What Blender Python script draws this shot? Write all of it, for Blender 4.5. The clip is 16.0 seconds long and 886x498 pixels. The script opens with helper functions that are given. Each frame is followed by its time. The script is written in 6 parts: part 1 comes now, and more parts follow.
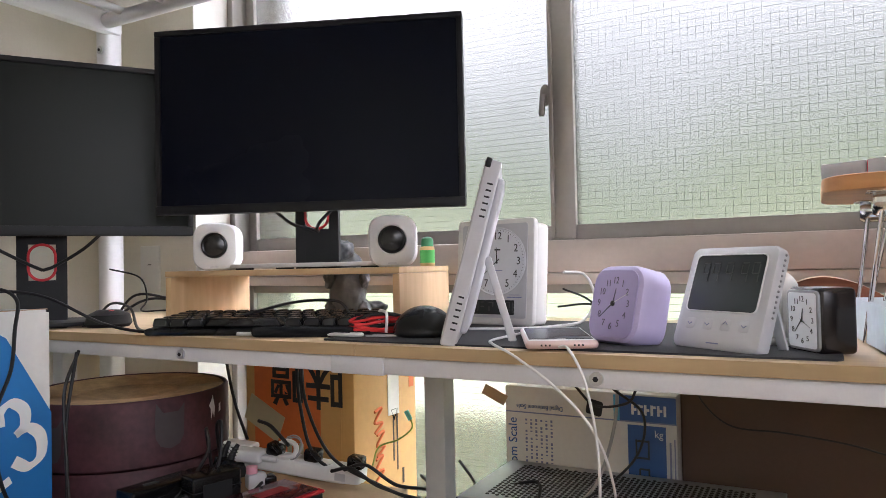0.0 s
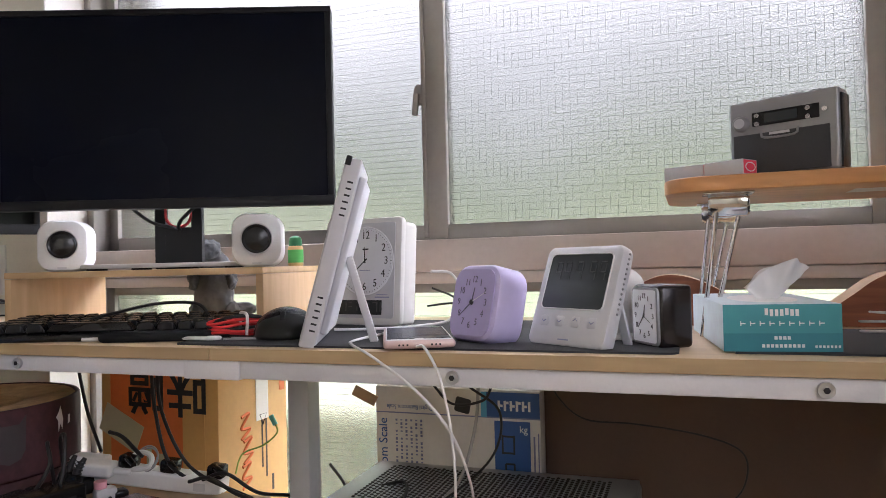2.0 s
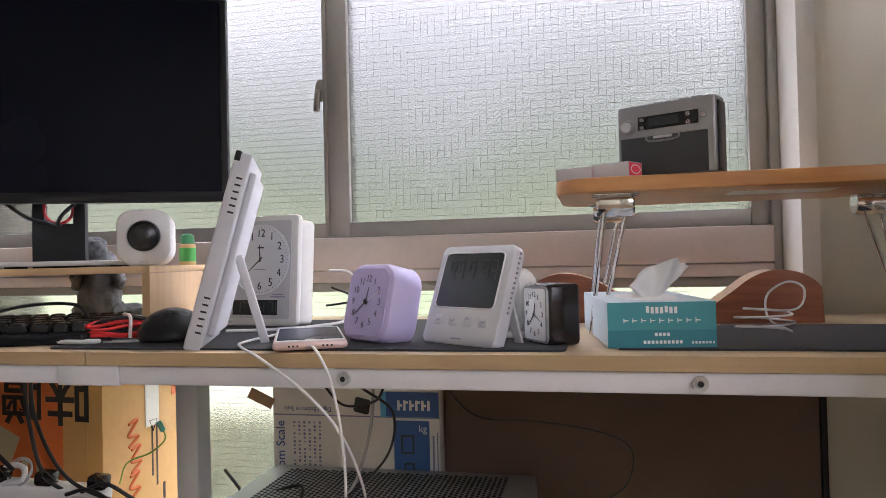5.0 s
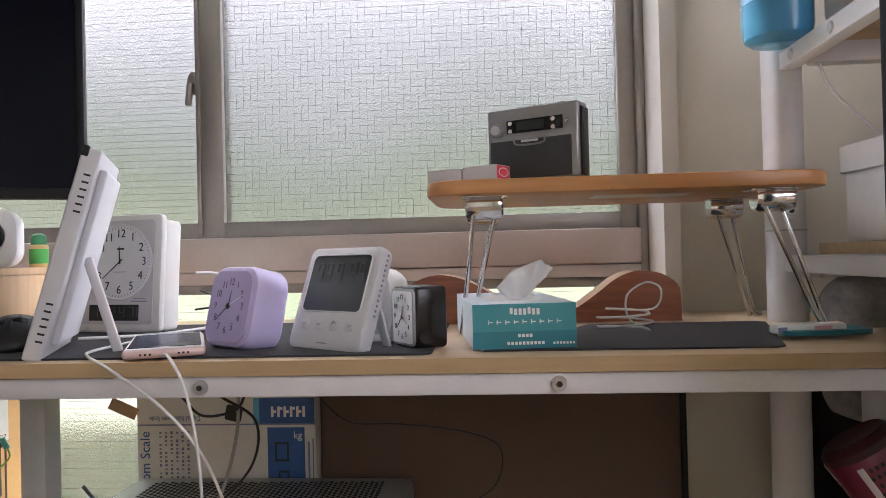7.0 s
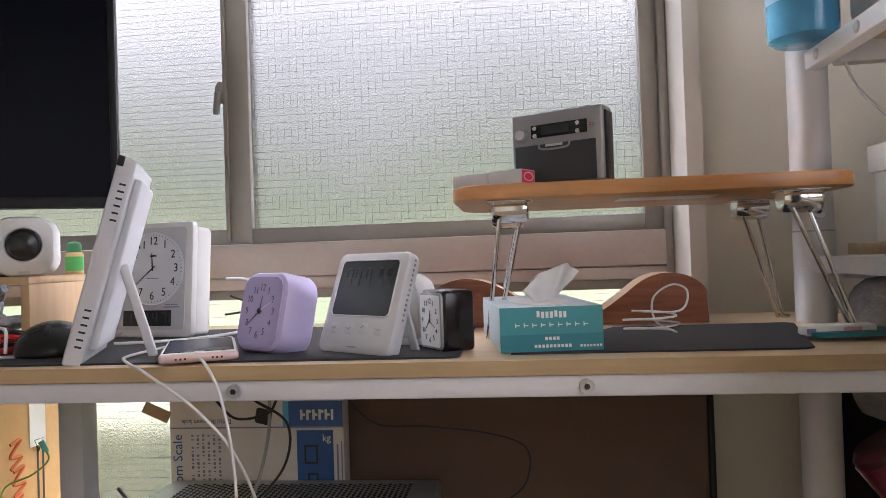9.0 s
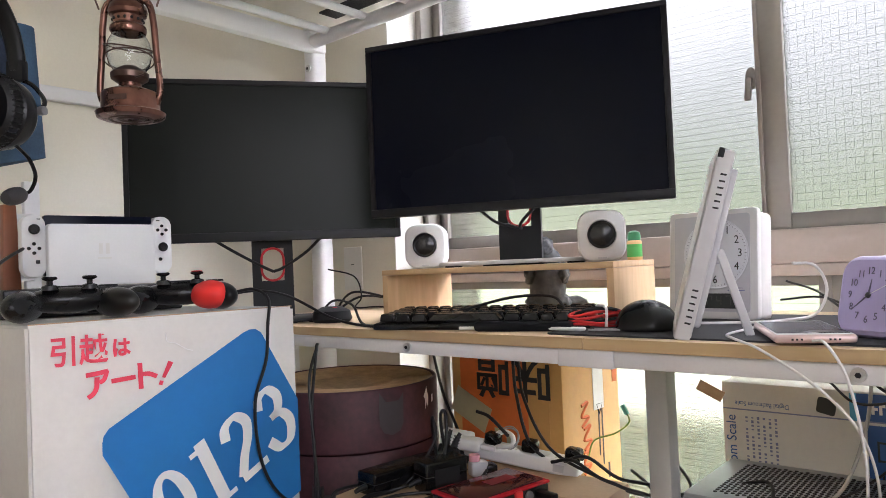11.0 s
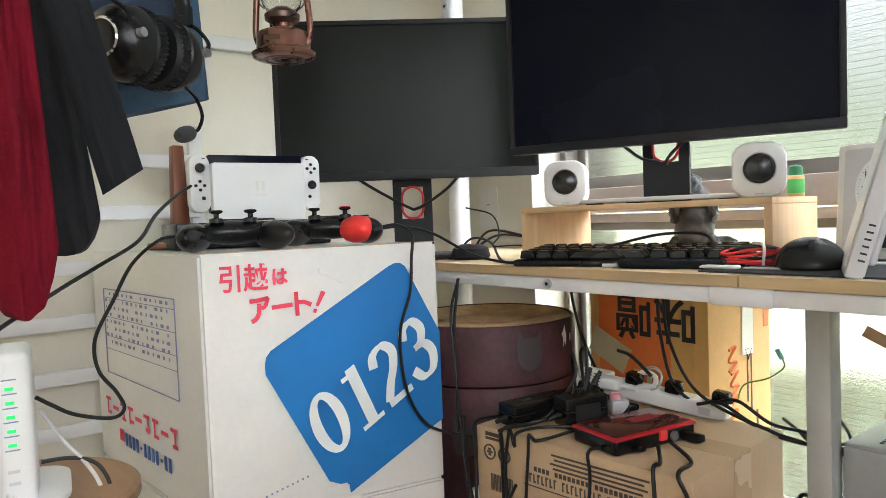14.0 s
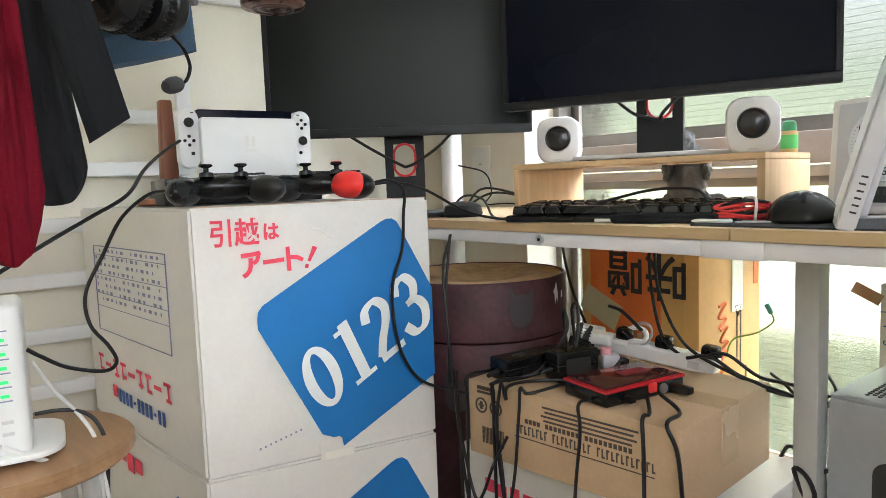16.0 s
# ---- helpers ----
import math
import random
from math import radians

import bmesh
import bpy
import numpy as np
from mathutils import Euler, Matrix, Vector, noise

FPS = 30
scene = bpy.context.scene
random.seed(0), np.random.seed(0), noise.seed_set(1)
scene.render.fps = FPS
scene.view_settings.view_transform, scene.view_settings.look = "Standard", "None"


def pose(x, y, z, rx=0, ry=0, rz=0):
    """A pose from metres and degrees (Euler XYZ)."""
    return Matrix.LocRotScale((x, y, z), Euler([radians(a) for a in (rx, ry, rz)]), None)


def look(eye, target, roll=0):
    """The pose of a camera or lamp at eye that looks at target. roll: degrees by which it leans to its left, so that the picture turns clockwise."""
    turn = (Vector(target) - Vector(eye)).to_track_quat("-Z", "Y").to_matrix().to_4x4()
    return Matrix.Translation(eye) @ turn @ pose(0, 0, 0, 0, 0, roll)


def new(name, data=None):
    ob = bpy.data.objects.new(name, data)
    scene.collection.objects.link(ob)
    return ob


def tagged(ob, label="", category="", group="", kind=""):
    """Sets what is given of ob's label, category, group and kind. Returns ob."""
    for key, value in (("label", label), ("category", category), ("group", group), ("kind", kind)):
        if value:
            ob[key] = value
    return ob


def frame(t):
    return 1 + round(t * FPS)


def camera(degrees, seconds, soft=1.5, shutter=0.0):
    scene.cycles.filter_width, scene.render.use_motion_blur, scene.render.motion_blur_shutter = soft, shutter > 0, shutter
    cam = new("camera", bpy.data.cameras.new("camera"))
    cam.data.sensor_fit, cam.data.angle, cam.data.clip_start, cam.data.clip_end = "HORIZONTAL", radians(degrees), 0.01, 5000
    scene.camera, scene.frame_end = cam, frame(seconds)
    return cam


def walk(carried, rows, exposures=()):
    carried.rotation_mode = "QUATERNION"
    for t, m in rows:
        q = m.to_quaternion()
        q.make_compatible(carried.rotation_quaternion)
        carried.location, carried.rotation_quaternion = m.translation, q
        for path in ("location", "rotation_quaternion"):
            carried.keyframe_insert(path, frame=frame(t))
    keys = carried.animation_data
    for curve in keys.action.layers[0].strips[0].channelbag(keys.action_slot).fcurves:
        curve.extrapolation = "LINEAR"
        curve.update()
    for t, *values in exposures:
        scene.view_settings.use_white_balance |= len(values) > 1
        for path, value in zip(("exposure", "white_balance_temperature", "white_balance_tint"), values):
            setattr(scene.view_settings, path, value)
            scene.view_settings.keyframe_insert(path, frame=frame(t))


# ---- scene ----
cam = camera(65.0, 16.0, soft=0.7)
PATH = [
    (0, (0.055, 0.072, 0.795), (-0.887, 1.835, 0.84), -1.2),
    (0.5, (0.07, 0.082, 0.795), (-0.783, 1.891, 0.836), -1.4),
    (1, (0.072, 0.084, 0.795), (-0.711, 1.924, 0.833), -1.5),
    (1.5, (0.081, 0.09, 0.796), (-0.639, 1.955, 0.832), -1.4),
    (2, (0.087, 0.096, 0.794), (-0.574, 1.984, 0.831), -1.4),
    (2.5, (0.094, 0.1, 0.795), (-0.509, 2.006, 0.825), -1.5),
    (3, (0.101, 0.105, 0.794), (-0.442, 2.03, 0.82), -1.5),
    (5.5, (0.113, 0.113, 0.794), (-0.264, 2.077, 0.819), -1.4),
    (6, (0.126, 0.119, 0.795), (-0.176, 2.096, 0.817), -1.5),
    (6.5, (0.134, 0.124, 0.795), (-0.079, 2.112, 0.817), -1.5),
    (7, (0.141, 0.126, 0.796), (0.002, 2.121, 0.815), -1.4),
    (7.5, (0.144, 0.126, 0.794), (0.049, 2.124, 0.816), -1.5),
    (8, (0.143, 0.125, 0.794), (0.068, 2.123, 0.811), -1.6),
    (8.2, (0.146, 0.127, 0.792), (0.065, 2.125, 0.814), -1.6),
    (10.3, (0.062, 0.06, 0.81), (-0.79, 1.87, 0.837), -2.4),
    (10.5, (0.042, 0.047, 0.807), (-0.962, 1.776, 0.841), -2.3),
    (11, (-0.011, -0.002, 0.798), (-1.311, 1.517, 0.845), -2.4),
    (11.5, (-0.023, -0.017, 0.796), (-1.508, 1.322, 0.84), -2.5),
    (12, (-0.018, -0.018, 0.793), (-1.575, 1.237, 0.826), -2.5),
    (12.5, (-0.019, -0.02, 0.795), (-1.591, 1.217, 0.811), -2.6),
    (13, (-0.02, -0.02, 0.793), (-1.591, 1.219, 0.782), -2.4),
    (13.5, (-0.026, -0.019, 0.786), (-1.588, 1.229, 0.733), -2.2),
    (14, (-0.028, -0.016, 0.782), (-1.585, 1.236, 0.69), -2.2),
    (14.5, (-0.029, -0.015, 0.777), (-1.583, 1.238, 0.655), -2.2),
    (15, (-0.03, -0.015, 0.772), (-1.58, 1.241, 0.627), -2.1),
    (15.5, (-0.03, -0.015, 0.77), (-1.574, 1.244, 0.598), -2.1),
    (16, (-0.03, -0.015, 0.766), (-1.57, 1.247, 0.574), -2.1),
]
walk(cam, [(t, look(eye, target, roll)) for t, eye, target, roll in PATH],
     [(0.0, -0.21, 6080, 18), (3.0, -0.40, 6080, 21), (8.2, -0.46, 6120, 20), (10.5, -0.22, 6120, 23), (11.5, 0.11, 6150, 12), (16.0, 0.27, 6130, 8)])

# ---- light ----
world = bpy.data.worlds.new("sky")
scene.world = world
world.use_nodes = True
wn = world.node_tree
sky = wn.nodes.new("ShaderNodeTexSky")
sky.sky_type, sky.sun_disc = "NISHITA", False
sky.sun_elevation, sky.sun_rotation = radians(50), radians(20)
wn.links.new(sky.outputs[0], wn.nodes["Background"].inputs[0])
wn.nodes["Background"].inputs[1].default_value = 0.1
sun = new("sun", bpy.data.lights.new("sun", "SUN"))
sun.data.energy, sun.data.angle, sun.data.color = 0.8, radians(20), (1, 0.97, 0.92)
sun.matrix_world = look((0.6, 4, 4), (0, 0, 0))
scene.view_settings.exposure = 0.0
# daylight from the second window of the room, beside and behind the camera
day = new("window_daylight", bpy.data.lights.new("window_daylight", "AREA"))
day.data.shape, day.data.size, day.data.size_y, day.data.energy, day.data.color = "RECTANGLE", 1.3, 1.0, 23, (1, 0.98, 0.985)
day.matrix_world = look((1.04, -.18, 1.45), (0.0, -.18, 1.45))


# ---- materials ----
def mat(name, color, rough=0.5, metal=0.0, vary=0.12, scale=6.0, bump=0.05, fine=90.0, **extra):
    """A principled material whose colour varies at two scales, with a fine relief."""
    m = bpy.data.materials.new(name)
    m.use_nodes = True
    nt = m.node_tree
    N, L = nt.nodes, nt.links
    b = N["Principled BSDF"]
    tc = N.new("ShaderNodeTexCoord")
    n1, n2 = N.new("ShaderNodeTexNoise"), N.new("ShaderNodeTexNoise")
    n1.inputs["Scale"].default_value, n2.inputs["Scale"].default_value = scale, fine
    n1.inputs["Detail"].default_value = n2.inputs["Detail"].default_value = 4
    L.new(tc.outputs["Object"], n1.inputs["Vector"])
    L.new(tc.outputs["Object"], n2.inputs["Vector"])
    add = N.new("ShaderNodeMath")
    add.operation = "MULTIPLY_ADD"
    L.new(n2.outputs["Fac"], add.inputs[0])
    add.inputs[1].default_value = 0.5
    L.new(n1.outputs["Fac"], add.inputs[2])
    ramp = N.new("ShaderNodeValToRGB")
    c = Vector(color[:3])
    ramp.color_ramp.elements[0].position, ramp.color_ramp.elements[1].position = 0.45, 1.05
    ramp.color_ramp.elements[0].color = (*(c * (1 - vary)), 1)
    ramp.color_ramp.elements[1].color = (*[min(1, v * (1 + vary)) for v in c], 1)
    L.new(add.outputs[0], ramp.inputs[0])
    L.new(ramp.outputs[0], b.inputs["Base Color"])
    mr = N.new("ShaderNodeMapRange")
    L.new(n1.outputs["Fac"], mr.inputs[0])
    mr.inputs[3].default_value, mr.inputs[4].default_value = max(0.02, rough - 0.08), min(1, rough + 0.08)
    L.new(mr.outputs[0], b.inputs["Roughness"])
    b.inputs["Metallic"].default_value = metal
    if bump:
        bp = N.new("ShaderNodeBump")
        bp.inputs["Strength"].default_value, bp.inputs["Distance"].default_value = bump, 0.002
        L.new(n2.outputs["Fac"], bp.inputs["Height"])
        L.new(bp.outputs[0], b.inputs["Normal"])
    for k, v in extra.items():
        b.inputs[k.replace("_", " ")].default_value = v
    return m


def wood(name, c1, c2, rough=0.45, stretch=(3, 40, 40), bump=0.05):
    m = bpy.data.materials.new(name)
    m.use_nodes = True
    N, L = m.node_tree.nodes, m.node_tree.links
    b = N["Principled BSDF"]
    tc, mp, n1 = N.new("ShaderNodeTexCoord"), N.new("ShaderNodeMapping"), N.new("ShaderNodeTexNoise")
    mp.inputs["Scale"].default_value = stretch
    n1.inputs["Scale"].default_value, n1.inputs["Detail"].default_value, n1.inputs["Distortion"].default_value = 1.5, 6, 0.6
    L.new(tc.outputs["Object"], mp.inputs[0])
    L.new(mp.outputs[0], n1.inputs["Vector"])
    r = N.new("ShaderNodeValToRGB")
    r.color_ramp.elements[0].position, r.color_ramp.elements[1].position = 0.3, 0.7
    r.color_ramp.elements[0].color, r.color_ramp.elements[1].color = (*c1, 1), (*c2, 1)
    L.new(n1.outputs["Fac"], r.inputs[0])
    L.new(r.outputs[0], b.inputs["Base Color"])
    b.inputs["Roughness"].default_value = rough
    bp = N.new("ShaderNodeBump")
    bp.inputs["Strength"].default_value, bp.inputs["Distance"].default_value = bump, 0.001
    L.new(n1.outputs["Fac"], bp.inputs["Height"])
    L.new(bp.outputs[0], b.inputs["Normal"])
    return m


def frosted(name, tint, rough, relief, size):
    """Pebbled wired glass."""
    m = bpy.data.materials.new(name)
    m.use_nodes = True
    N, L = m.node_tree.nodes, m.node_tree.links
    b = N["Principled BSDF"]
    b.inputs["Base Color"].default_value = (*tint, 1)
    b.inputs["Roughness"].default_value = rough
    b.inputs["Transmission Weight"].default_value = 1
    b.inputs["IOR"].default_value = 1.45
    tc, v, n = N.new("ShaderNodeTexCoord"), N.new("ShaderNodeTexVoronoi"), N.new("ShaderNodeTexNoise")
    v.feature = "SMOOTH_F1"
    v.inputs["Scale"].default_value, n.inputs["Scale"].default_value = size, size * 0.7
    n.inputs["Detail"].default_value = 3
    L.new(tc.outputs["Object"], v.inputs["Vector"])
    L.new(tc.outputs["Object"], n.inputs["Vector"])
    a = N.new("ShaderNodeMath")
    L.new(v.outputs["Distance"], a.inputs[0])
    L.new(n.outputs["Fac"], a.inputs[1])
    bp = N.new("ShaderNodeBump")
    bp.inputs["Strength"].default_value, bp.inputs["Distance"].default_value = relief, 0.003
    L.new(a.outputs[0], bp.inputs["Height"])
    L.new(bp.outputs[0], b.inputs["Normal"])
    return m


WALL = mat("wall_paint", (0.71, 0.675, 0.585), 0.75, vary=0.05, scale=2, bump=0.15, fine=220)
REVEAL = mat("white_wall_paint", (0.78, 0.76, 0.72), 0.7, vary=0.05, bump=0.1, fine=200)
CEIL = mat("ceiling_paint", (0.80, 0.785, 0.75), 0.85, vary=0.04)
FLOOR = wood("floor_wood", (0.34, 0.24, 0.15), (0.46, 0.34, 0.22), 0.4, (2, 20, 20))
ALU = mat("brown_grey_aluminium", (0.33, 0.31, 0.29), 0.42, 0.75, vary=0.08, bump=0.03)
ALU_RAIL = mat("window_sill_aluminium", (0.58, 0.50, 0.47), 0.38, 0.2, vary=0.08, bump=0.03)
GLASS = frosted("wired_frosted_glass", (0.0240, 0.0239, 0.0230), 0.11, 0.30, 330)
GLASS_FINE = frosted("wired_frosted_glass_fine", (0.036, 0.039, 0.033), 0.13, 0.06, 330)
WIRE = mat("glass_wire", (0.52, 0.53, 0.50), 0.5, 0.2)
DESKTOP = wood("beech_laminate", (0.56, 0.40, 0.24), (0.66, 0.49, 0.31), 0.30, (2.5, 30, 30), 0.02)
DESKEDGE = wood("beech_edge_band", (0.36, 0.25, 0.13), (0.46, 0.33, 0.18), 0.45, (2.5, 30, 30), 0.02)
WHITESTEEL = mat("white_powder_coat", (0.70, 0.70, 0.72), 0.42, vary=0.05, bump=0.08, fine=300)
GREYSTEEL = mat("grey_steel_leg", (0.42, 0.43, 0.43), 0.45, 0.2, vary=0.07)
CHROME = mat("chrome", (0.75, 0.75, 0.76), 0.12, 1.0, vary=0.03, bump=0)
STEELSCREW = mat("zinc_screw", (0.55, 0.55, 0.56), 0.3, 0.9, bump=0.05)
BLACKP = mat("black_plastic", (0.0045, 0.0045, 0.005), 0.27, vary=0.2, bump=0.06, fine=250, Specular_IOR_Level=0.35)
BLACKMATT = mat("matt_black_plastic", (0.010, 0.010, 0.011), 0.6, vary=0.2, bump=0.1, fine=300, Specular_IOR_Level=0.3)
SCREEN = mat("dark_screen", (0.003, 0.004, 0.010), 0.26, vary=0.15, scale=3, bump=0.02, fine=400, Specular_IOR_Level=0.09)
SCREEN2 = mat("matt_dark_screen", (0.008, 0.009, 0.008), 0.36, vary=0.15, scale=3, bump=0.02, fine=400, Specular_IOR_Level=0.15)
WHITEP = mat("white_plastic", (0.74, 0.74, 0.74), 0.38, vary=0.04, bump=0.03, fine=250)
OFFWHITE = mat("ivory_plastic", (0.70, 0.69, 0.66), 0.42, vary=0.05, bump=0.03)
GREYW = mat("pale_grey_plastic", (0.54, 0.54, 0.56), 0.45, vary=0.05, bump=0.04)
LILAC = mat("lilac_plastic", (0.56, 0.50, 0.76), 0.38, vary=0.05, bump=0.03)
LILACINK = mat("violet_grey_ink", (0.10, 0.085, 0.16), 0.5)
LCDFAINT = mat("faint_segment", (0.026, 0.031, 0.030), 0.4)
LILACDIAL = mat("lilac_dial", (0.46, 0.40, 0.68), 0.45, vary=0.04, bump=0)
DIAL = mat("white_dial", (0.72, 0.73, 0.76), 0.5, vary=0.03, bump=0)
LCD = mat("grey_lcd", (0.030, 0.035, 0.036), 0.14, vary=0.1, bump=0)
LCDINK = mat("lcd_ink", (0.016, 0.020, 0.019), 0.3, bump=0)
INK = mat("black_ink", (0.015, 0.015, 0.017), 0.6, bump=0)
MAT = mat("black_rubber_mat", (0.020, 0.020, 0.024), 0.75, vary=0.25, scale=10, bump=0.25, fine=500)
TEAL = mat("teal_carton", (0.045, 0.27, 0.31), 0.5, vary=0.05, bump=0.05)
TEALDARK = mat("dark_teal_carton", (0.02, 0.19, 0.24), 0.5, vary=0.05)
PALECARD = mat("pale_blue_carton", (0.62, 0.71, 0.76), 0.55, vary=0.08, scale=25)
TISSUE = mat("tissue_paper", (0.84, 0.84, 0.84), 0.9, vary=0.03, bump=0.2, fine=60)
CARTON = mat("brown_cardboard", (0.44, 0.305, 0.19), 0.8, vary=0.10, scale=5, bump=0.2, fine=150)
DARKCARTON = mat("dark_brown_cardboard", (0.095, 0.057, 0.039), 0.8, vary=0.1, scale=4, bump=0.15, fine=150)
WHITECARTON = mat("white_cardboard", (0.70, 0.685, 0.66), 0.7, vary=0.06, scale=5, bump=0.15, fine=120)
ORANGE = mat("orange_print", (0.70, 0.17, 0.035), 0.6, vary=0.08, scale=9)
TAN = mat("tan_cardboard", (0.62, 0.36, 0.12), 0.7, vary=0.08, scale=9)
CLEARTAPE = mat("clear_parcel_tape", (0.46, 0.33, 0.21), 0.25, vary=0.06)
TAPE = mat("green_grey_tape", (0.50, 0.47, 0.30), 0.45, vary=0.06)
PALETAPE = mat("pale_tape", (0.78, 0.76, 0.70), 0.5, vary=0.05)
BLUEPRINT = mat("blue_print", (0.008, 0.15, 0.44), 0.5, vary=0.06)
NAVYPRINT = mat("navy_print", (0.025, 0.09, 0.30), 0.5, vary=0.06)
CYANPRINT = mat("cyan_print", (0.10, 0.40, 0.62), 0.5, vary=0.06)
REDPRINT = mat("red_print", (0.72, 0.045, 0.09), 0.55, vary=0.06)
WHITEPRINT = mat("white_print", (0.80, 0.80, 0.80), 0.5, vary=0.03, bump=0)
GREYPRINT = mat("grey_blue_print", (0.20, 0.22, 0.36), 0.6, vary=0.1, bump=0)
BROWNPRINT = mat("dark_brown_print", (0.055, 0.04, 0.03), 0.6, bump=0)
PALEWOOD = wood("pale_riser_wood", (0.55, 0.36, 0.19), (0.68, 0.47, 0.27), 0.5, (4, 30, 4))
TABLEWOOD = wood("orange_veneer", (0.44, 0.20, 0.065), (0.60, 0.29, 0.11), 0.3, (4, 40, 40), 0.02)
REDWOOD = wood("red_brown_wood", (0.20, 0.055, 0.02), (0.34, 0.11, 0.04), 0.4, (5, 5, 60), 0.05)
LIGHTEDGE = wood("light_wood_edge", (0.52, 0.34, 0.20), (0.62, 0.43, 0.27), 0.5, (20, 4, 20))
STICKWOOD = wood("dark_turned_wood", (0.16, 0.05, 0.02), (0.26, 0.09, 0.04), 0.4, (30, 30, 3))
SILVER = mat("silver_plastic", (0.30, 0.30, 0.31), 0.35, 0.6, vary=0.06)
SPEAKERGRILLE = mat("dark_grille", (0.03, 0.03, 0.033), 0.6, vary=0.2, bump=0.4, fine=700)
CONE = mat("speaker_cone", (0.007, 0.007, 0.008), 0.25, vary=0.2, bump=0.05)
GREENP = mat("green_plastic", (0.03, 0.20, 0.075), 0.4, vary=0.06)
GREENLABEL = mat("green_label", (0.08, 0.42, 0.09), 0.45, vary=0.06)
SPICE = mat("yellow_powder", (0.62, 0.40, 0.16), 0.5)
RED = mat("red_plastic", (0.62, 0.03, 0.03), 0.38, vary=0.06)
BRIGHTRED = mat("bright_red_rubber", (0.80, 0.035, 0.03), 0.5, vary=0.05)
REDCORD = mat("red_cord", (0.55, 0.02, 0.03), 0.55)
DARKRED = mat("dark_red_frame", (0.20, 0.012, 0.018), 0.35, vary=0.1)
CABLE = mat("black_cable", (0.007, 0.007, 0.008), 0.45, vary=0.15, Specular_IOR_Level=0.35)
WCABLE = mat("white_cable", (0.72, 0.71, 0.70), 0.45, vary=0.05)
GCABLE = mat("grey_cable", (0.33, 0.33, 0.33), 0.5)
YGCABLE = mat("yellow_green_cable", (0.32, 0.42, 0.06), 0.5)
MINT = mat("mint_sleeve", (0.16, 0.55, 0.45), 0.5)
PCGREY = mat("graphite_case", (0.36, 0.385, 0.42), 0.4, 0.4, vary=0.08, bump=0.05)
HOLE = mat("dark_mesh_hole", (0.012, 0.012, 0.013), 0.7, bump=0)
COPPER = mat("aged_copper", (0.19, 0.095, 0.072), 0.28, 0.9, vary=0.3, scale=22, bump=0.08)
DARKCOPPER = mat("dark_bronze", (0.13, 0.085, 0.07), 0.4, 0.85, vary=0.3, scale=22)
CLEAR = mat("clear_glass", (0.95, 0.97, 0.97), 0.03, vary=0.0, bump=0, Transmission_Weight=1.0, IOR=1.45)
DENIM = mat("blue_canvas", (0.042, 0.09, 0.16), 0.85, vary=0.25, scale=14, bump=0.4, fine=350)
NAVY = mat("navy_canvas", (0.02, 0.035, 0.07), 0.85, vary=0.25, scale=14, bump=0.4, fine=350)
CRIMSON = mat("crimson_fabric", (0.115, 0.004, 0.011), 0.85, vary=0.25, scale=10, bump=0.3, fine=300, Specular_IOR_Level=0.08)
CHARCOAL = mat("charcoal_fabric", (0.0135, 0.0137, 0.0155), 0.85, vary=0.2, scale=10, bump=0.3, fine=300, Specular_IOR_Level=0.15)
FABRICBLACK = mat("black_strap", (0.008, 0.0085, 0.010), 0.8, vary=0.2, bump=0.3, fine=300, Specular_IOR_Level=0.15)
LEATHER = mat("black_leatherette", (0.005, 0.005, 0.0055), 0.45, vary=0.2, bump=0.3, fine=120, Specular_IOR_Level=0.3)
SCRATCH = mat("corrugated_scratch_board", (0.48, 0.33, 0.19), 0.9, vary=0.25, scale=40, bump=0.6, fine=220)
STATUE = mat("grey_vinyl", (0.10, 0.105, 0.11), 0.5, vary=0.35, scale=60, bump=0.8, fine=140)
STOOLWOOD = wood("stool_veneer", (0.23, 0.125, 0.06), (0.32, 0.185, 0.095), 0.45, (4, 30, 30))
BLUEBOTTLE = mat("blue_bottle", (0.12, 0.42, 0.62), 0.12, vary=0.05, bump=0, Transmission_Weight=0.55, IOR=1.4)
PEACH = mat("peach_plastic", (0.66, 0.53, 0.46), 0.45, vary=0.06)
FUZZY = mat("grey_fleece", (0.26, 0.25, 0.25), 0.95, vary=0.3, scale=40, bump=1.0, fine=130)
WOODSHELF = wood("shelf_wood", (0.50, 0.36, 0.20), (0.60, 0.45, 0.27), 0.5)
PINKP = mat("pink_print", (0.75, 0.35, 0.42), 0.5)


def glow(name, color, strength):
    m = bpy.data.materials.new(name)
    m.use_nodes = True
    b = m.node_tree.nodes["Principled BSDF"]
    b.inputs["Base Color"].default_value = (0.02, 0.1, 0.04, 1)
    b.inputs["Emission Color"].default_value, b.inputs["Emission Strength"].default_value = (*color, 1), strength
    return m


LED = glow("green_led", (0.03, 1.0, 0.22), 0.75)


# ---- shaping ----
def bm_box(sx, sy, sz, c=(0, 0, 0), bev=0.0, seg=2, bm=None):
    """A box of those sizes round c, with rounded edges."""
    bm = bm or bmesh.new()
    vs = bmesh.ops.create_cube(bm, size=1, matrix=Matrix.Translation(c) @ Matrix.Diagonal((sx, sy, sz, 1)))["verts"]
    if bev:
        es = list({e for v in vs for e in v.link_edges})
        bmesh.ops.bevel(bm, geom=es, offset=min(bev, sx * .45, sy * .45, sz * .45), segments=seg, affect="EDGES", profile=0.5)
    return bm


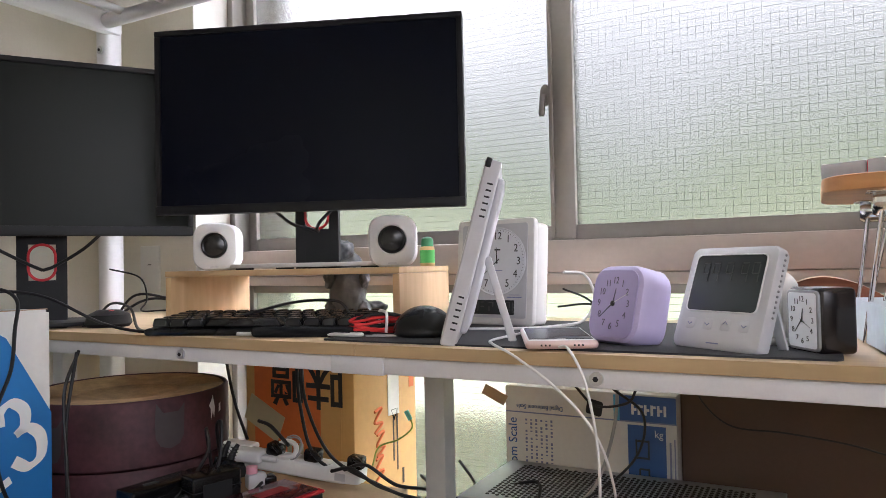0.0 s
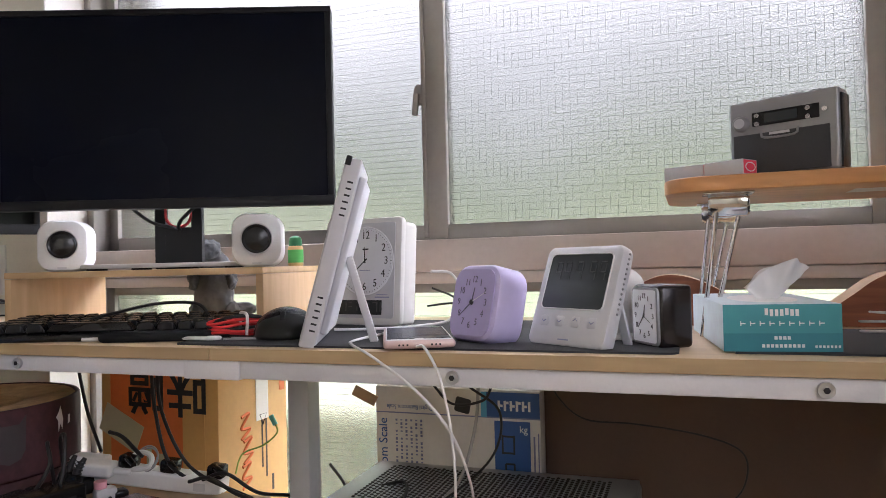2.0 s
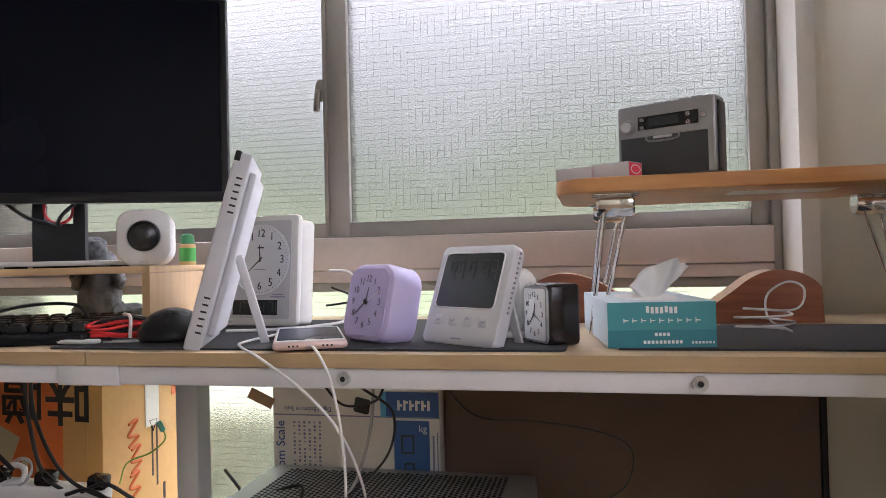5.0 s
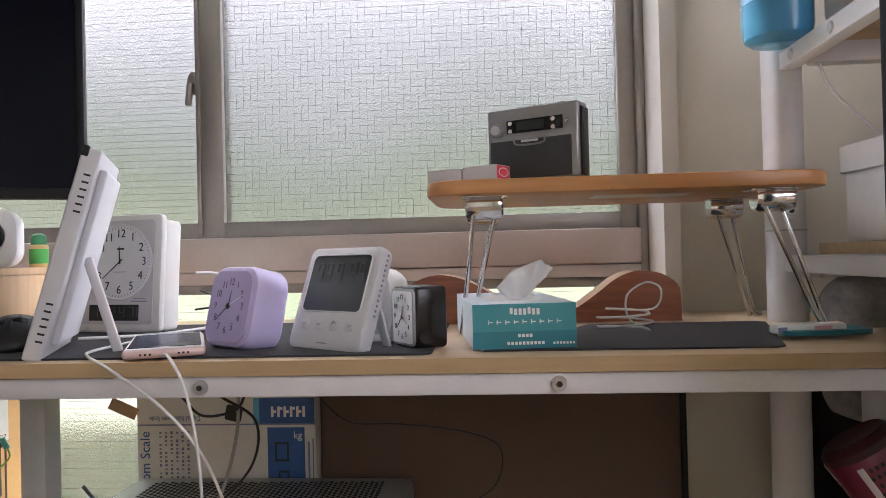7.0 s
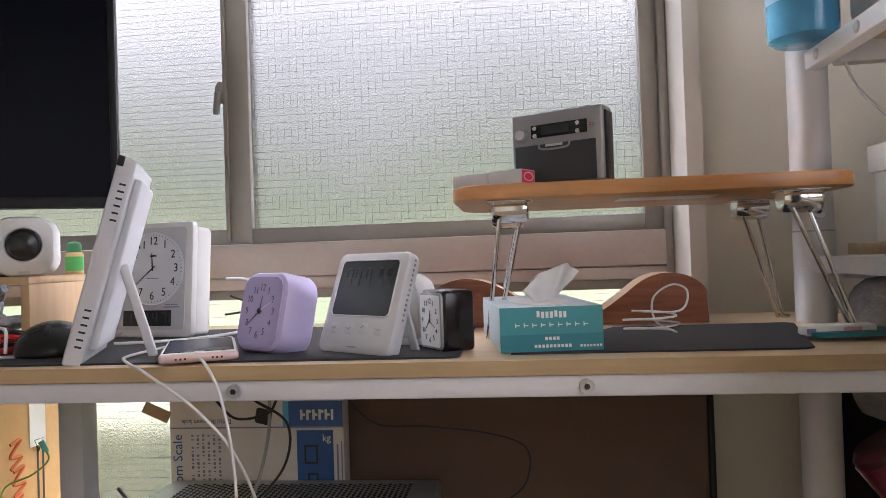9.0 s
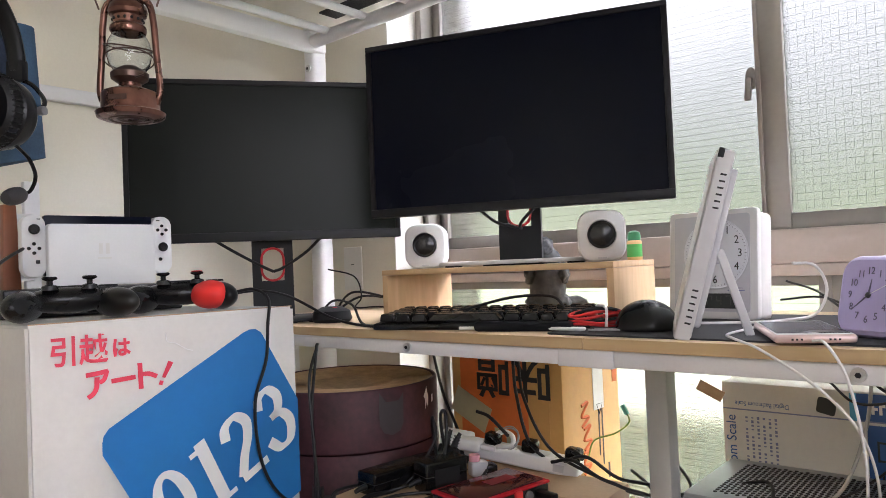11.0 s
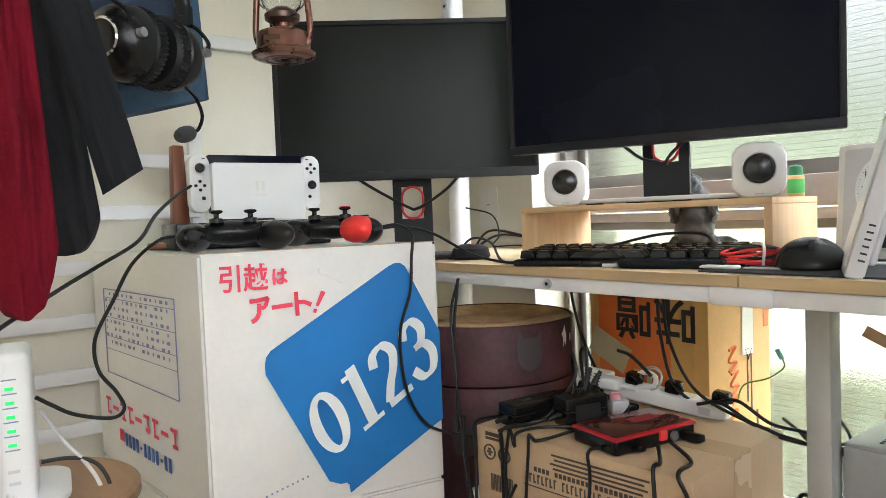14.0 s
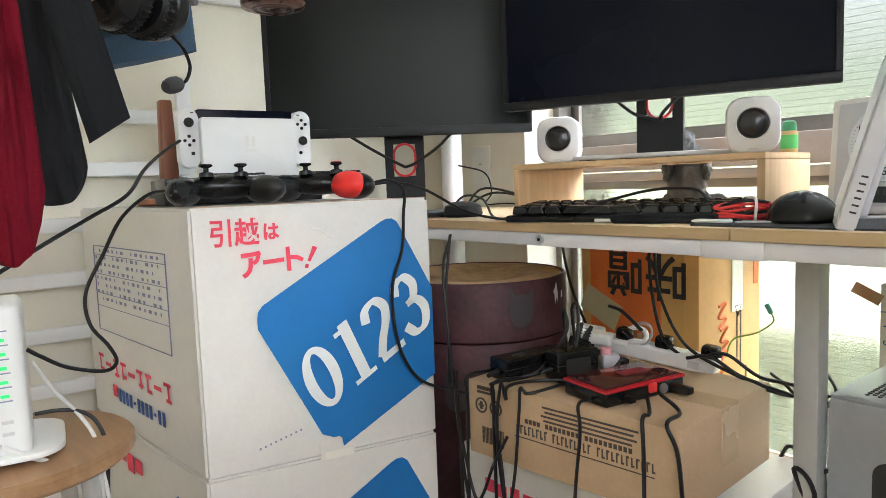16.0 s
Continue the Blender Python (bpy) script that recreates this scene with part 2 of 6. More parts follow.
def rr_points(w, h, r, n=6):
    pts = []
    for cx, cz, a0 in ((w / 2 - r, h / 2 - r, 0), (-w / 2 + r, h / 2 - r, 90), (-w / 2 + r, -h / 2 + r, 180), (w / 2 - r, -h / 2 + r, 270)):
        for i in range(n + 1):
            a = radians(a0 + 90 * i / n)
            pts.append((cx + r * math.cos(a), cz + r * math.sin(a)))
    return pts


def bm_slab(outline, y0, y1, edge=0.0, bm=None, hollow=None):
    """An outline in the xz plane drawn out from y0 (front) to y1, with its rims rounded by edge."""
    bm = bm or bmesh.new()
    n = len(outline)
    cx, cz = sum(p[0] for p in outline) / n, sum(p[1] for p in outline) / n
    rad = max(max(abs(p[0] - cx), abs(p[1] - cz)) for p in outline)

    def ring(y, inset):
        k = 1 - inset / rad
        return [bm.verts.new((cx + (x - cx) * k, y, cz + (z - cz) * k)) for x, z in outline]
    s = 1 if y1 > y0 else -1
    steps = [(y0, edge), (y0 + s * edge * .3, edge * .3), (y0 + s * edge, 0), (y1 - s * edge, 0), (y1 - s * edge * .3, edge * .3), (y1, edge)] if edge else [(y0, 0), (y1, 0)]
    rings = [ring(*q) for q in steps]
    for a, b in zip(rings, rings[1:]):
        for i in range(n):
            bm.faces.new((a[i], a[(i + 1) % n], b[(i + 1) % n], b[i]))
    bm.faces.new(rings[0])
    bm.faces.new(rings[-1][::-1])
    bmesh.ops.recalc_face_normals(bm, faces=bm.faces)
    return bm


def bm_lathe(profile, seg=32, bm=None, m=None):
    """A profile of (radius, z) turned round z."""
    bm = bm or bmesh.new()
    m = m or Matrix()
    rings = []
    for r, z in profile:
        if r < 1e-6:
            rings.append([bm.verts.new(m @ Vector((0, 0, z)))])
        else:
            rings.append([bm.verts.new(m @ Vector((r * math.cos(2 * math.pi * i / seg), r * math.sin(2 * math.pi * i / seg), z))) for i in range(seg)])
    for a, b in zip(rings, rings[1:]):
        for i in range(seg):
            j = (i + 1) % seg
            q = [a[i % len(a)], a[j % len(a)], b[j % len(b)], b[i % len(b)]]
            q = list(dict.fromkeys(q))
            if len(q) > 2:
                bm.faces.new(q)
    bmesh.ops.recalc_face_normals(bm, faces=bm.faces)
    return bm


def smooth_path(pts, n=8):
    P = [Vector(p) for p in pts]
    if len(P) == 2:
        return P
    P = [P[0] * 2 - P[1]] + P + [P[-1] * 2 - P[-2]]
    out = []
    for i in range(1, len(P) - 2):
        a, b, c, d = P[i - 1:i + 3]
        for k in range(n):
            t = k / n
            out.append(0.5 * (2 * b + (c - a) * t + (2 * a - 5 * b + 4 * c - d) * t * t + (3 * b - a - 3 * c + d) * t ** 3))
    return out + [P[-2]]


def bm_tube(pts, r, sides=8, bm=None, n=8, flat=1.0):
    """A round cord or rod along a smooth line through pts."""
    bm = bm or bmesh.new()
    path = smooth_path(pts, n)
    up = Vector((0, 0, 1))
    rings = []
    side = None
    for i, p in enumerate(path):
        d = (path[min(i + 1, len(path) - 1)] - path[max(i - 1, 0)]).normalized()
        ref = side if side is not None else (up if abs(d.z) < .9 else Vector((1, 0, 0))).cross(d)
        side = (ref - d * ref.dot(d)).normalized()
        other = d.cross(side)
        rr = r(i / (len(path) - 1)) if callable(r) else r
        rings.append([bm.verts.new(p + side * rr * math.cos(2 * math.pi * k / sides) + other * rr * flat * math.sin(2 * math.pi * k / sides)) for k in range(sides)])
    for a, b in zip(rings, rings[1:]):
        for k in range(sides):
            bm.faces.new((a[k], a[(k + 1) % sides], b[(k + 1) % sides], b[k]))
    bm.faces.new(rings[0][::-1])
    bm.faces.new(rings[-1])
    bmesh.ops.recalc_face_normals(bm, faces=bm.faces)
    return bm


def part(name, bm, material, parent=None, label="", at=None, smooth=True):
    me = bpy.data.meshes.new(name)
    if smooth:
        for f in bm.faces:
            f.smooth = True
        for e in bm.edges:
            if len(e.link_faces) == 2 and e.calc_face_angle(0) > radians(38):
                e.smooth = False
    bm.to_mesh(me)
    bm.free()
    me.materials.append(material)
    ob = new(name, me)
    ob.parent = parent
    if at is not None:
        ob.matrix_basis = at
    return tagged(ob, label)


def thing(name, at, label, category, group="", kind=""):
    ob = new(name)
    ob.empty_display_size = 0.02
    ob.matrix_basis = at
    return tagged(ob, label, category, group, kind)


def text_mesh(name, words, size, material, parent, at, depth=0.0003, align="CENTER", squeeze=1.0, bold=0.0):
    """Writing in the built-in font, as a mesh that lies in the xy plane of at."""
    cu = bpy.data.curves.new(name, "FONT")
    cu.body, cu.size, cu.align_x, cu.align_y, cu.extrude = words, size, align, "CENTER", depth
    cu.resolution_u = 3
    cu.offset = bold
    ob = bpy.data.objects.new(name, cu)
    scene.collection.objects.link(ob)
    me = bpy.data.meshes.new_from_object(ob.evaluated_get(bpy.context.evaluated_depsgraph_get()))
    bpy.data.objects.remove(ob)
    me.materials.clear()
    me.materials.append(material)
    o = new(name, me)
    o.parent = parent
    o.matrix_basis = at @ Matrix.Diagonal((squeeze, 1, 1, 1))
    return o




def bars(name, rects, material, parent, at, depth=0.0004):
    """Unreadable writing as flat bars (x, z, width, height) in the xz plane, facing -y."""
    if name in ("red_marks", "number_bar"):
        for x, z, w, h in rects:
            part(name[:-1] if name.endswith("s") else name, bm_box(w, depth, h, (x, 0, z)), material, parent, at=at, smooth=False)
        return None
    bm = bmesh.new()
    for x, z, w, h in rects:
        bm_box(w, depth, h, (x, 0, z), bm=bm)
    return tagged(part(name, bm, material, parent, at=at, smooth=False), kind="stuff" if len(rects) > 3 else "")


def cable(name, pts, r, material, label, sides=8):
    ob = part(name, bm_tube(pts, r, sides), material)
    return tagged(ob, label, "cable")


def screw(parent, x, y, z, r=0.008, m=STEELSCREW):
    s = part("screw", bm_lathe([(0, -.004), (r * .45, -.004), (r * .5, -.0025), (r, -.003), (r * 1.05, 0), (r, .001), (0, .001)], 20), m, parent, "zinc bolt head", at=pose(x, y, z, -90, 0, 0))
    part("socket", bm_lathe([(0, 0), (r * .42, 0), (r * .42, .0008), (0, .0008)], 6), HOLE, s, at=pose(0, 0, -.0048))
    return s


# ---- the room ----
DZ = 0.695                       # top of the desk
WX0, WX1, GY, WF = -1.262, 0.42, 1.42, 1.27     # window opening, its plane, the room face of its wall
LX, RX, BY, CZ = -1.57, 1.05, -2.2, 2.40


def structure(name, bm, material, label, category):
    return tagged(part(name, bm, material), label, category, kind="structure")


structure("floor", bm_box(RX - LX + .4, 1.62 - BY + .2, 0.1, ((LX + RX) / 2, (BY + 1.62) / 2, -0.05)), FLOOR, "brown wooden floor under the desk", "floor")
structure("ceiling", bm_box(RX - LX + .4, 1.62 - BY + .2, 0.1, ((LX + RX) / 2, (BY + 1.62) / 2, CZ + .05)), CEIL, "plain off-white ceiling", "ceiling")
structure("wall_west", bm_box(0.12, 1.62 - BY, CZ, (LX - .06, (BY + 1.62) / 2, CZ / 2)), WALL, "cream painted wall beside the desk", "wall")
SY0, SY1, SZ0, SZ1 = -.85, .50, .95, 1.95        # second window, in the east wall
bm = bm_box(0.12, SY0 - BY, CZ, (RX + .06, (BY + SY0) / 2, CZ / 2))
bm_box(0.12, 1.62 - SY1, CZ, (RX + .06, (SY1 + 1.62) / 2, CZ / 2), bm=bm)
bm_box(0.12, SY1 - SY0, SZ0, (RX + .06, (SY0 + SY1) / 2, SZ0 / 2), bm=bm)
bm_box(0.12, SY1 - SY0, CZ - SZ1, (RX + .06, (SY0 + SY1) / 2, (CZ + SZ1) / 2), bm=bm)
structure("wall_east", bm, WALL, "cream painted wall behind the shelf, with a window", "wall")
structure("wall_south", bm_box(RX - LX, 0.12, CZ, ((LX + RX) / 2, BY - .06, CZ / 2)), WALL, "plain cream wall closing the room", "wall")
bm = bm_box(WX0 - LX, 1.62 - WF, CZ, ((WX0 + LX) / 2, (WF + 1.62) / 2, CZ / 2))
bm_box(RX - WX1 - .026, 1.62 - WF - .03, CZ, ((WX1 + .026 + RX) / 2, (WF + .03 + 1.62) / 2, CZ / 2), bm=bm)
bm_box(WX1 - WX0, 1.62 - WF, CZ - 1.95, ((WX0 + WX1) / 2, (WF + 1.62) / 2, (CZ + 1.95) / 2), bm=bm)
bm_box(WX1 - WX0, 1.62 - WF, 0.11, ((WX0 + WX1) / 2, (WF + 1.62) / 2, 0.055), bm=bm)
structure("wall_north", bm, WALL, "cream wall round the wide frosted window", "wall")
bm = bm_box(0.003, 1.40 - WF, 1.84, (WX0 + .0015, (WF + 1.40) / 2, 1.03))
structure("trim", bm, REVEAL, "white painted side of the window recess", "trim")
bm = bm_box(0.026, 1.62 - WF, CZ, (WX1 + .013, (WF + 1.62) / 2, CZ / 2))
structure("trim", bm, REVEAL, "white painted casing beside the window", "trim")

# window: sliding sashes above, fixed panes below
win = thing("window_1", pose(0, 0, 0), "sliding frosted wired-glass window in grey aluminium frame", "window", kind="structure")


def frame_part(name, x0, x1, y0, y1, z0, z1, m=ALU, bev=0.003, label=""):
    return part(name, bm_box(x1 - x0, y1 - y0, z1 - z0, ((x0 + x1) / 2, (y0 + y1) / 2, (z0 + z1) / 2), bev), m, win, label)


frame_part("jamb", WX0, WX0 + .022, 1.38, 1.50, .11, 1.95)
frame_part("jamb", WX1 - .016, WX1, 1.38, 1.50, .11, 1.95)
frame_part("head", WX0 + .022, WX1 - .016, 1.38, 1.50, 1.92, 1.95)
frame_part("transom", WX0 + .022, WX1 - .016, 1.366, 1.50, .775, .838, ALU_RAIL, .004, "broad pinkish-grey sill rail")
frame_part("transom_lip", WX0 + .022, WX1 - .016, 1.372, 1.49, .752, .774, ALU_RAIL)
frame_part("threshold", WX0 + .022, WX1 - .016, 1.38, 1.50, .11, .15)


def sash(x0, x1, y, z0, z1, stile_l, stile_r, rail, glass, step, nudge, upright=True):
    d = .012
    frame_part("stile", x0, x0 + stile_l, y - d, y + d, z0, z1, bev=.002)
    frame_part("stile", x1 - stile_r, x1, y - d, y + d, z0, z1, bev=.002)
    frame_part("rail", x0 + stile_l, x1 - stile_r, y - d + .001, y + d - .001, z0, z0 + rail, bev=.002)
    frame_part("rail", x0 + stile_l, x1 - stile_r, y - d + .001, y + d - .001, z1 - rail, z1, bev=.002)
    gx0, gx1, gz0, gz1 = x0 + stile_l - .003, x1 - stile_r + .003, z0 + rail - .003, z1 - rail + .003
    p = part("pane", bm_box(gx1 - gx0, .005, gz1 - gz0, ((gx0 + gx1) / 2, y + .002, (gz0 + gz1) / 2)), glass, win, "pebbled frosted glass")
    p.visible_shadow = False
    bm = bmesh.new()
    x = gx0 + nudge
    while x < gx1 and upright:
        bm_box(.0004, .0004, gz1 - gz0, (x, y + .002, (gz0 + gz1) / 2), bm=bm)
        x += step
    z = gz0 + .011
    while z < gz1:
        bm_box(gx1 - gx0, .0004, .00045, ((gx0 + gx1) / 2, y + .002, z), bm=bm)
        z += step
    w = part("wire_mesh", bm, WIRE, win, "square wire mesh in the glass", smooth=False)
    tagged(w, kind="stuff")


sash(-.40, WX1 - .016, 1.405, .838, 1.92, .045, .030, .030, GLASS, .0138, .012)
sash(WX0 + .022, -.362, 1.440, .838, 1.92, .026, .040, .032, GLASS, .0130, .004, False)
sash(WX0 + .022, -.30, 1.43, .15, .752, .022, .022, .02, GLASS_FINE, .0130, .008, False)
sash(-.30, WX1 - .016, 1.43, .15, .752, .022, .022, .02, GLASS_FINE, .0130, .008, False)
frame_part("glazing_bead", -.404, -.396, 1.388, 1.398, .845, 1.91, bev=.001)
frame_part("foot_block", -.404, -.358, 1.383, 1.394, .826, .842, bev=.002)
# crescent latch on the meeting stile
bm = bm_slab([(0.011 * math.cos(a) - .0, 0.022 * math.sin(a)) for a in [i * math.pi / 12 for i in range(24)]], -.012, 0, .003)
lt = part("latch", bm, ALU, win, "crescent latch", at=pose(-.418, 1.42, 1.135))
part("lever", bm_box(.013, .010, .045, (0, 0, -.022), .004), ALU, lt, at=pose(-.002, -.016, 0, 0, 6, 0))
part("mount", bm_box(.02, .016, .03, (0, 0, 0), .003), ALU, lt, at=pose(.016, .004, .006))

# outdoors: bright overcast sky above a band of greenery
m = bpy.data.materials.new("outdoor_haze")
m.use_nodes = True
N, L = m.node_tree.nodes, m.node_tree.links
N.remove(N["Principled BSDF"])
em, tc, sep, no = N.new("ShaderNodeEmission"), N.new("ShaderNodeTexCoord"), N.new("ShaderNodeSeparateXYZ"), N.new("ShaderNodeTexNoise")
no.inputs["Scale"].default_value, no.inputs["Detail"].default_value = .75, 3
L.new(tc.outputs["Object"], no.inputs["Vector"])
L.new(tc.outputs["Object"], sep.inputs[0])
mad = N.new("ShaderNodeMath")
mad.operation = "MULTIPLY_ADD"
L.new(no.outputs["Fac"], mad.inputs[0])
mad.inputs[1].default_value = 1.7
L.new(sep.outputs["Z"], mad.inputs[2])
rp = N.new("ShaderNodeValToRGB")
mr = N.new("ShaderNodeMapRange")
mr.inputs[1].default_value, mr.inputs[2].default_value = -1.35, 1.6
L.new(mad.outputs[0], mr.inputs[0])
L.new(mr.outputs[0], rp.inputs[0])
els = rp.color_ramp.elements
els[0].position, els[0].color = 0.0, (0.64, 0.62, 0.53, 1)
els[1].position, els[1].color = 1.0, (1.15, 1.16, 1.19, 1)
for p_, c_ in ((0.25, (0.44, 0.47, 0.34)), (0.42, (0.22, 0.27, 0.17)), (0.55, (0.33, 0.355, 0.32)), (0.72, (0.48, 0.50, 0.51))):
    e_ = els.new(p_)
    e_.color = (*c_, 1)
L.new(rp.outputs[0], em.inputs[0])
em.inputs[1].default_value = 80
m.cycles.emission_sampling = "FRONT_BACK"
L.new(em.outputs[0], N["Material Output"].inputs[0])
tagged(part("backdrop", bm_box(14, .02, 11, (0, 0, 0)), m, at=pose(-.4, 4.5, 2.2)), "hazy green garden and bright sky outside", "backdrop", kind="structure")
tagged(part("ground", bm_box(400, 400, .1, (0, 0, 0)), mat("outdoor_ground", (0.50, 0.50, 0.42), 0.9), at=pose(0, 201.75, -.3)), "grassy ground outside the window", "ground", kind="structure")


# ---- the loft bed overhead ----
bed = thing("loft_bed", pose(0, 0, 0), "white metal loft bed frame above the desk", "bed")
PX0, PX1, PY0, PY1 = -1.365, 0.547, 0.12, 1.1175
for x in (PX0, PX1):
    p = part("post", bm_tube([(x, PY1, 0), (x, PY1, 1.75)], .026, 24), WHITESTEEL, bed)
    for z in ((1.297,) if x < 0 else (.845,)):
        s = screw(p, 0, 0, 0, .009)
        s.matrix_basis = pose(x + (.006 if x < 0 else -.004), PY1 - .0265, z, -90, 0, 0)
        s.name = "bolt"
    if x > 0:
        part("joint_ring", bm_lathe([(.0262, -.001), (.0272, -.001), (.0272, .001), (.0262, .001)], 24), GREYSTEEL, p, at=pose(x, PY1, .819))
bm = bm_tube([(PX0, PY1 - .03, 1.357), (PX1, PY1 - .03, 1.357)], .016, 16)
part("long_rail", bm, WHITESTEEL, bed)
part("long_rail", bm_tube([(PX0, PY0, 1.357), (PX1, PY0, 1.357)], .016, 16), WHITESTEEL, bed)
part("end_rail", bm_box(.03, PY1 - PY0 + .02, .045, (PX0 + .02, (PY0 + PY1) / 2, 1.357), .006), WHITESTEEL, bed)
part("end_rail", bm_box(.03, PY1 - PY0, .045, (PX1 - .03, (PY0 + PY1) / 2, 1.377), .006), WHITESTEEL, bed)
for i in range(15):
    x = PX0 + .10 + i * .130
    part("slat", bm_tube([(x, PY0, 1.364), (x, PY1 - .03, 1.364)], .009, 10), WHITESTEEL, bed)
part("mid_rail", bm_box(PX1 - PX0 - .06, .02, .02, ((PX0 + PX1) / 2, .70, 1.384), .003), WHITESTEEL, bed)
tagged(part("mattress", bm_box(1.9, .92, .10, ((PX0 + PX1) / 2, .70, 1.452), .03, 3), mat("mattress_cover", (0.60, 0.57, 0.52), 0.9, vary=0.08, bump=0.3, fine=60)), "pale mattress lying on the loft bed", "mattress")
tagged(part("mesh_strip", bm_box(1.2, .05, .004, (-.62, 1.04, 1.380)), SPEAKERGRILLE), "dark mesh edging on the bed frame", "mesh")
tagged(part("curtain_rail", bm_box(.02, 1.9, .03, (LX + .012, .3, 1.19), .004), WHITESTEEL), "white rail fixed along the wall", "rail")

# white slatted end panel below, behind the boxes
rack = thing("slat_panel", pose(LX + .03, .30, 0), "white metal slatted panel leaning by the wall", "panel")
for y in (-.45, .22):
    part("upright", bm_box(.018, .03, 1.0, (0, y, .5), .004), WHITESTEEL, rack)
for i in range(9):
    part("slat", bm_box(.012, .67, .028, (.014, -.115, .08 + i * .105), .004), WHITESTEEL, rack)

# ---- the desk ----
desk = thing("desk", pose(0, 0, 0), "beech-topped desk with white steel frame", "desk")
part("tabletop", bm_box(.93, .47, .0157, (-.473 - .465, .812 + .235, DZ - .00785), .0015), DESKTOP, desk, "beech laminate board")
part("tabletop", bm_box(1.10, .47, .0157, (-.471 + .55, .812 + .235, DZ - .00785), .0015), DESKTOP, desk, "beech laminate board")
part("edge_band", bm_box(.93, .0012, .015, (-.473 - .465, .8113, DZ - .0079)), DESKEDGE, desk, "darker edge band")
part("edge_band", bm_box(1.10, .0012, .015, (-.471 + .55, .8113, DZ - .0079)), DESKEDGE, desk, "darker edge band")
for x0, x1 in ((-1.36, -.513), (-.431, .66)):
    part("beam", bm_box(x1 - x0, .03, .0215, ((x0 + x1) / 2, .83, .668), .002), WHITESTEEL, desk)
part("beam_sleeve", bm_box(.082, .034, .024, (-.472, .83, .6675), .002), WHITESTEEL, desk)
for x in (-.794, -.157, .204):
    screw(desk, x, .8145, .668, .0075)
for x in (-.446, .60, -1.34):
    part("leg", bm_box(.034, .034, .66, (x, .988, .33), .003), GREYSTEEL if x < -.4 and x > -1 else WHITESTEEL, desk)
for x in (-.446, .60, -1.34):
    part("cross_rail", bm_box(.03, .42, .02, (x, 1.04, .668), .002), WHITESTEEL, desk)
part("back_rail", bm_box(2.0, .03, .022, (-.36, 1.25, .668), .002), WHITESTEEL, desk)

tagged(part("desk_mat", bm_slab(rr_points(.62, .36, .012), 0, .0022), MAT, at=pose(-.233, 1.01, DZ + .0002, 90, 0, 0)), "thin black rubber mat on the desk", "mat")
tagged(part("desk_mat", bm_slab([(.13, -.848), (.425, -.846), (.436, -.854), (.505, -1.086), (.496, -1.098), (.27, -1.09)], 0, .002), MAT, at=pose(0, 0, DZ + .0002, 90, 0, 0)), "thin black mat lying under the folding table", "mat")

# ---- monitors, riser and what stands on it ----
RZ = .793                        # top of the riser
riser = thing("monitor_riser", pose(-.964, .929, 0, 0, 0, 8.5), "pale wooden monitor riser standing on the desk", "monitor riser")
part("top_board", bm_box(.452, .235, .010, (.226, .1175, RZ - .005), .001), PALEWOOD, riser)
for x in (.006, .446):
    part("side_panel", bm_box(.012, .233, RZ - .0105 - DZ, (x, .1175, (DZ + RZ - .0105) / 2), .001), PALEWOOD, riser)


def monitor(at, w, h, bez, chin, label, screen, stand_h, bezel=BLACKMATT):
    mo = thing("monitor", at, label, "monitor")
    c = part("casing", bm_slab([(x, z) for x, z in rr_points(w, h, .004, 3)], .006, .024, .002), bezel, mo)
    part("back_cover", bm_slab(rr_points(w * .7, h * .7, .03, 4), .024, .05, .008), bezel, mo)
    for nm, x, z, ww, hh in (("bezel", 0, h / 2 - bez / 2, w, bez), ("bezel", 0, -h / 2 + chin / 2, w, chin), ("bezel", -w / 2 + bez / 2, (chin - bez) / 2, bez, h - bez - chin), ("bezel", w / 2 - bez / 2, (chin - bez) / 2, bez, h - bez - chin)):
        part(nm, bm_box(ww, .007, hh, (x, .0035, z), .0015), bezel, mo)
    part("screen", bm_box(w - 2 * bez, .001, h - bez - chin, (0, .0052, (chin - bez) / 2)), screen, mo, "switched-off dark screen")
    return mo


BEZEL = mat("dark_bezel", (0.010, 0.010, 0.0125), 0.45, vary=0.15, bump=0.05, fine=300, Specular_IOR_Level=0.25)
mon1 = monitor(pose(-.728, 1.0315, 1.0615, 0, 0, 20.5), .5617, .334, .010, .016, "black widescreen monitor, switched off, on a riser", SCREEN, 0, BEZEL)


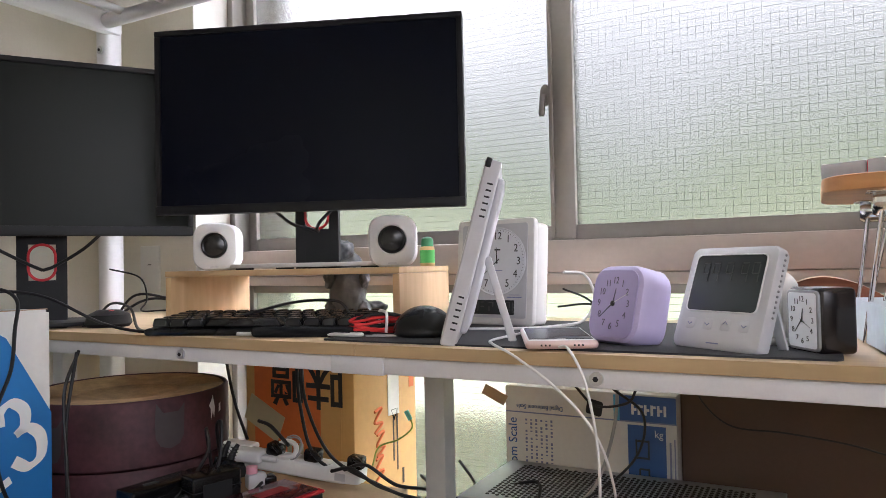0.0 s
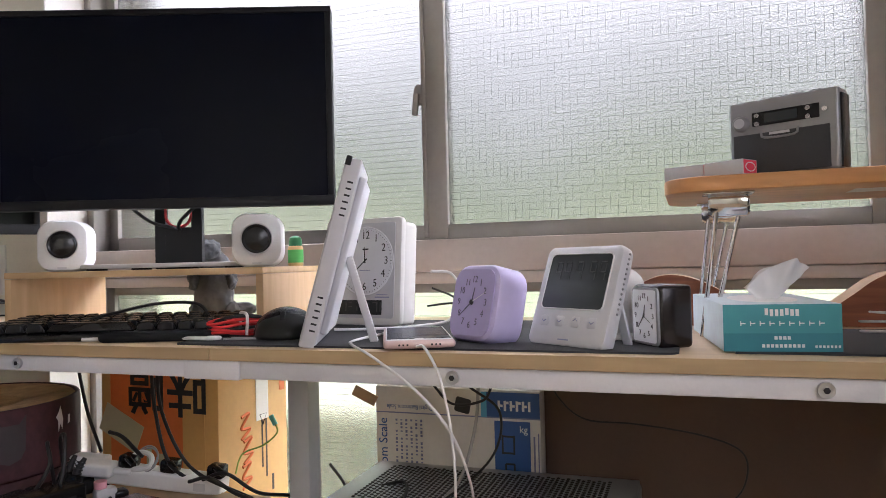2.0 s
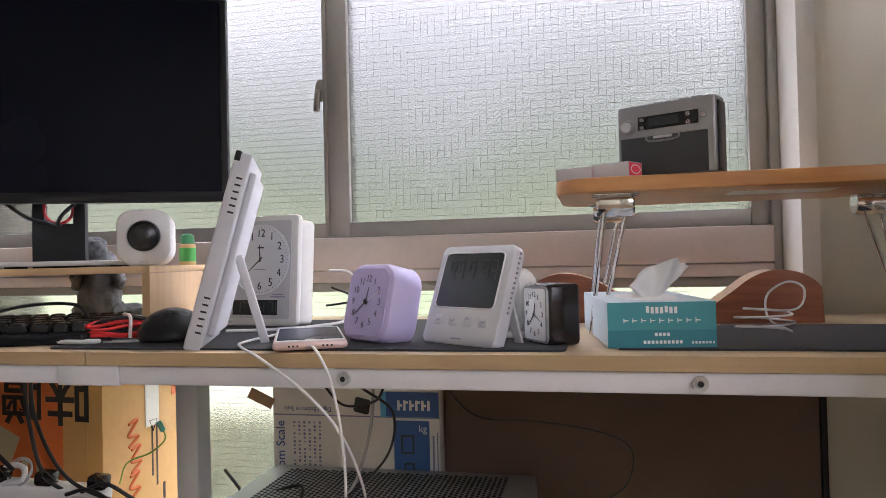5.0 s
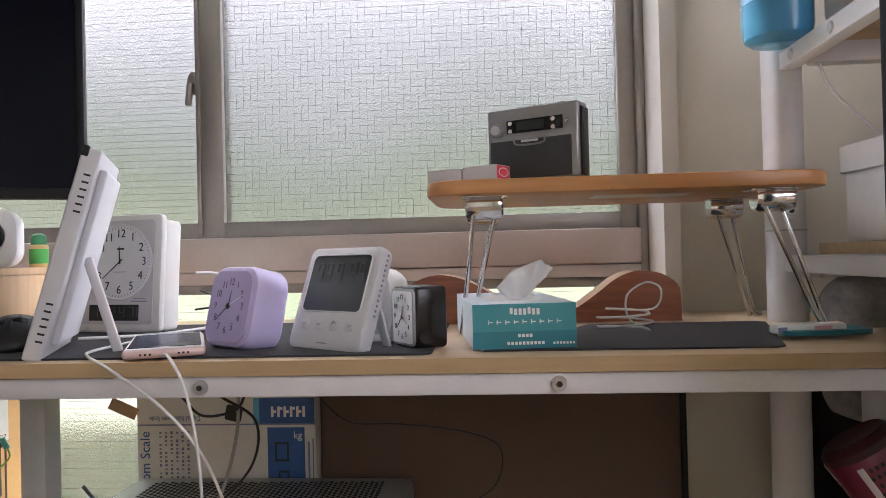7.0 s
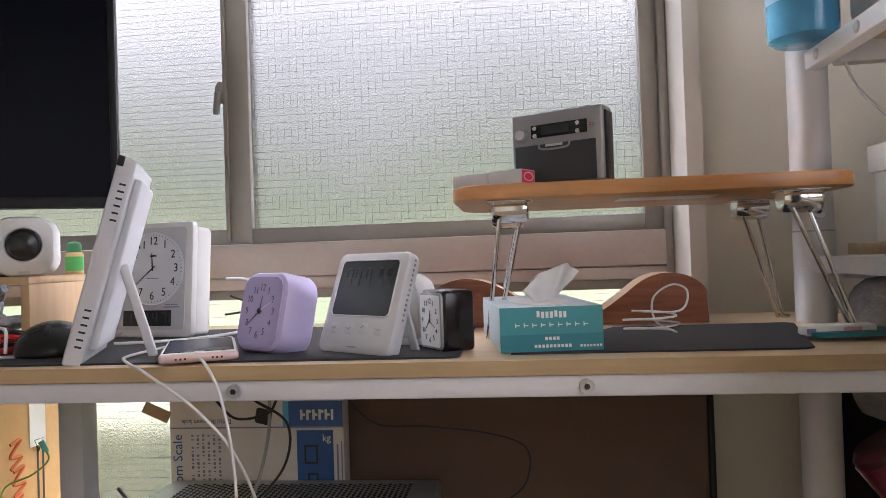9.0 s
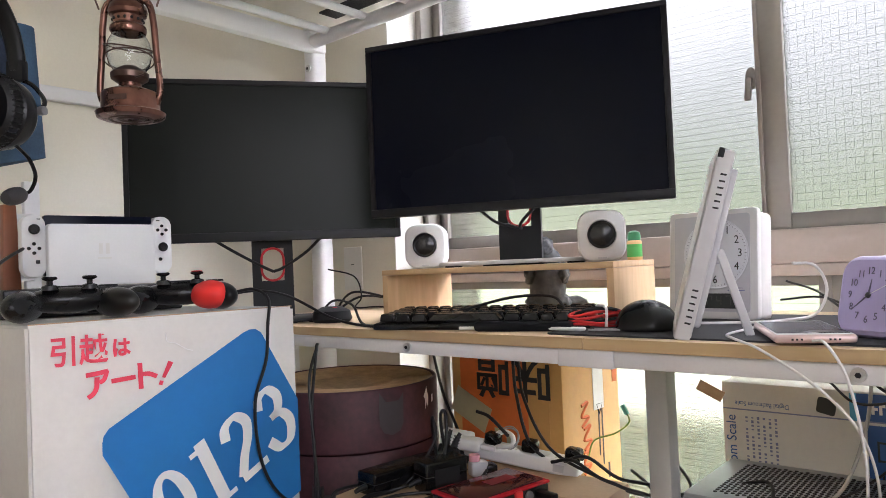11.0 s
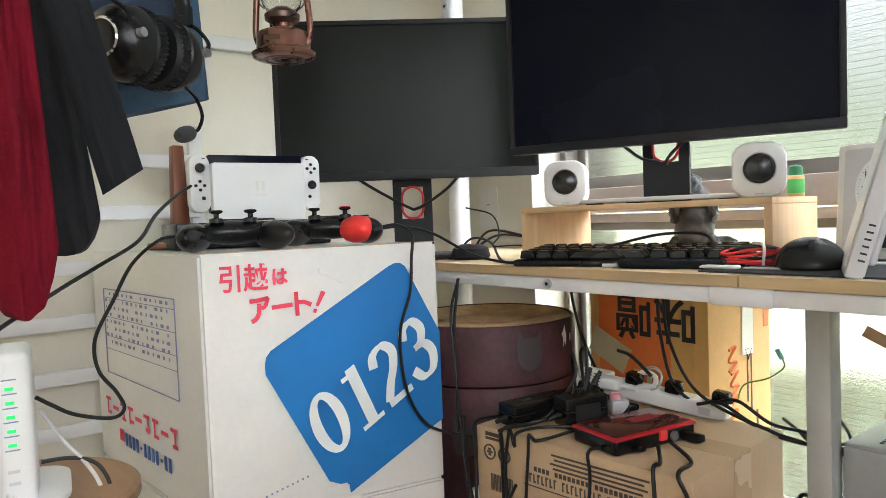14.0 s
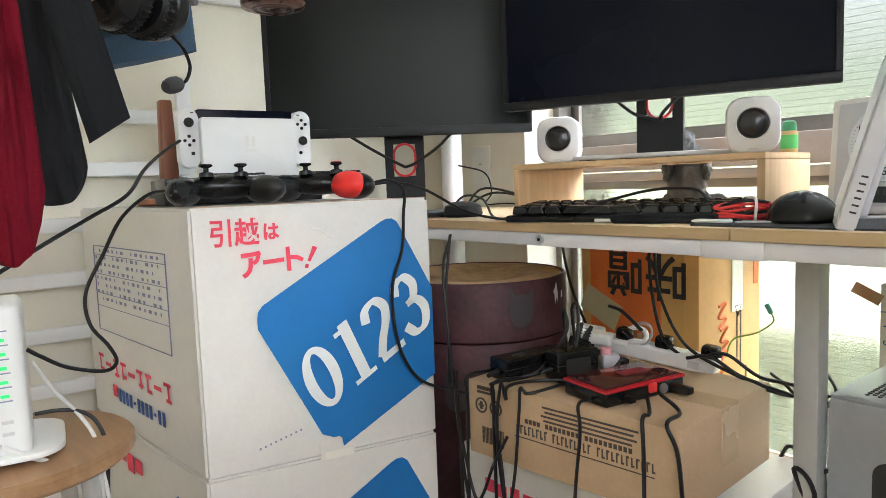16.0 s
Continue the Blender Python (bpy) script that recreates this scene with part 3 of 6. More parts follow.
def stand(mo, dx, y, top, foot, bw, bd, plate):
    """The column with a long cable hole, and the foot plate; foot is its height below the screen's middle."""
    w, hw, hh = .083, .023, .034
    hz = foot + (top - foot) * (.52 if top - foot > .2 else .64)
    bm = bmesh.new()
    bar = w / 2 - hw
    for sx in (-1, 1):
        bm_box(bar, .014, top - foot, (dx + sx * (w - bar) / 2, y + .007, (top + foot) / 2), bm=bm)
    bm_box(2 * hw, .0138, hz - hh - foot, (dx, y + .007, (hz - hh + foot) / 2), bm=bm)
    bm_box(2 * hw, .0138, top - hz - hh, (dx, y + .007, (top + hz + hh) / 2), bm=bm)
    part("stand_column", bm, BLACKMATT, mo)
    ring = rr_points(2 * hw - .001, 2 * hh - .001, hw * .97, 8)
    part("cable_ring", bm_tube([Vector((dx + x, y + .001, hz + z)) for x, z in ring + ring[:1]], .0026, 8, n=1), REDCORD, mo, "red ring round the cable hole")
    out = [(bw / 2 * math.cos(a) * (1.0 if math.sin(a) > 0 else .96), bd / 2 * math.copysign(abs(math.sin(a)) ** .7, math.sin(a))) for a in [2 * math.pi * i / 40 for i in range(40)]]
    for sx in (-.34, -.12, .12, .34):
        part("rubber_pad", bm_box(.03, .014, .0032, (dx + sx * bw, y - .01 - bd * .30, foot + .0016), .0008), BLACKMATT, mo)
    part("foot_plate", bm_slab(out, foot + .003, foot + .0105, .0025), plate, mo, at=Matrix.Translation((dx, y - .01, 0)) @ Matrix(((1, 0, 0, 0), (0, 0, 1, 0), (0, 1, 0, 0), (0, 0, 0, 1))))


stand(mon1, -.009, .087, -.10, -.2685, .34, .17, GREYW)

mon2 = monitor(pose(-1.188, .836, 1.0255, 0, 0, 54.4), .540, .325, .010, .018, "black matt monitor, switched off, on a column stand", SCREEN2, 0)
stand(mon2, .005, .048, -.1, -.3305, .24, .17, BLACKMATT)


def speaker(at):
    s = thing("desk_speaker", at, "small white cube speaker with a black cone", "speaker", "pair of speakers")
    part("cabinet", bm_slab(rr_points(.079, .086, .025, 8), -.035, .035, .008), WHITEP, s)
    part("surround", bm_lathe([(.033, .0), (.034, .003), (.031, .004), (.029, .001), (.029, -.004)], 32), WHITEP, s, at=pose(0, -.0345, .002, 90, 0, 0) @ Matrix.Scale(.80, 4))
    part("cone", bm_lathe([(.0290, .0005), (.0285, .002), (.026, .0028), (.023, .0014), (.018, .0030), (.010, .0052), (0, .006)], 32), CONE, s, "glossy black driver cone", at=pose(0, -.0352, .002, 90, 0, 0) @ Matrix.Scale(.80, 4))
    bars("badge", [(0, 0, .014, .0022)], GREYW, s, pose(0, -.0354, -.037))
    return s


speaker(pose(-.923, 1.016, RZ + .0433, 0, 0, 34))
speaker(pose(-.576, 1.075, RZ + .0433, 0, 0, 28))

jar = thing("spice_jar", pose(-.550, 1.145, RZ + .0003) @ Matrix.Scale(.93, 4), "small spice jar with green cap and label", "jar")
part("glass_body", bm_lathe([(0, 0), (.0135, 0), (.014, .002), (.014, .034), (.011, .038), (0, .038)], 24), SPICE, jar)
part("label_band", bm_lathe([(.0143, .006), (.0143, .030)], 24), GREENLABEL, jar)
part("cap", bm_lathe([(.0118, .037), (.012, .045), (.0105, .052), (.006, .055), (0, .056)], 24), GREENP, jar)

# figure standing under the riser: one plain mesh
bm = bmesh.new()
for c, s_ in (((0, 0, .035), (.030, .026, .040)), ((0, .004, .075), (.024, .020, .030)), ((-.004, -.006, .105), (.016, .020, .016)), ((-.022, 0, .012), (.014, .018, .016)), ((.022, 0, .012), (.014, .018, .016)), ((.028, -.01, .062), (.008, .014, .018)), ((-.028, -.01, .062), (.008, .014, .018)), ((.034, .02, .012), (.03, .012, .010))):
    bmesh.ops.create_icosphere(bm, subdivisions=4, radius=1, matrix=Matrix.Translation(c) @ Matrix.Diagonal((*s_, 1)))
for i in range(9):
    bmesh.ops.create_cone(bm, segments=5, radius1=.008, radius2=0.0005, depth=.018, matrix=Matrix.Translation((.004 * (i % 2), .022 - abs(i - 4) * .001, .03 + i * .0095)) @ Euler((-1.2, 0, 0)).to_matrix().to_4x4(), cap_ends=True)
for v in bm.verts:
    v.co += v.normal * (.0034 * noise.noise(v.co * 120) + .0022 * noise.noise(v.co * 310))
tagged(part("toy_statue", bm, STATUE, at=pose(-.782, 1.225, DZ, 0, 0, 30) @ Matrix.Scale(1.26, 4)), "dark grey spiny toy monster statue", "statue")

# keyboard
kb = thing("keyboard", pose(-.702, .908, DZ, 0, 0, 18), "black mechanical keyboard on the desk", "keyboard")
part("base", bm_box(.36, .120, .011, (0, 0, .0085), .004), BLACKP, kb, at=pose(0, 0, 0, 3, 0, 0))
bm = bmesh.new()
rowz = .0305
keys = []
for r_ in range(5):
    x = -.172
    widths = [1] * 15 if r_ in (0,) else ([1.5] + [1] * 12 + [1.5] if r_ == 1 else ([1.75] + [1] * 11 + [2.25] if r_ == 2 else ([2.25] + [1] * 10 + [1.75, 1] if r_ == 3 else [1.25, 1.25, 1.25, 5.5, 1.25, 1.25, 1, 1, 1])))
    k = .344 / sum(widths)
    for w in widths:
        keys.append((x + w * k / 2, .046 - r_ * .0225, w * k - .004))
        x += w * k
for n_, (x, y, w) in enumerate(keys):
    b = bmesh.new()
    bm_box(w, .0185, .013, (0, 0, 0), .002, 1, bm=b)
    for v in b.verts:
        if v.co.z > 0:
            v.co.x *= .86
            v.co.y *= .86
    part("key", b, BLACKP, kb, at=pose(x, y, .0225 + .004 * math.sin(y * 18), 3, 0, 0))

mouse = thing("mouse", pose(-.436, .930, DZ + .0025, 0, 0, 25), "black domed wireless mouse on the mat", "mouse")
bm = bmesh.new()
bmesh.ops.create_uvsphere(bm, u_segments=32, v_segments=20, radius=1)
for v in bm.verts:
    z = max(v.co.z, -.12)
    v.co = Vector((v.co.x * .043 * (1 - .1 * v.co.y), v.co.y * .058, (z + .12) * .036 * (1 - .18 * v.co.y ** 2)))
part("shell", bm, BLACKP, mouse)
part("wheel", bm_lathe([(0, -.003), (.009, -.003), (.010, 0), (.009, .003), (0, .003)], 20), BLACKMATT, mouse, at=pose(0, -.034, .027, 0, 90, 0))


# ---- the row of clocks ----
def numerals(parent, r, size, y, ink=INK, squeeze=1.0):
    for h in range(1, 13):
        a = radians(90 - 30 * h)
        text_mesh("numeral", str(h), size, ink, parent, pose(r * math.cos(a), y, r * math.sin(a), 90, 0, 0), .0002, squeeze=squeeze)


def hand(parent, name, angle, length, width, y, m=INK):
    bm = bmesh.new()
    bm_box(width, .0005, length * 1.15, (0, 0, length * .425), bm=bm)
    for v in bm.verts:
        if v.co.z > length * .5:
            v.co.x *= .35
    part(name, bm, m, parent, at=pose(0, y, 0, 0, angle, 0), smooth=False)


def dashes(parent, r, y, m=INK):
    bm = bmesh.new()
    for i in range(60):
        a = 2 * math.pi * i / 60
        bmesh.ops.create_cube(bm, size=1, matrix=Matrix.Translation((r * math.sin(a), y, r * math.cos(a))) @ Euler((0, a, 0)).to_matrix().to_4x4() @ Matrix.Diagonal((.0005, .0003, .002 if i % 5 else .003, 1)))
    part("minute_track", bm, m, parent, smooth=False)


# large white clock with a round dial above a small display
c = thing("table_clock", pose(-.402, 1.088, DZ + .0025, -5, 0, -11) @ Matrix.Scale(1.04, 4), "white table clock with round dial and small display", "clock")
part("body", bm_slab(rr_points(.140, .156, .007, 5), .008, .046, .004), OFFWHITE, c, at=pose(0, 0, .0795))
part("front_plate", bm_slab(rr_points(.144, .163, .007, 5), 0, .012, .003), OFFWHITE, c, at=pose(0, 0, .0815))
part("inner_panel", bm_slab(rr_points(.122, .144, .004, 3), -.0012, 0, 0), GREYW, c, at=pose(0, 0, .083))
d = part("dial", bm_lathe([(0, 0), (.0505, 0), (.0515, .0008), (.0525, 0)], 48), DIAL, c, "white dial with black numerals", at=pose(.008, -.0022, .097, 90, 0, 0))
fc = part("numeral_ring", bm_lathe([(.0518, 0), (.0523, .0004), (.0528, 0)], 48), GREYW, c, at=pose(.008, -.0022, .097, 90, 0, 0))
dd = part("dial_face", bm_slab([(.049 * math.cos(2 * math.pi * i / 40), .049 * math.sin(2 * math.pi * i / 40)) for i in range(40)], -.0003, 0), DIAL, c, at=pose(.008, -.0022, .097))
numerals(dd, .0390, .0165, -.0008, squeeze=.92)
dashes(dd, .0475, -.0004)
hand(dd, "hour_hand", -5, .022, .0024, -.0014)
hand(dd, "minute_hand", -130, .036, .0018, -.0019)
bars("maker_mark", [(0, .018, .011, .0022)], INK, dd, pose(0, -.0005, 0))
bars("small_print", [(0, -.014, .020, .0009)], GREYPRINT, dd, pose(0, -.0005, 0))
part("display", bm_box(.080, .001, .022, (0, -.0017, .027), .0), LCD, c, "dark liquid crystal display")
bars("display_digits", [(-.026, 0, .0012, .014), (-.018, .0065, .006, .0012), (-.018, 0, .006, .0012), (-.002, .006, .008, .0015), (.002, .003, .0015, .007), (-.005, -.003, .0015, .007), (.010, .003, .0015, .007), (.014, -.001, .007, .0015), (.017, 0, .0015, .014), (.028, .0065, .008, .0015), (.032, 0, .0015, .014), (.038, 0, .0015, .014)], LCDINK, c, pose(0, -.0026, .028))
bars("print", [(.040, .0425, .026, .0015), (.040, .046, .020, .001)], GREYPRINT, c, pose(0, -.0014, 0))

# lilac alarm clock
c = thing("alarm_clock", pose(-.163, .886, DZ + .0025, -13, 0, -34) @ Matrix.Diagonal((.9, .9, 1, 1)), "lilac square alarm clock with rounded corners", "clock")
part("body", bm_slab(rr_points(.098, .093, .024, 8), 0, .052, .007), LILAC, c, at=pose(0, .001, .0485))
fc = part("dial_face", bm_slab(rr_points(.082, .080, .016, 8), -.0016, 0, 0), LILACDIAL, c, "lilac dial with violet-grey numerals", at=pose(0, .0005, .0485))
for h in range(1, 13):
    a = radians(90 - 30 * h)
    k = .0275 / max(abs(math.cos(a)), abs(math.sin(a))) * (.86 if h % 3 else 1)
    text_mesh("numeral", str(h), .0115, LILACINK, fc, pose(k * math.cos(a), -.0018, k * math.sin(a), 90, 0, 0), .0002)
hand(fc, "hour_hand", 8, .018, .0028, -.0022, LILACINK)
hand(fc, "minute_hand", -128, .028, .0022, -.0026, LILACINK)
hand(fc, "second_hand", 65, .030, .0008, -.0030, WHITEPRINT)
part("hub", bm_lathe([(0, .003), (.003, .002), (.0035, 0)], 16), INK, fc, at=pose(0, -.0018, 0, 90, 0, 0))
part("foot", bm_box(.06, .03, .006, (0, .050, .005), .003), LILAC, c)

# thermometer with a large display
c = thing("thermometer", pose(-.049, .868, DZ + .003, -21, 0, -34.5) @ Matrix.Diagonal((1, 1, .955, 1)), "pale grey digital thermometer on a folding stand", "thermometer")
part("body", bm_slab(rr_points(.116, .126, .010, 5), 0, .020, .005), GREYW, c, at=pose(0, .003, .063))
part("display", bm_slab(rr_points(.092, .068, .006, 4), -.0006, .003), LCD, c, "grey unlit liquid crystal display", at=pose(0, .003, .080))
part("display_border", bm_tube([Vector((x, .0026, z + .080)) for x, z in rr_points(.0935, .0695, .006, 3)] + [Vector((.0935 / 2, .0026, .080 + .0695 / 2 - .006))], .0009, 6, n=1), WHITEP, c)
rects = []
for i, x in enumerate((-.030, -.016, .002, .022, .036)):
    rects += [(x - .004, .013, .0013, .010), (x + .004, .013, .0013, .010), (x, .020, .008, .0013), (x, .0075, .008, .0013), (x + .004, .002, .0013, .008)]
bars("display_digits", rects, LCDFAINT, c, pose(0, .0016, .084))
for i, x in enumerate((-.036, -.012, .012, .036)):
    k = part("button", bm_slab(rr_points(.013, .013, .003, 3), -.0004, .002, .0004), GREYW, c, at=pose(x, .003, .030))
    part("button_mark", bm_tube([(-.003, -.001, .001), (0, -.001, -.0015 if i != 2 else .004), (.003, -.001, .001)], .0005, 6, n=1), GREYPRINT, k)
bars("small_print", [(0, .008, .016, .0014)], GREYPRINT, c, pose(0, .0026, 0))
bm = bmesh.new()
for i in range(13):
    bmesh.ops.create_uvsphere(bm, u_segments=8, v_segments=6, radius=.0016, matrix=Matrix.Translation((.058, .014, .045 + i * .006)))
tagged(part("vent_row", bm, SILVER, c), kind="stuff")
part("stand_leg", bm_box(.012, .004, .075, (0, 0, -.036), .0015), GREYW, c, at=pose(.046, .022, .066, 38, 0, 0))
part("base_plate", bm_box(.10, .012, .004, (0, .012, .001), .001), BLACKMATT, c)
c = thing("round_device", pose(.004, .975, DZ + .0025), "small ivory rounded device behind the thermometer", "device")
part("shell", bm_slab(rr_points(.062, .082, .024, 8), -.02, .02, .008), OFFWHITE, c, at=pose(0, 0, .042, 0, 0, -30))
part("foot", bm_box(.05, .03, .006, (0, -.03, .003), .002), OFFWHITE, c)

# small black cube clock
c = thing("alarm_clock", pose(.043, .886, DZ + .001, 0, 0, -56) @ Matrix.Diagonal((1, .84, .94, 1)), "small dark brown cube alarm clock", "clock")
part("body", bm_box(.057, .048, .072, (0, .024, .036), .006, 3), mat("dark_brown_gloss", (0.012, 0.008, 0.008), 0.22, vary=0.15, bump=0.0), c)
part("bezel", bm_slab(rr_points(.052, .066, .006, 4), -.002, .003, .001), SILVER, c, at=pose(0, 0, .036))
fc = part("dial_face", bm_slab(rr_points(.046, .060, .003, 3), -.0026, 0), DIAL, c, at=pose(0, 0, .036))
for h in range(1, 13):
    a = radians(90 - 30 * h)
    text_mesh("numeral", str(h), .0085, INK, fc, pose(.0175 * math.cos(a), -.0028, .023 * math.sin(a), 90, 0, 0), .0002)
hand(fc, "hour_hand", 10, .013, .0022, -.0032)
hand(fc, "minute_hand", -140, .018, .0016, -.0036)
hand(fc, "second_hand", 118, .016, .0006, -.0038)

# light panel seen edge on, leaning on its prop
c = thing("light_panel", pose(-.354, .822, DZ + .0022, 0, 0, 23), "white flat light panel leaning on a wire prop", "light panel")
LEAN = pose(0, 0, 0, 0, 15.5, 0)
part("slab", bm_box(.020, .165, .236, (.010, .0825, .118), .003, 3), GREYW, c, at=LEAN)
part("rear_cover", bm_box(.010, .13, .20, (.0235, .0835, .118), .004, 3), GREYW, c, at=LEAN)
part("corner_cap", bm_box(.007, .004, .012, (.004, .0012, .2315), .0008), BLACKMATT, c, at=LEAN)
bm = bmesh.new()
for z0 in (.022, .165):
    for i in range(6):
        bm_box(.007, .0008, .0022, (.012, -.0001, z0 + i * .0082), bm=bm)
tagged(part("vent_slot", bm, HOLE, c, "row of dark slots", at=LEAN, smooth=False), kind="stuff")
part("lit_face", bm_box(.001, .145, .225, (-.0005, .0825, .1225)), WHITEP, c, "white diffuser face", at=LEAN)
part("prop", bm_box(.010, .012, .112, (0, 0, -.056), .002), GREYW, c, at=pose(.060, .04, .106, -4, -16, 0))
part("prop_joint", bm_lathe([(0, -.008), (.007, -.008), (.007, .008), (0, .008)], 16), GREYW, c, at=pose(.052, .045, .106, 90, 0, 0))

# tissue box
c = thing("tissue_box", pose(.1735, .856, DZ + .002, 0, 0, 7) @ Matrix.Diagonal((.96, .96, .955, 1)), "teal and white tissue box with a tissue pulled up", "tissue box")
part("carton", bm_box(.114, .225, .0495, (0, .1125, .0248), .0012), PALECARD, c)
part("front_panel", bm_box(.1135, .0006, .030, (0, -.0005, .0342)), TEAL, c, "teal printed end")
part("front_band", bm_box(.1135, .0006, .019, (0, -.0005, .0097)), TEALDARK, c, "darker teal lower band")
bars("print", [(-.0145 + .0049 * i, .0405 + .001 * (i in (0, 4)), .0032, .007) for i in range(7)] + [(-.0375 + .0094 * i, .0295, .0052, .0012) for i in range(9)] + [(-.0395 + .0094 * i, .0295, .0009, .0050) for i in range(9)] + [(-.006 + .0042 * i, .0145, .003, .0036) for i in range(4)] + [(-.018 + .0042 * i, .0062, .0028, .0034) for i in range(10)] + [(.032 + .0036 * i, .0055, .0022, .0026) for i in range(7)], WHITEPRINT, c, pose(0, -.0011, 0))
bm = bmesh.new()
for layer in (0, 1):
    grid = []
    for i in range(29):
        s = -1 + i / 14
        row = []
        for k in range(15):
            t_ = k / 14
            h = (1 - .42 * abs(s - .35) ** 1.4) * (1 if layer == 0 else .86)
            y = (.012 + .010 * math.sin(3.1 * s + 1.5 * layer + .6)) * t_ * (1 if layer else -1) + .005 * t_ * math.sin(7 * s + 3 * t_)
            row.append(bm.verts.new((s * (.010 + .024 * t_ ** .8) + .010 * t_, y, .046 * t_ * h + .004 * t_ * noise.noise((s * 2.5, t_ * 3, layer)))))
        grid.append(row)
    for i in range(28):
        for k in range(14):
            bm.faces.new((grid[i][k], grid[i + 1][k], grid[i + 1][k + 1], grid[i][k + 1]))
part("tissue", bm, TISSUE, c, "crumpled white tissue", at=pose(.004, .075, .050, 0, 0, 12))
part("opening", bm_slab([(.035 * math.cos(2 * math.pi * i / 24), .07 * math.sin(2 * math.pi * i / 24)) for i in range(24)], -.0005, 0), TISSUE, c, at=pose(0, .09, .0503, 90, 0, 0))

# phone on the mat, with its charging lead
c = thing("phone", pose(-.228, .890, DZ + .0026, 0, 0, 24) @ Matrix.Scale(1.14, 4), "pink smartphone in a clear case on the mat", "phone")
part("case", bm_box(.071, .142, .0085, (0, 0, .0048), .004, 3), mat("rose_metal", (0.62, 0.46, 0.44), 0.3, 0.3, vary=0.06), c)
part("glass", bm_box(.063, .118, .0006, (0, .0, .0094)), SCREEN, c, "dark glossy screen")
part("frame_front", bm_box(.066, .136, .0005, (0, 0, .0090), .0002), WHITEP, c)
part("home_button", bm_lathe([(0, .0005), (.005, .0005), (.0055, 0)], 20), WHITEP, c, at=pose(0, -.0625, .0092))
tagged(bars("speaker_slots", [(x * .004, 0, .0018, .0018) for x in (-5, -4, -3, 3, 4, 5)], HOLE, c, pose(0, -.0711, .0045)), kind="stuff")

cable("charging_cable", [(-.198, .814, .701), (-.184, .802, .701), (-.166, .796, .672), (-.155, .796, .62), (-.152, .80, .56), (-.162, .82, .49), (-.175, .86, .455)], .0016, WCABLE, "white charging lead hanging from the phone")
cable("charging_cable", [(-.30, 1.02, .699), (-.30, .93, .700), (-.305, .87, .699), (-.285, .83, .699), (-.245, .800, .690), (-.19, .792, .655), (-.155, .80, .61), (-.15, .85, .54), (-.17, .92, .47), (-.19, .95, .455)], .0016, WCABLE, "white lead draped over the desk edge")
cable("power_lead", [(-.285, 1.10, .78), (-.262, 1.13, .775), (-.250, 1.14, .74), (-.262, 1.12, .705), (-.29, 1.06, .70), (-.34, 1.02, .699), (-.40, 1.00, .699)], .0022, WCABLE, "white lead behind the table clock")
cable("power_lead", [(-.20, 1.05, .70), (-.22, 1.12, .705), (-.27, 1.17, .735), (-.32, 1.2, .75)], .0018, CABLE, "thin black lead behind the clocks")
cable("power_lead", [(-.18, 1.06, .70), (-.215, 1.14, .71), (-.27, 1.19, .725), (-.33, 1.2, .72)], .0018, CABLE, "thin black lead behind the clocks")
c = thing("usb_plug", pose(-.19, 1.05, .697, 0, 0, 20), "small white and black plug on the mat", "plug")
part("body", bm_box(.03, .018, .012, (0, 0, .006), .003), WHITEP, c)
part("tip", bm_box(.016, .011, .006, (.022, 0, .006), .001), BLACKP, c)

# earphone lead coiled on the desk
pts = [(.30 + .030 * math.cos(a) * (1 + .12 * math.sin(2.3 * a)), .985 + .024 * math.sin(a), .700 + .0012 * i) for i, a in enumerate([k * .7 for k in range(22)])]
pts += [(.335, .99, .725), (.348, 1.0, .748), (.330, 1.0, .757), (.305, .99, .742), (.305, .985, .715), (.325, .97, .702)]
cable("earphone_cable", pts, .0013, WCABLE, "white earphone lead in a loose coil")
c = thing("folded_cover", pose(.498, .925, DZ + .0004, 0, 0, 8), "teal folder with a white plastic case on it", "folder")
part("folder", bm_slab(rr_points(.10, .05, .012), 0, .005), TEALDARK, c, at=pose(.004, 0, .005, 90, 0, 0) @ pose(0, 0, 0) )
part("case", bm_box(.080, .018, .011, (-.012, -.004, .0112), .003), WHITEP, c)
part("sticker", bm_box(.02, .0004, .005, (.0, -.0134, .0115)), PINKP, c)
part("label_tab", bm_box(.010, .0004, .006, (-.046, -.0134, .0105)), GREYPRINT, c)

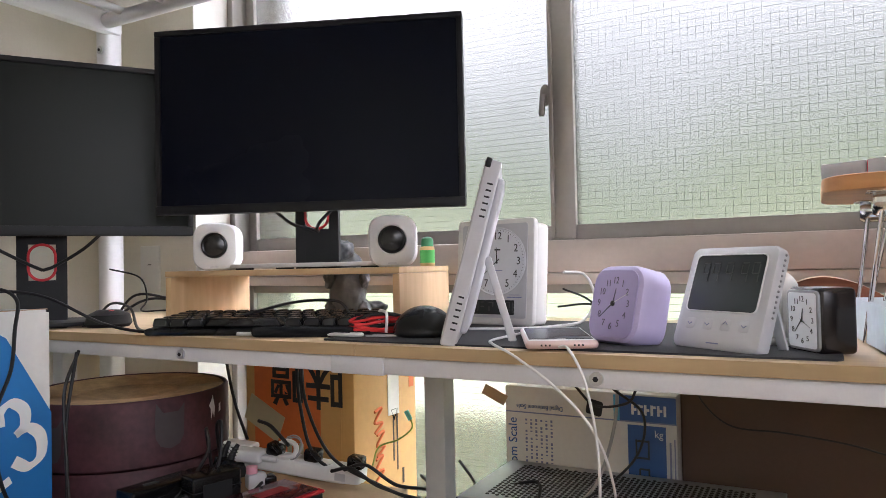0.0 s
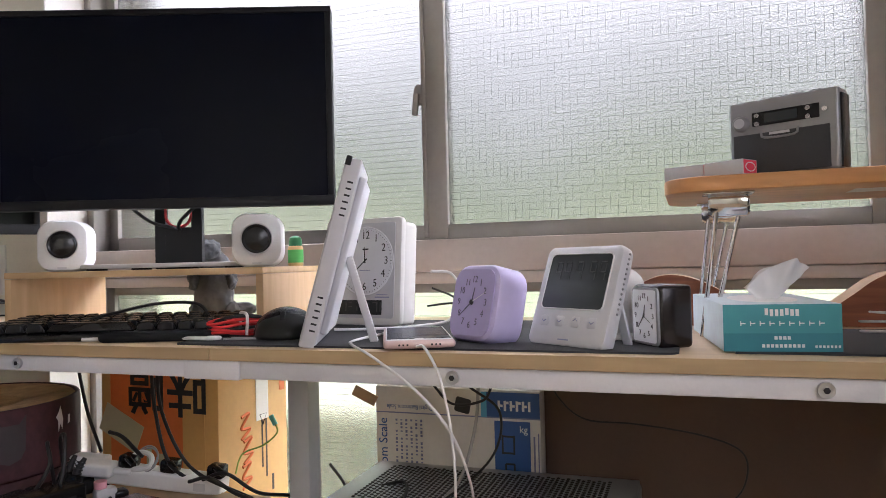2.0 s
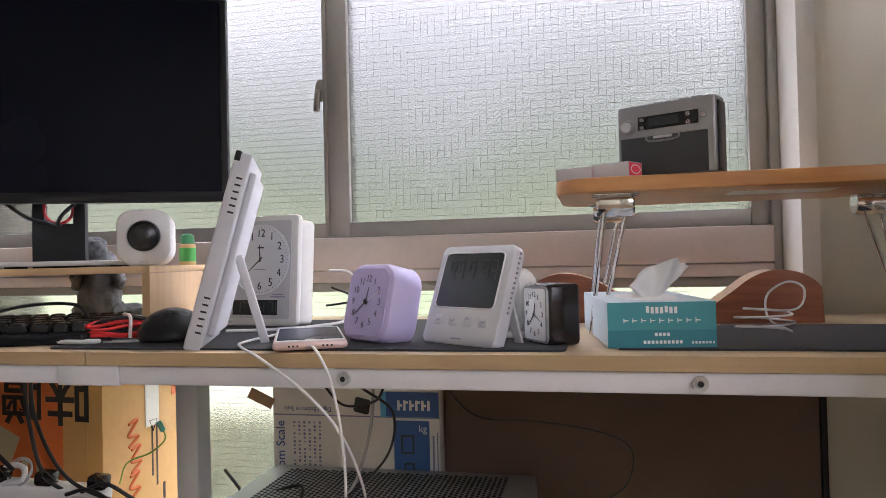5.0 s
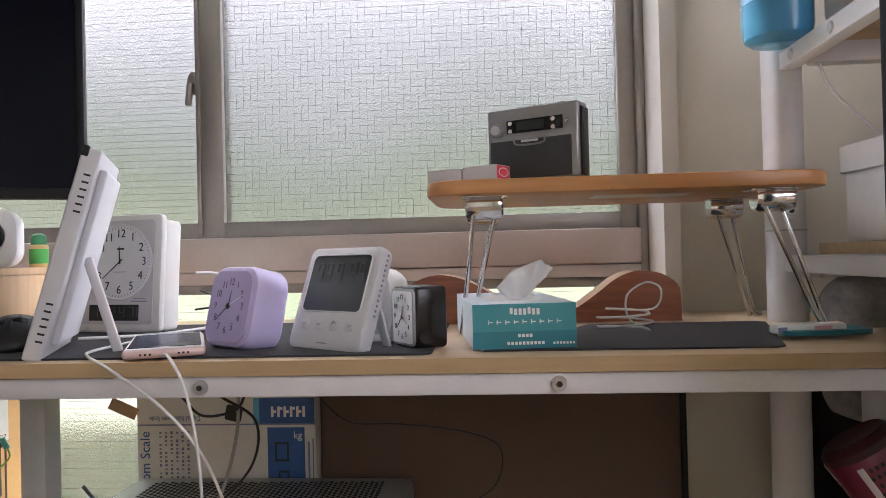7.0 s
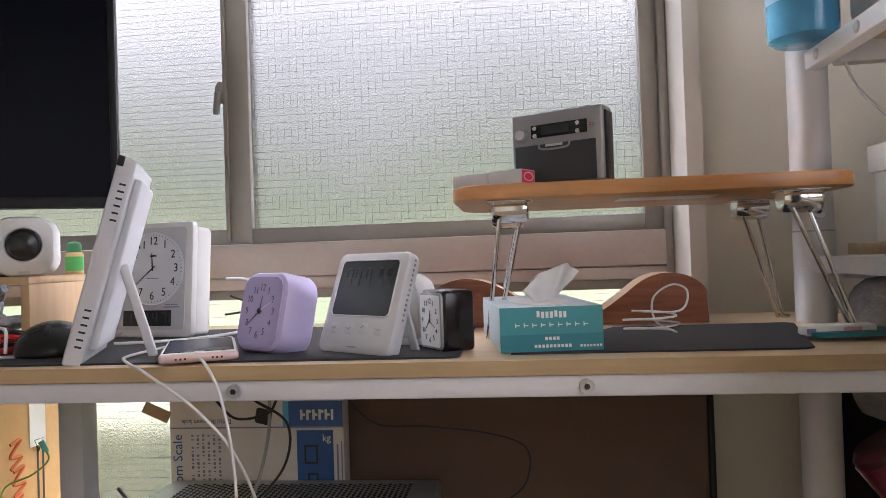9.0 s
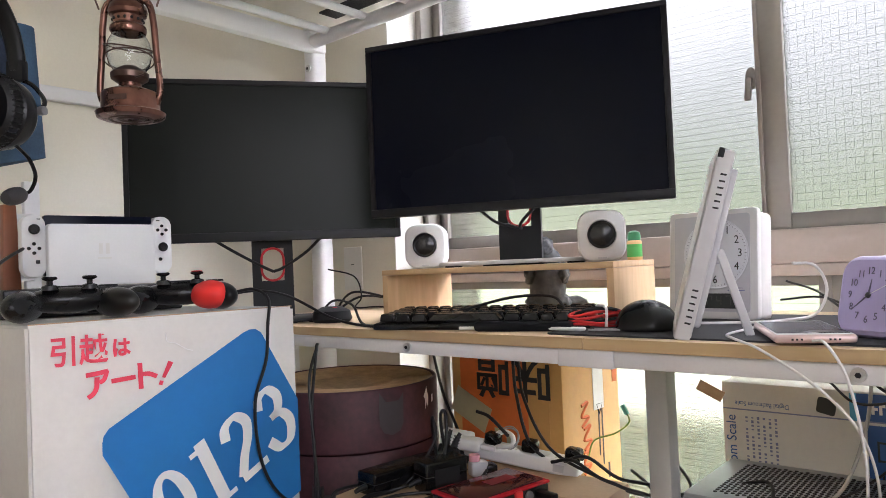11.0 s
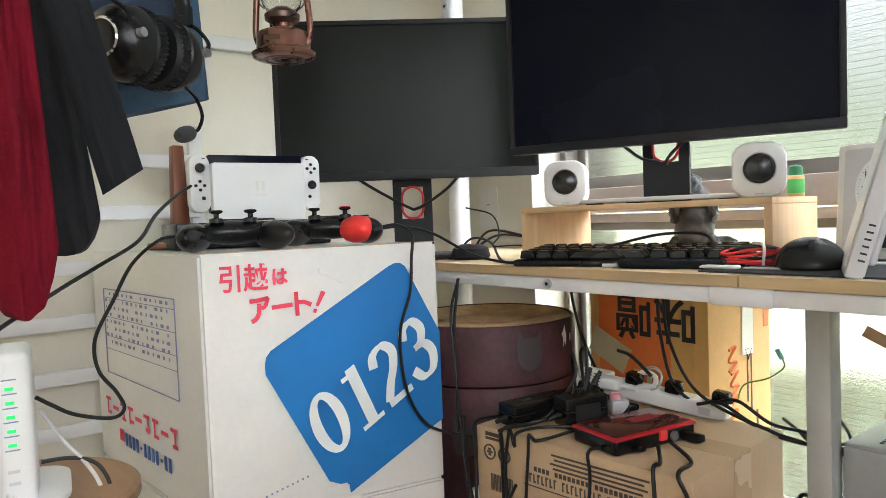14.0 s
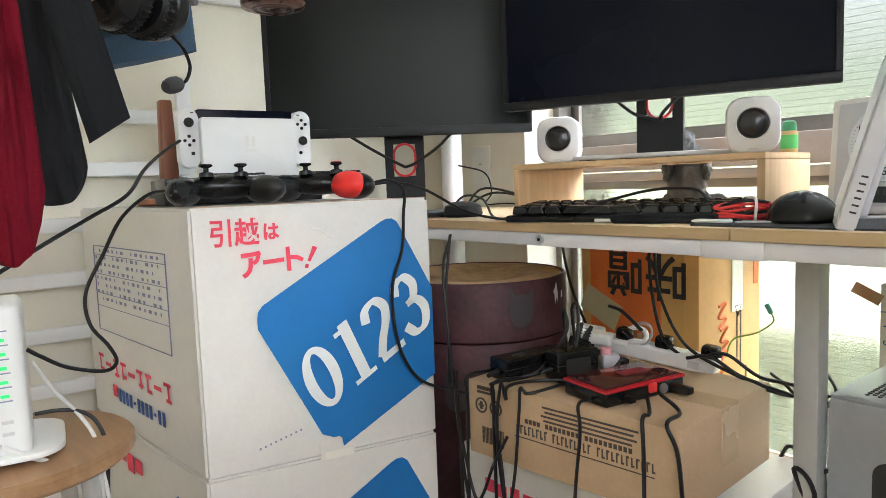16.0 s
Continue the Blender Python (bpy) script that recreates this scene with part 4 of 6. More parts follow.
# ---- folding table on the desk ----
c = thing("folding_table", pose(0, 0, 0), "small folding table with orange-brown wooden top", "table")
TZ0, TZ1 = .866, .8835
out = [(x + .2985, z - 1.055) for x, z in rr_points(.469, .25, .045, 8)]
part("tabletop", bm_slab(out, 0, TZ1 - TZ0, .003), TABLEWOOD, c, at=pose(0, 0, TZ0, 90, 0, 0))
part("underside_sticker", bm_box(.12, .05, .0004, (.33, 1.02, TZ0 - .0004)), PALETAPE, c)
for hx, hy, fx, fy in ((.134, .965, .107, .985), (.130, 1.13, .104, 1.145), (0.472, .968, .528, .968), (0.469, 1.13, .520, 1.175)):
    h = part("hinge", bm_lathe([(0, -.022), (.015, -.022), (.017, -.018), (.017, .018), (.015, .022), (0, .022)], 20), CHROME, c, at=pose(hx, hy, TZ0 - .011, 0, 90, 0))
    part("hinge_plate", bm_box(.055, .04, .002, (hx, hy, TZ0 - .001), .0008), CHROME, c)
    for o in (-.010, .010):
        part("leg_rod", bm_tube([(hx + 1.3 * o, hy + o, TZ0 - .02), (fx + .5 * o, fy + o * .5, DZ + .003)], .0028, 10), CHROME, c)
    part("foot_bar", bm_tube([(fx, fy - .012, DZ + .004), (fx + .012, fy, DZ + .0035), (fx, fy + .012, DZ + .004)], .0025, 8), CHROME, c)

c = thing("cassette_player", pose(.191, .958, TZ1 + .0006, 0, 0, -27) @ Matrix.Diagonal((1.0, 1.0, .93, 1)), "silver and black portable cassette player standing upright", "cassette player")
part("body", bm_box(.118, .032, .095, (0, .018, .0475), .004, 3), SILVER, c)
part("side_panel", bm_box(.003, .024, .086, (.0595, .019, .045), .001), BLACKP, c)
part("grille", bm_box(.104, .002, .050, (-.002, .0015, .0275), .0006), SPEAKERGRILLE, c, "black speaker grille")
part("control_panel", bm_box(.072, .002, .017, (.004, .0012, .070), .0008), BLACKP, c)
part("display", bm_box(.036, .001, .011, (.000, -.0002, .070)), LCD, c)
dl = part("tuning_dial", bm_lathe([(0, .006), (.0075, .006), (.009, .004), (.010, 0)], 24), SILVER, c, at=pose(-.045, .002, .067, 90, 0, 0))
part("dial_cap", bm_lathe([(0, .001), (.006, .001), (.0062, 0)], 24), GREYW, dl, at=pose(0, 0, .006))
for x, z in ((-.026, .074), (-.026, .064), (.029, .074), (.029, .064), (.046, .070)):
    part("button", bm_lathe([(0, .003), (.0028, .003), (.0033, 0)], 14), CHROME, c, at=pose(x, .001, z, 90, 0, 0))
part("cassette_door_handle", bm_tube([(-.022, .0, .054), (-.018, .0, .046), (.014, .0, .046), (.018, .0, .054)], .0014, 8, n=3), SILVER, c)
bars("print", [(-.002, 0, .022, .003)], GREYW, c, pose(0, .0002, .0505))
for x in (-.018, -.002, .014, .034):
    part("key", bm_box(.013, .012, .004, (x, .018, .0955), .001), BLACKP, c)
for x, y, rz in ((.092, .988, -24), (.137, .960, -34)):
    c = thing("small_carton", pose(x, y, TZ1 + .0004, 0, 0, rz), "small white carton with a red end", "carton", "cartons on the folding table")
    part("carton", bm_box(.048, .03, .017, (0, 0, .0085), .0008), GREYW, c)
    part("end_flap", bm_box(.0006, .026, .0150, (.0242, 0, .0085)), REDPRINT, c, "red printed end")
    part("end_ring", bm_tube([Vector((.0247, .010 * math.cos(a), .0085 + .005 * math.sin(a))) for a in [2 * math.pi * i / 12 for i in range(13)]], .0006, 6, n=1), WHITEPRINT, c)

# wave-shaped wooden stand
prof = [(p.x, DZ + .001 + max(p.z, .003)) for p in smooth_path([(.002, 0, .035), (.018, 0, .056), (.045, 0, .069), (.072, 0, .071), (.105, 0, .062), (.141, 0, .042), (.172, 0, .022), (.215, 0, .010), (.256, 0, .018), (.290, 0, .040), (.318, 0, .061), (.345, 0, .071), (.376, 0, .069), (.398, 0, .058), (.408, 0, .046)], 5)]
out = [(prof[-1][0] + .002, DZ + .0005)] + prof[::-1] + [(prof[0][0] - .002, DZ + .0005)]
c = thing("wavy_stand", pose(0, 0, 0), "wave-shaped red-brown wooden stand on the desk", "stand")
bm = bmesh.new()
fr = [[bm.verts.new((x, y, z)) for x, z in out] for y in (1.140, 1.200)]
for i in range(len(out)):
    j = (i + 1) % len(out)
    bm.faces.new((fr[0][i], fr[0][j], fr[1][j], fr[1][i]))
part("edge", bm, LIGHTEDGE, c, "pale curved edge")
for y in (1.1395, 1.2005):
    bm = bmesh.new()
    bm_slab(out, y - .001, y + .001, bm=bm)
    part("face_board", bm, REDWOOD, c, smooth=False)

# ---- rack at the right-hand end ----
c = thing("shelf_rack", pose(0, 0, 0), "white steel rack with wooden shelves beside the desk", "shelf")
for x, y in ((.66, .62), (1.0, .62), (1.0, 1.19)):
    part("post", bm_tube([(x, y, 0), (x, y, 1.6)], .02, 20), WHITESTEEL, c)
for z in (.774, 1.047):
    part("side_bar", bm_box(.022, .62, .022 if z < 1 else .024, (.546, .785, z), .002), WHITESTEEL, c)
    part("side_bar", bm_box(.022, .62, .026, (1.0, .90, z), .002), WHITESTEEL, c)
    part("cross_bar", bm_box(.39, .022, .028, (.755, 1.06, z + (0 if z > 1 else -.004)), .002), WHITESTEEL, c)
    part("shelf_board", bm_box(.44, .52, .014, (.785, .80, z + .0195), .001), WOODSHELF, c)
part("front_bar", bm_box(.46, .022, .021, (.765, 1.087, .774), .002), WHITESTEEL, c)
for y in (1.057, .95):
    part("bolt", bm_lathe([(0, .003), (.006, .002), (.0075, 0)], 16), STEELSCREW, c, at=pose(.535, y, 1.047, 0, -90, 0))
part("brace", bm_tube([(.60, 1.12, .50), (.64, 1.0, .42)], .012, 8), WHITESTEEL, c)
c = thing("detergent_bottle", pose(.517, 1.050, 1.0595), "translucent blue pump bottle on the rack", "bottle")
part("bottle_body", bm_lathe([(0, 0), (.034, 0), (.041, .005), (.043, .02), (.043, .12), (.03, .145), (.013, .155), (.013, .17), (0, .17)], 32), BLUEBOTTLE, c)
part("label_sheet", bm_lathe([(.0434, .050), (.0434, .115)], 32), mat("pale_label", (0.30, 0.52, 0.68), 0.35), c)
bars("print", [(0, .02 + .006 * i, .022 - .004 * (i % 3), .0022) for i in range(9)], GREYPRINT, c, pose(-.012, -.0428, .045, 0, 0, -16))
tagged(part("plastic_tub", bm_box(.13, .10, .06, (0, 0, .03), .016, 4), PEACH, at=pose(.635, 1.00, 1.0738)), "peach-white plastic tub on the rack", "tub")
c = thing("lidded_box", pose(.678, .97, .8010, 0, 0, 3) @ Matrix.Diagonal((1, .9, .95, 1)), "white lidded carton with peeling tape on the rack", "box")
part("carton", bm_box(.17, .16, .095, (0, 0, .0475), .002), WHITECARTON, c)
part("lid", bm_box(.18, .17, .036, (0, 0, .109), .002), WHITECARTON, c)
part("tape", bm_box(.16, .0005, .016, (.004, -.0855, .096)), PALETAPE, c)
part("tape", bm_box(.06, .0005, .014, (-.03, -.0805, .066), .0), TAN, c, "torn brown patch")
bm = bm_box(.36, .10, .19, (0, 0, 0), .045, 4)
for v in bm.verts:
    v.co += v.normal * .006 * noise.noise(v.co * 30)
tagged(part("quilted_cushion", bm, FUZZY, at=pose(.745, 1.06, .665)), "grey quilted cushion stuffed under the shelf", "cushion")
tagged(part("black_bag", bm_slab([(.13 * math.cos(2 * math.pi * i / 32), .09 * math.sin(2 * math.pi * i / 32)) for i in range(32)], -.03, .03, .012), FABRICBLACK, at=pose(.73, .90, .64)), "black rounded bag under the shelf", "bag")
bm = bm_box(.36, .11, .64, (0, 0, .32), .045, 4)
for v in bm.verts:
    v.co += v.normal * .008 * noise.noise(v.co * 14)
tagged(part("storage_bag", bm, CHARCOAL, at=pose(.78, 1.182, .004)), "dark grey soft bag standing under the rack", "bag")
cable("hanging_cable", [(.572, 1.06, 1.035), (.58, 1.05, 1.00), (.605, 1.04, .965), (.64, 1.04, .93)], .0022, WCABLE, "white cord hanging from the rack")
cable("braided_cable", [(.625, .93, 1.06), (.628, .925, 1.03), (.635, .92, 1.01), (.65, .92, .99)], .0028, FABRICBLACK, "black braided cord hanging from the rack")
# vacuum cleaner with a red perforated body; no heater stands here
c = thing("heater", pose(.923, .811, -.02, -12, -32, 0) @ Matrix.Diagonal((1, 1, 1.22, 1)), "dark red perforated vacuum cleaner in the shade under the rack", "heater")
part("drum", bm_lathe([(0, .05), (.040, .05), (.043, .06), (.043, .575), (.040, .585), (0, .586)], 32), mat("wine_red_plastic", (0.14, 0.01, 0.03), 0.35), c)
part("strip", bm_box(.008, .002, .50, (0, 0, .32), .0008), GREYW, c, at=pose(-.0242, -.0346, 0, 0, 0, -35))
bm = bmesh.new()
for i in range(38):
    for k in range(11):
        a = radians(243 + k * 9 + (i % 2) * 4.5)
        bmesh.ops.create_cone(bm, segments=6, radius1=.0022, radius2=.0022, depth=.001, cap_ends=True, matrix=Matrix.Translation((.0432 * math.cos(a), .0432 * math.sin(a), .288 + i * .0075)) @ Matrix.Rotation(a, 4, "Z") @ Matrix.Rotation(math.pi / 2, 4, "Y"))
tagged(part("perforation", bm, HOLE, c, smooth=False), kind="stuff")
part("cap", bm_lathe([(.0435, .576), (.044, .583), (.036, .590), (.030, .588), (0, .5875)], 32), mat("dark_wine_plastic", (0.045, 0.006, 0.013), 0.4), c, "dark end cap")
c = thing("capture_box", pose(0.443, .66, .0, 0, 0, 0), "tall black box with grey lettering beside the desk", "box")
part("carton", bm_box(.09, .06, .62, (.045, 0, .955), .012, 3), FABRICBLACK, c)
part("pedestal", bm_lathe([(0, 0), (.09, 0), (.09, .01), (.015, .03), (.012, .62), (0, .62)], 24), BLACKMATT, c, at=pose(.14, 0, 0) @ Matrix.Diagonal((1, 1, 1.06, 1)))
part("edge_strip", bm_box(.003, .006, .60, (0, -.0285, .96), .001), BLACKMATT, c)
bars("lettering", [(.03, .98 - .016 * i, .012, .011) for i in range(9)], GREYW, c, pose(0, -.0304, 0))


# ---- under the desk ----
c = thing("scale_carton", pose(-.288, 1.206, 0) @ Matrix.Diagonal((.962, 1, 1.037, 1)), "white and blue bathroom scale carton standing on edge", "carton")
part("carton", bm_box(.302, .07, .56, (0, .036, .28), .002), WHITECARTON, c)
part("fold_line", bm_box(.302, .0005, .002, (0, .0002, .517)), GREYPRINT, c)
part("blue_panel", bm_box(.094, .0006, .040, (.103, .0003, .537)), NAVYPRINT, c, "navy printed panel")
part("blue_panel", bm_box(.062, .0006, .15, (.102, .0003, .437)), NAVYPRINT, c, "navy printed panel")
part("cyan_edge", bm_box(.010, .0007, .040, (.053, .0002, .537)), CYANPRINT, c)
part("scale_picture", bm_slab(rr_points(.028, .024, .004, 3), -.0006, .0003), INK, c, at=pose(.015, 0, .534, 0, 12, 0))
bars("maker_mark", [(.080 + .0105 * i, .536, .0042, .016) for i in range(6)] + [(.084 + .0105 * i, .536 + .005 * (i % 2), .005, .004) for i in range(5)], WHITEPRINT, c, pose(0, -.0004, 0))
text_mesh("lettering", "Digital Bathroom Scale", .0105, NAVYPRINT, c, pose(-.085, -.0006, .527, 90, 0, 0) @ pose(0, 0, 0, 0, 0, 180), .0002, squeeze=.9)
text_mesh("lettering", "Bathroom Scale", .0235, NAVYPRINT, c, pose(-.136, -.0006, .440, 90, 0, 0) @ pose(0, 0, 0, 0, 0, 90), .0002, squeeze=.9)
bars("small_print", [(-.120 + .0095 * i, .505 - .0062 * k, .0038, .0044 - .0012 * ((i + k) % 3)) for i in range(1, 7) for k in range(20 - 3 * (i % 3)) if (k * 3 + i) % 7], GREYPRINT, c, pose(0, -.0003, 0))
text_mesh("lettering", "kg", .016, WHITEPRINT, c, pose(.122, -.001, .50, 90, 0, 0), .0002)
bars("display_digits", [(.085, .475, .003, .03), (.095, .488, .018, .003), (.095, .462, .018, .003), (.105, .475, .003, .03), (.090, .43, .003, .03), (.105, .43, .003, .03), (.098, .445, .016, .003)], INK, c, pose(0, -.0004, 0))
bars("small_print", [(.140, .44, .003, .10), (.147, .46, .002, .07)], GREYPRINT, c, pose(0, -.0003, 0))
part("flap", bm_box(.045, .0015, .018, (0, 0, 0)), CARTON, c, at=pose(-.166, -.012, .545, 0, 28, 20))

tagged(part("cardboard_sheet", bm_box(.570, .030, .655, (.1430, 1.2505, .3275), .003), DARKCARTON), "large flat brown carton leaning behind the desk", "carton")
tagged(part("folded_board", bm_box(0.0090, .028, .655, (0.4340, 1.2505, .3275), .002), BLACKMATT), "thin black folded board beside the carton", "board")

c = thing("computer_case", pose(-.205, 1.093, 0) @ Matrix.Diagonal((1, 1.04, 1.016, 1)), "graphite computer case with perforated top under the desk", "computer")
part("body", bm_box(.435, .205, .443, (0, 0, .2215), .006, 2), PCGREY, c)
part("top_frame", bm_box(.43, .20, .006, (0, 0, .4445), .002), PCGREY, c)
bm = bmesh.new()
for i in range(46):
    for k in range(17):
        bmesh.ops.create_cone(bm, segments=6, radius1=.0030, radius2=.0030, depth=.0008, cap_ends=True, matrix=Matrix.Translation((-.178 + i * .0078, -.075 + k * .0092 + (i % 2) * .0046, .4480)))
tagged(part("perforation", bm, HOLE, c, "rows of dark vent holes", smooth=False), kind="stuff")
part("front_window", bm_slab(rr_points(.16, .30, .02, 5), -.1032, -.102), HOLE, c, at=pose(-.08, 0, .22))
part("side_panel", bm_box(.003, .19, .41, (-.219, 0, .22), .002), PCGREY, c)

# round scratching tub
c = thing("cat_scratcher", pose(-1.105, .962, 0) @ Matrix.Diagonal((.95, .95, 1.002, 1)), "dark red round cat scratcher with cat silhouettes", "cat scratcher")
camo = mat("dark_red_camouflage", (0.062, 0.020, 0.028), 0.6, vary=0.6, scale=11, bump=0.1)
part("lower_ring", bm_lathe([(0, .0), (.185, .0), (.19, .004), (.19, .455), (.187, .459)], 48), camo, c)
part("upper_ring", bm_lathe([(.187, .461), (.19, .464), (.19, .570), (.187, .574), (.183, .574), (.181, .57), (.181, .55)], 48), camo, c)
part("scratch_board", bm_lathe([(.181, .569), (.155, .571), (.12, .567), (.09, .56), (0, .55)], 48), SCRATCH, c, "corrugated cardboard lining")
bm = bmesh.new()
for k in range(34):
    r = .095 + k * .0025
    z = .5705 - (max(0, .15 - r) * .12)
    bm_lathe([(r, z), (r + .0006, z + .0022), (r + .0012, z)], 40, bm)
tagged(part("corrugation", bm, SCRATCH, c), kind="stuff")


def on_drum(parent, name, outline, ang, z, m, r=.1912):
    """A flat shape wrapped on the drum."""
    bm = bmesh.new()
    bm.faces.new([bm.verts.new((x, 0, y)) for x, y in outline])
    for k in range(-6, 7):
        bmesh.ops.bisect_plane(bm, geom=list(bm.verts) + list(bm.edges) + list(bm.faces), plane_co=(k * .005, 0, 0), plane_no=(1, 0, 0))
    for v in bm.verts:
        a = ang + v.co.x / r
        v.co = Vector((r * math.cos(a), r * math.sin(a), z + v.co.z))
    part(name, bm, m, parent, smooth=False)


CATSHAPE = [(-.026, -.02), (-.018, -.034), (.0, -.040), (.018, -.034), (.026, -.02), (.027, .008), (.028, .036), (.016, .022), (-.012, .022), (-.025, .040), (-.027, .008)]
GREYCAM = mat("grey_print", (0.06, 0.05, 0.055), 0.6, bump=0)
on_drum(c, "cat_print", CATSHAPE, radians(-17), .528, GREYCAM)
on_drum(c, "cat_print", CATSHAPE, radians(-58), .37, GREYCAM)
on_drum(c, "cat_print", CATSHAPE, radians(-80), .515, GREYCAM)
on_drum(c, "emblem", [(-.004, -.02), (.002, -.006), (.006, -.018), (.009, 0), (.005, .014), (.002, .024), (-.003, .014), (-.010, .006), (-.005, 0)], radians(12), .540, WHITEPRINT)
on_drum(c, "emblem", [(-.004, -.008), (.004, -.006), (.004, .008), (-.003, .007)], radians(20), .537, WHITEPRINT)

# orange carton by the window
c = thing("orange_carton", pose(-.821, 1.2165, 0, 0, 0, -4), "orange and tan food carton under the desk", "carton")
part("carton", bm_box(.28, .197, .64, (0, 0, .32), .003), TAN, c)
part("orange_face", bm_box(.20, .0006, .60, (-.035, -.0988, .32)), ORANGE, c, "orange printed face")
for x, w in ((-.125, .02), (.085, .05)):
    part("tan_stripe", bm_box(w, .0007, .60, (x, -.0990, .32)), TAN, c)
text_mesh("lettering", "味噌", .098, INK, c, pose(.022, -.0998, .582, 90, 0, 0) @ pose(0, 0, 0, 0, 0, 180), .0003, bold=.0012)
part("tape_strip", bm_box(.10, .0006, .055, (0, 0, 0)), TAPE, c, at=pose(-.088, -.0998, .50, 0, 24, 0), smooth=False)
bars("pale_strips", [(-.02, .44, .012, .06), (.01, .43, .012, .06)], TAPE, c, pose(0, -.0998, 0))
part("orange_patch", bm_box(.11, .0006, .05, (-.03, -.0998, .40)), ORANGE, c)
bm = bmesh.new()
for k, (y0, z0) in enumerate(((-.01, .50), (-.004, .455), (-.008, .41))):
    bm_tube([(.1405, y0 - .03, z0 + .02), (.1405, y0 - .008, z0 + .024), (.1405, y0 - .03, z0), (.1405, y0 - .006, z0 - .004), (.1405, y0 - .03, z0 - .02)], .003, 6, bm)
tagged(part("orange_print", bm, ORANGE, c), kind="stuff")
bars("small_print", [(.0, .46 - .0, .004, .09), (.012, .45, .004, .11), (.030, .38, .006, .03)], BROWNPRINT, c, pose(.1405, .02, 0, 0, 0, 90))
part("arrow", bm_tube([(.1408, .012, .515), (.1408, .022, .495), (.1408, .032, .515), (.1408, .012, .515)], .0012, 6, n=1), BROWNPRINT, c)
part("white_tape", bm_box(.0008, .036, .13, (.1412, .020, .570)), PALETAPE, c, "white strip of tape")
part("orange_corner", bm_box(.0006, .016, .06, (.1406, .082, .58)), ORANGE, c)

# cardboard parcel with adapters on it, on a white carton
c = thing("moving_carton", pose(-.68, .91, 0, 0, 0, 3), "low white moving carton under a brown parcel", "carton")
part("carton", bm_box(.47, .30, .315, (-.02, 0, .1575), .004), WHITECARTON, c)
bars("red_print", [(-.19 + .028 * i, .255 - .003 * (i % 2), .020, .022) for i in range(8)], REDPRINT, c, pose(0, -.1505, 0))
part("lid_line", bm_box(.2, .0005, .0015, (.1, -.1503, .28)), REDPRINT, c, at=pose(0, 0, 0))
PZ = .455
c = thing("parcel", pose(-.672, .839, 0, 0, 0, 4.1), "brown cardboard parcel with black print", "carton")
part("carton", bm_box(.360, .270, PZ - .337, (0, 0, (PZ + .337) / 2), .003), CARTON, c)
part("tape", bm_box(.361, .05, .0006, (0, .0, PZ + .0001)), CLEARTAPE, c)
part("tape", bm_box(.0006, .05, .08, (.1804, .0, .414)), CLEARTAPE, c)
py = -.1354
bars("barcode", [(-.150 + .0030 * i, .372, .0016 if i % 3 else .0024, .026) for i in range(15)], BROWNPRINT, c, pose(0, py, 0))
bars("small_print", [(-.145, .446, .03, .006), (-.145, .439, .03, .004)] + [(.045 - .0012 * i, .440 - .0065 * i, .155 - .012 * (i % 2), .0028) for i in range(4)], BROWNPRINT, c, pose(0, py, 0))
for i in range(31):
    if i not in (8, 18):
        bars("large_print", [(-.080 + .0074 * i, .398, .0022, .013), (-.0785 + .0074 * i, .4035 if i % 2 else .393, .0045, .0026)], BROWNPRINT, c, pose(0, py, 0))
bars("medium_print", [(-.062 + .0075 * i, .4125, .0052, .0068) for i in range(24) if i not in (4, 13)], BROWNPRINT, c, pose(0, py, 0))
bars("rule", [(.03, .386, .23, .0016)], BROWNPRINT, c, pose(0, py, 0))
for x in (-.152, -.122):
    part("mark_ring", bm_tube([Vector((x + .011 * math.cos(a), py, .418 + .011 * math.sin(a))) for a in [2 * math.pi * i / 16 for i in range(17)]], .0015, 6, n=1), BROWNPRINT, c)
    bars("mark_bar", [(x, .418, .006, .012), (x, .418, .012, .003)], BROWNPRINT, c, pose(0, py, 0))


def adapter(at, sx, sy, sz, label, slot=False):
    """A brick-shaped mains adapter with a seam, a rating plate and a strain relief."""
    c = thing("power_adapter", at, label, "adapter", "adapters on the parcel")
    part("body", bm_box(sx, sy, sz, (0, 0, sz / 2), .0035, 3), BLACKP, c)
    part("seam", bm_box(sx + .0006, sy + .0006, .0008, (0, 0, sz * .55)), HOLE, c)
    part("strain_relief", bm_tube([(-sx / 2, 0, sz * .4), (-sx / 2 - .012, 0, sz * .36), (-sx / 2 - .020, 0, sz * .30)], lambda u: .0050 - .0018 * u, 10), CABLE, c)
    if slot:
        part("socket", bm_box(.022, .010, .0008, (-sx * .12, 0, sz + .0002), .0002), HOLE, c)
    else:
        part("rating_plate", bm_box(sx * .6, .0006, sz * .5, (0, -sy / 2 - .0002, sz * .5)), BLACKMATT, c)


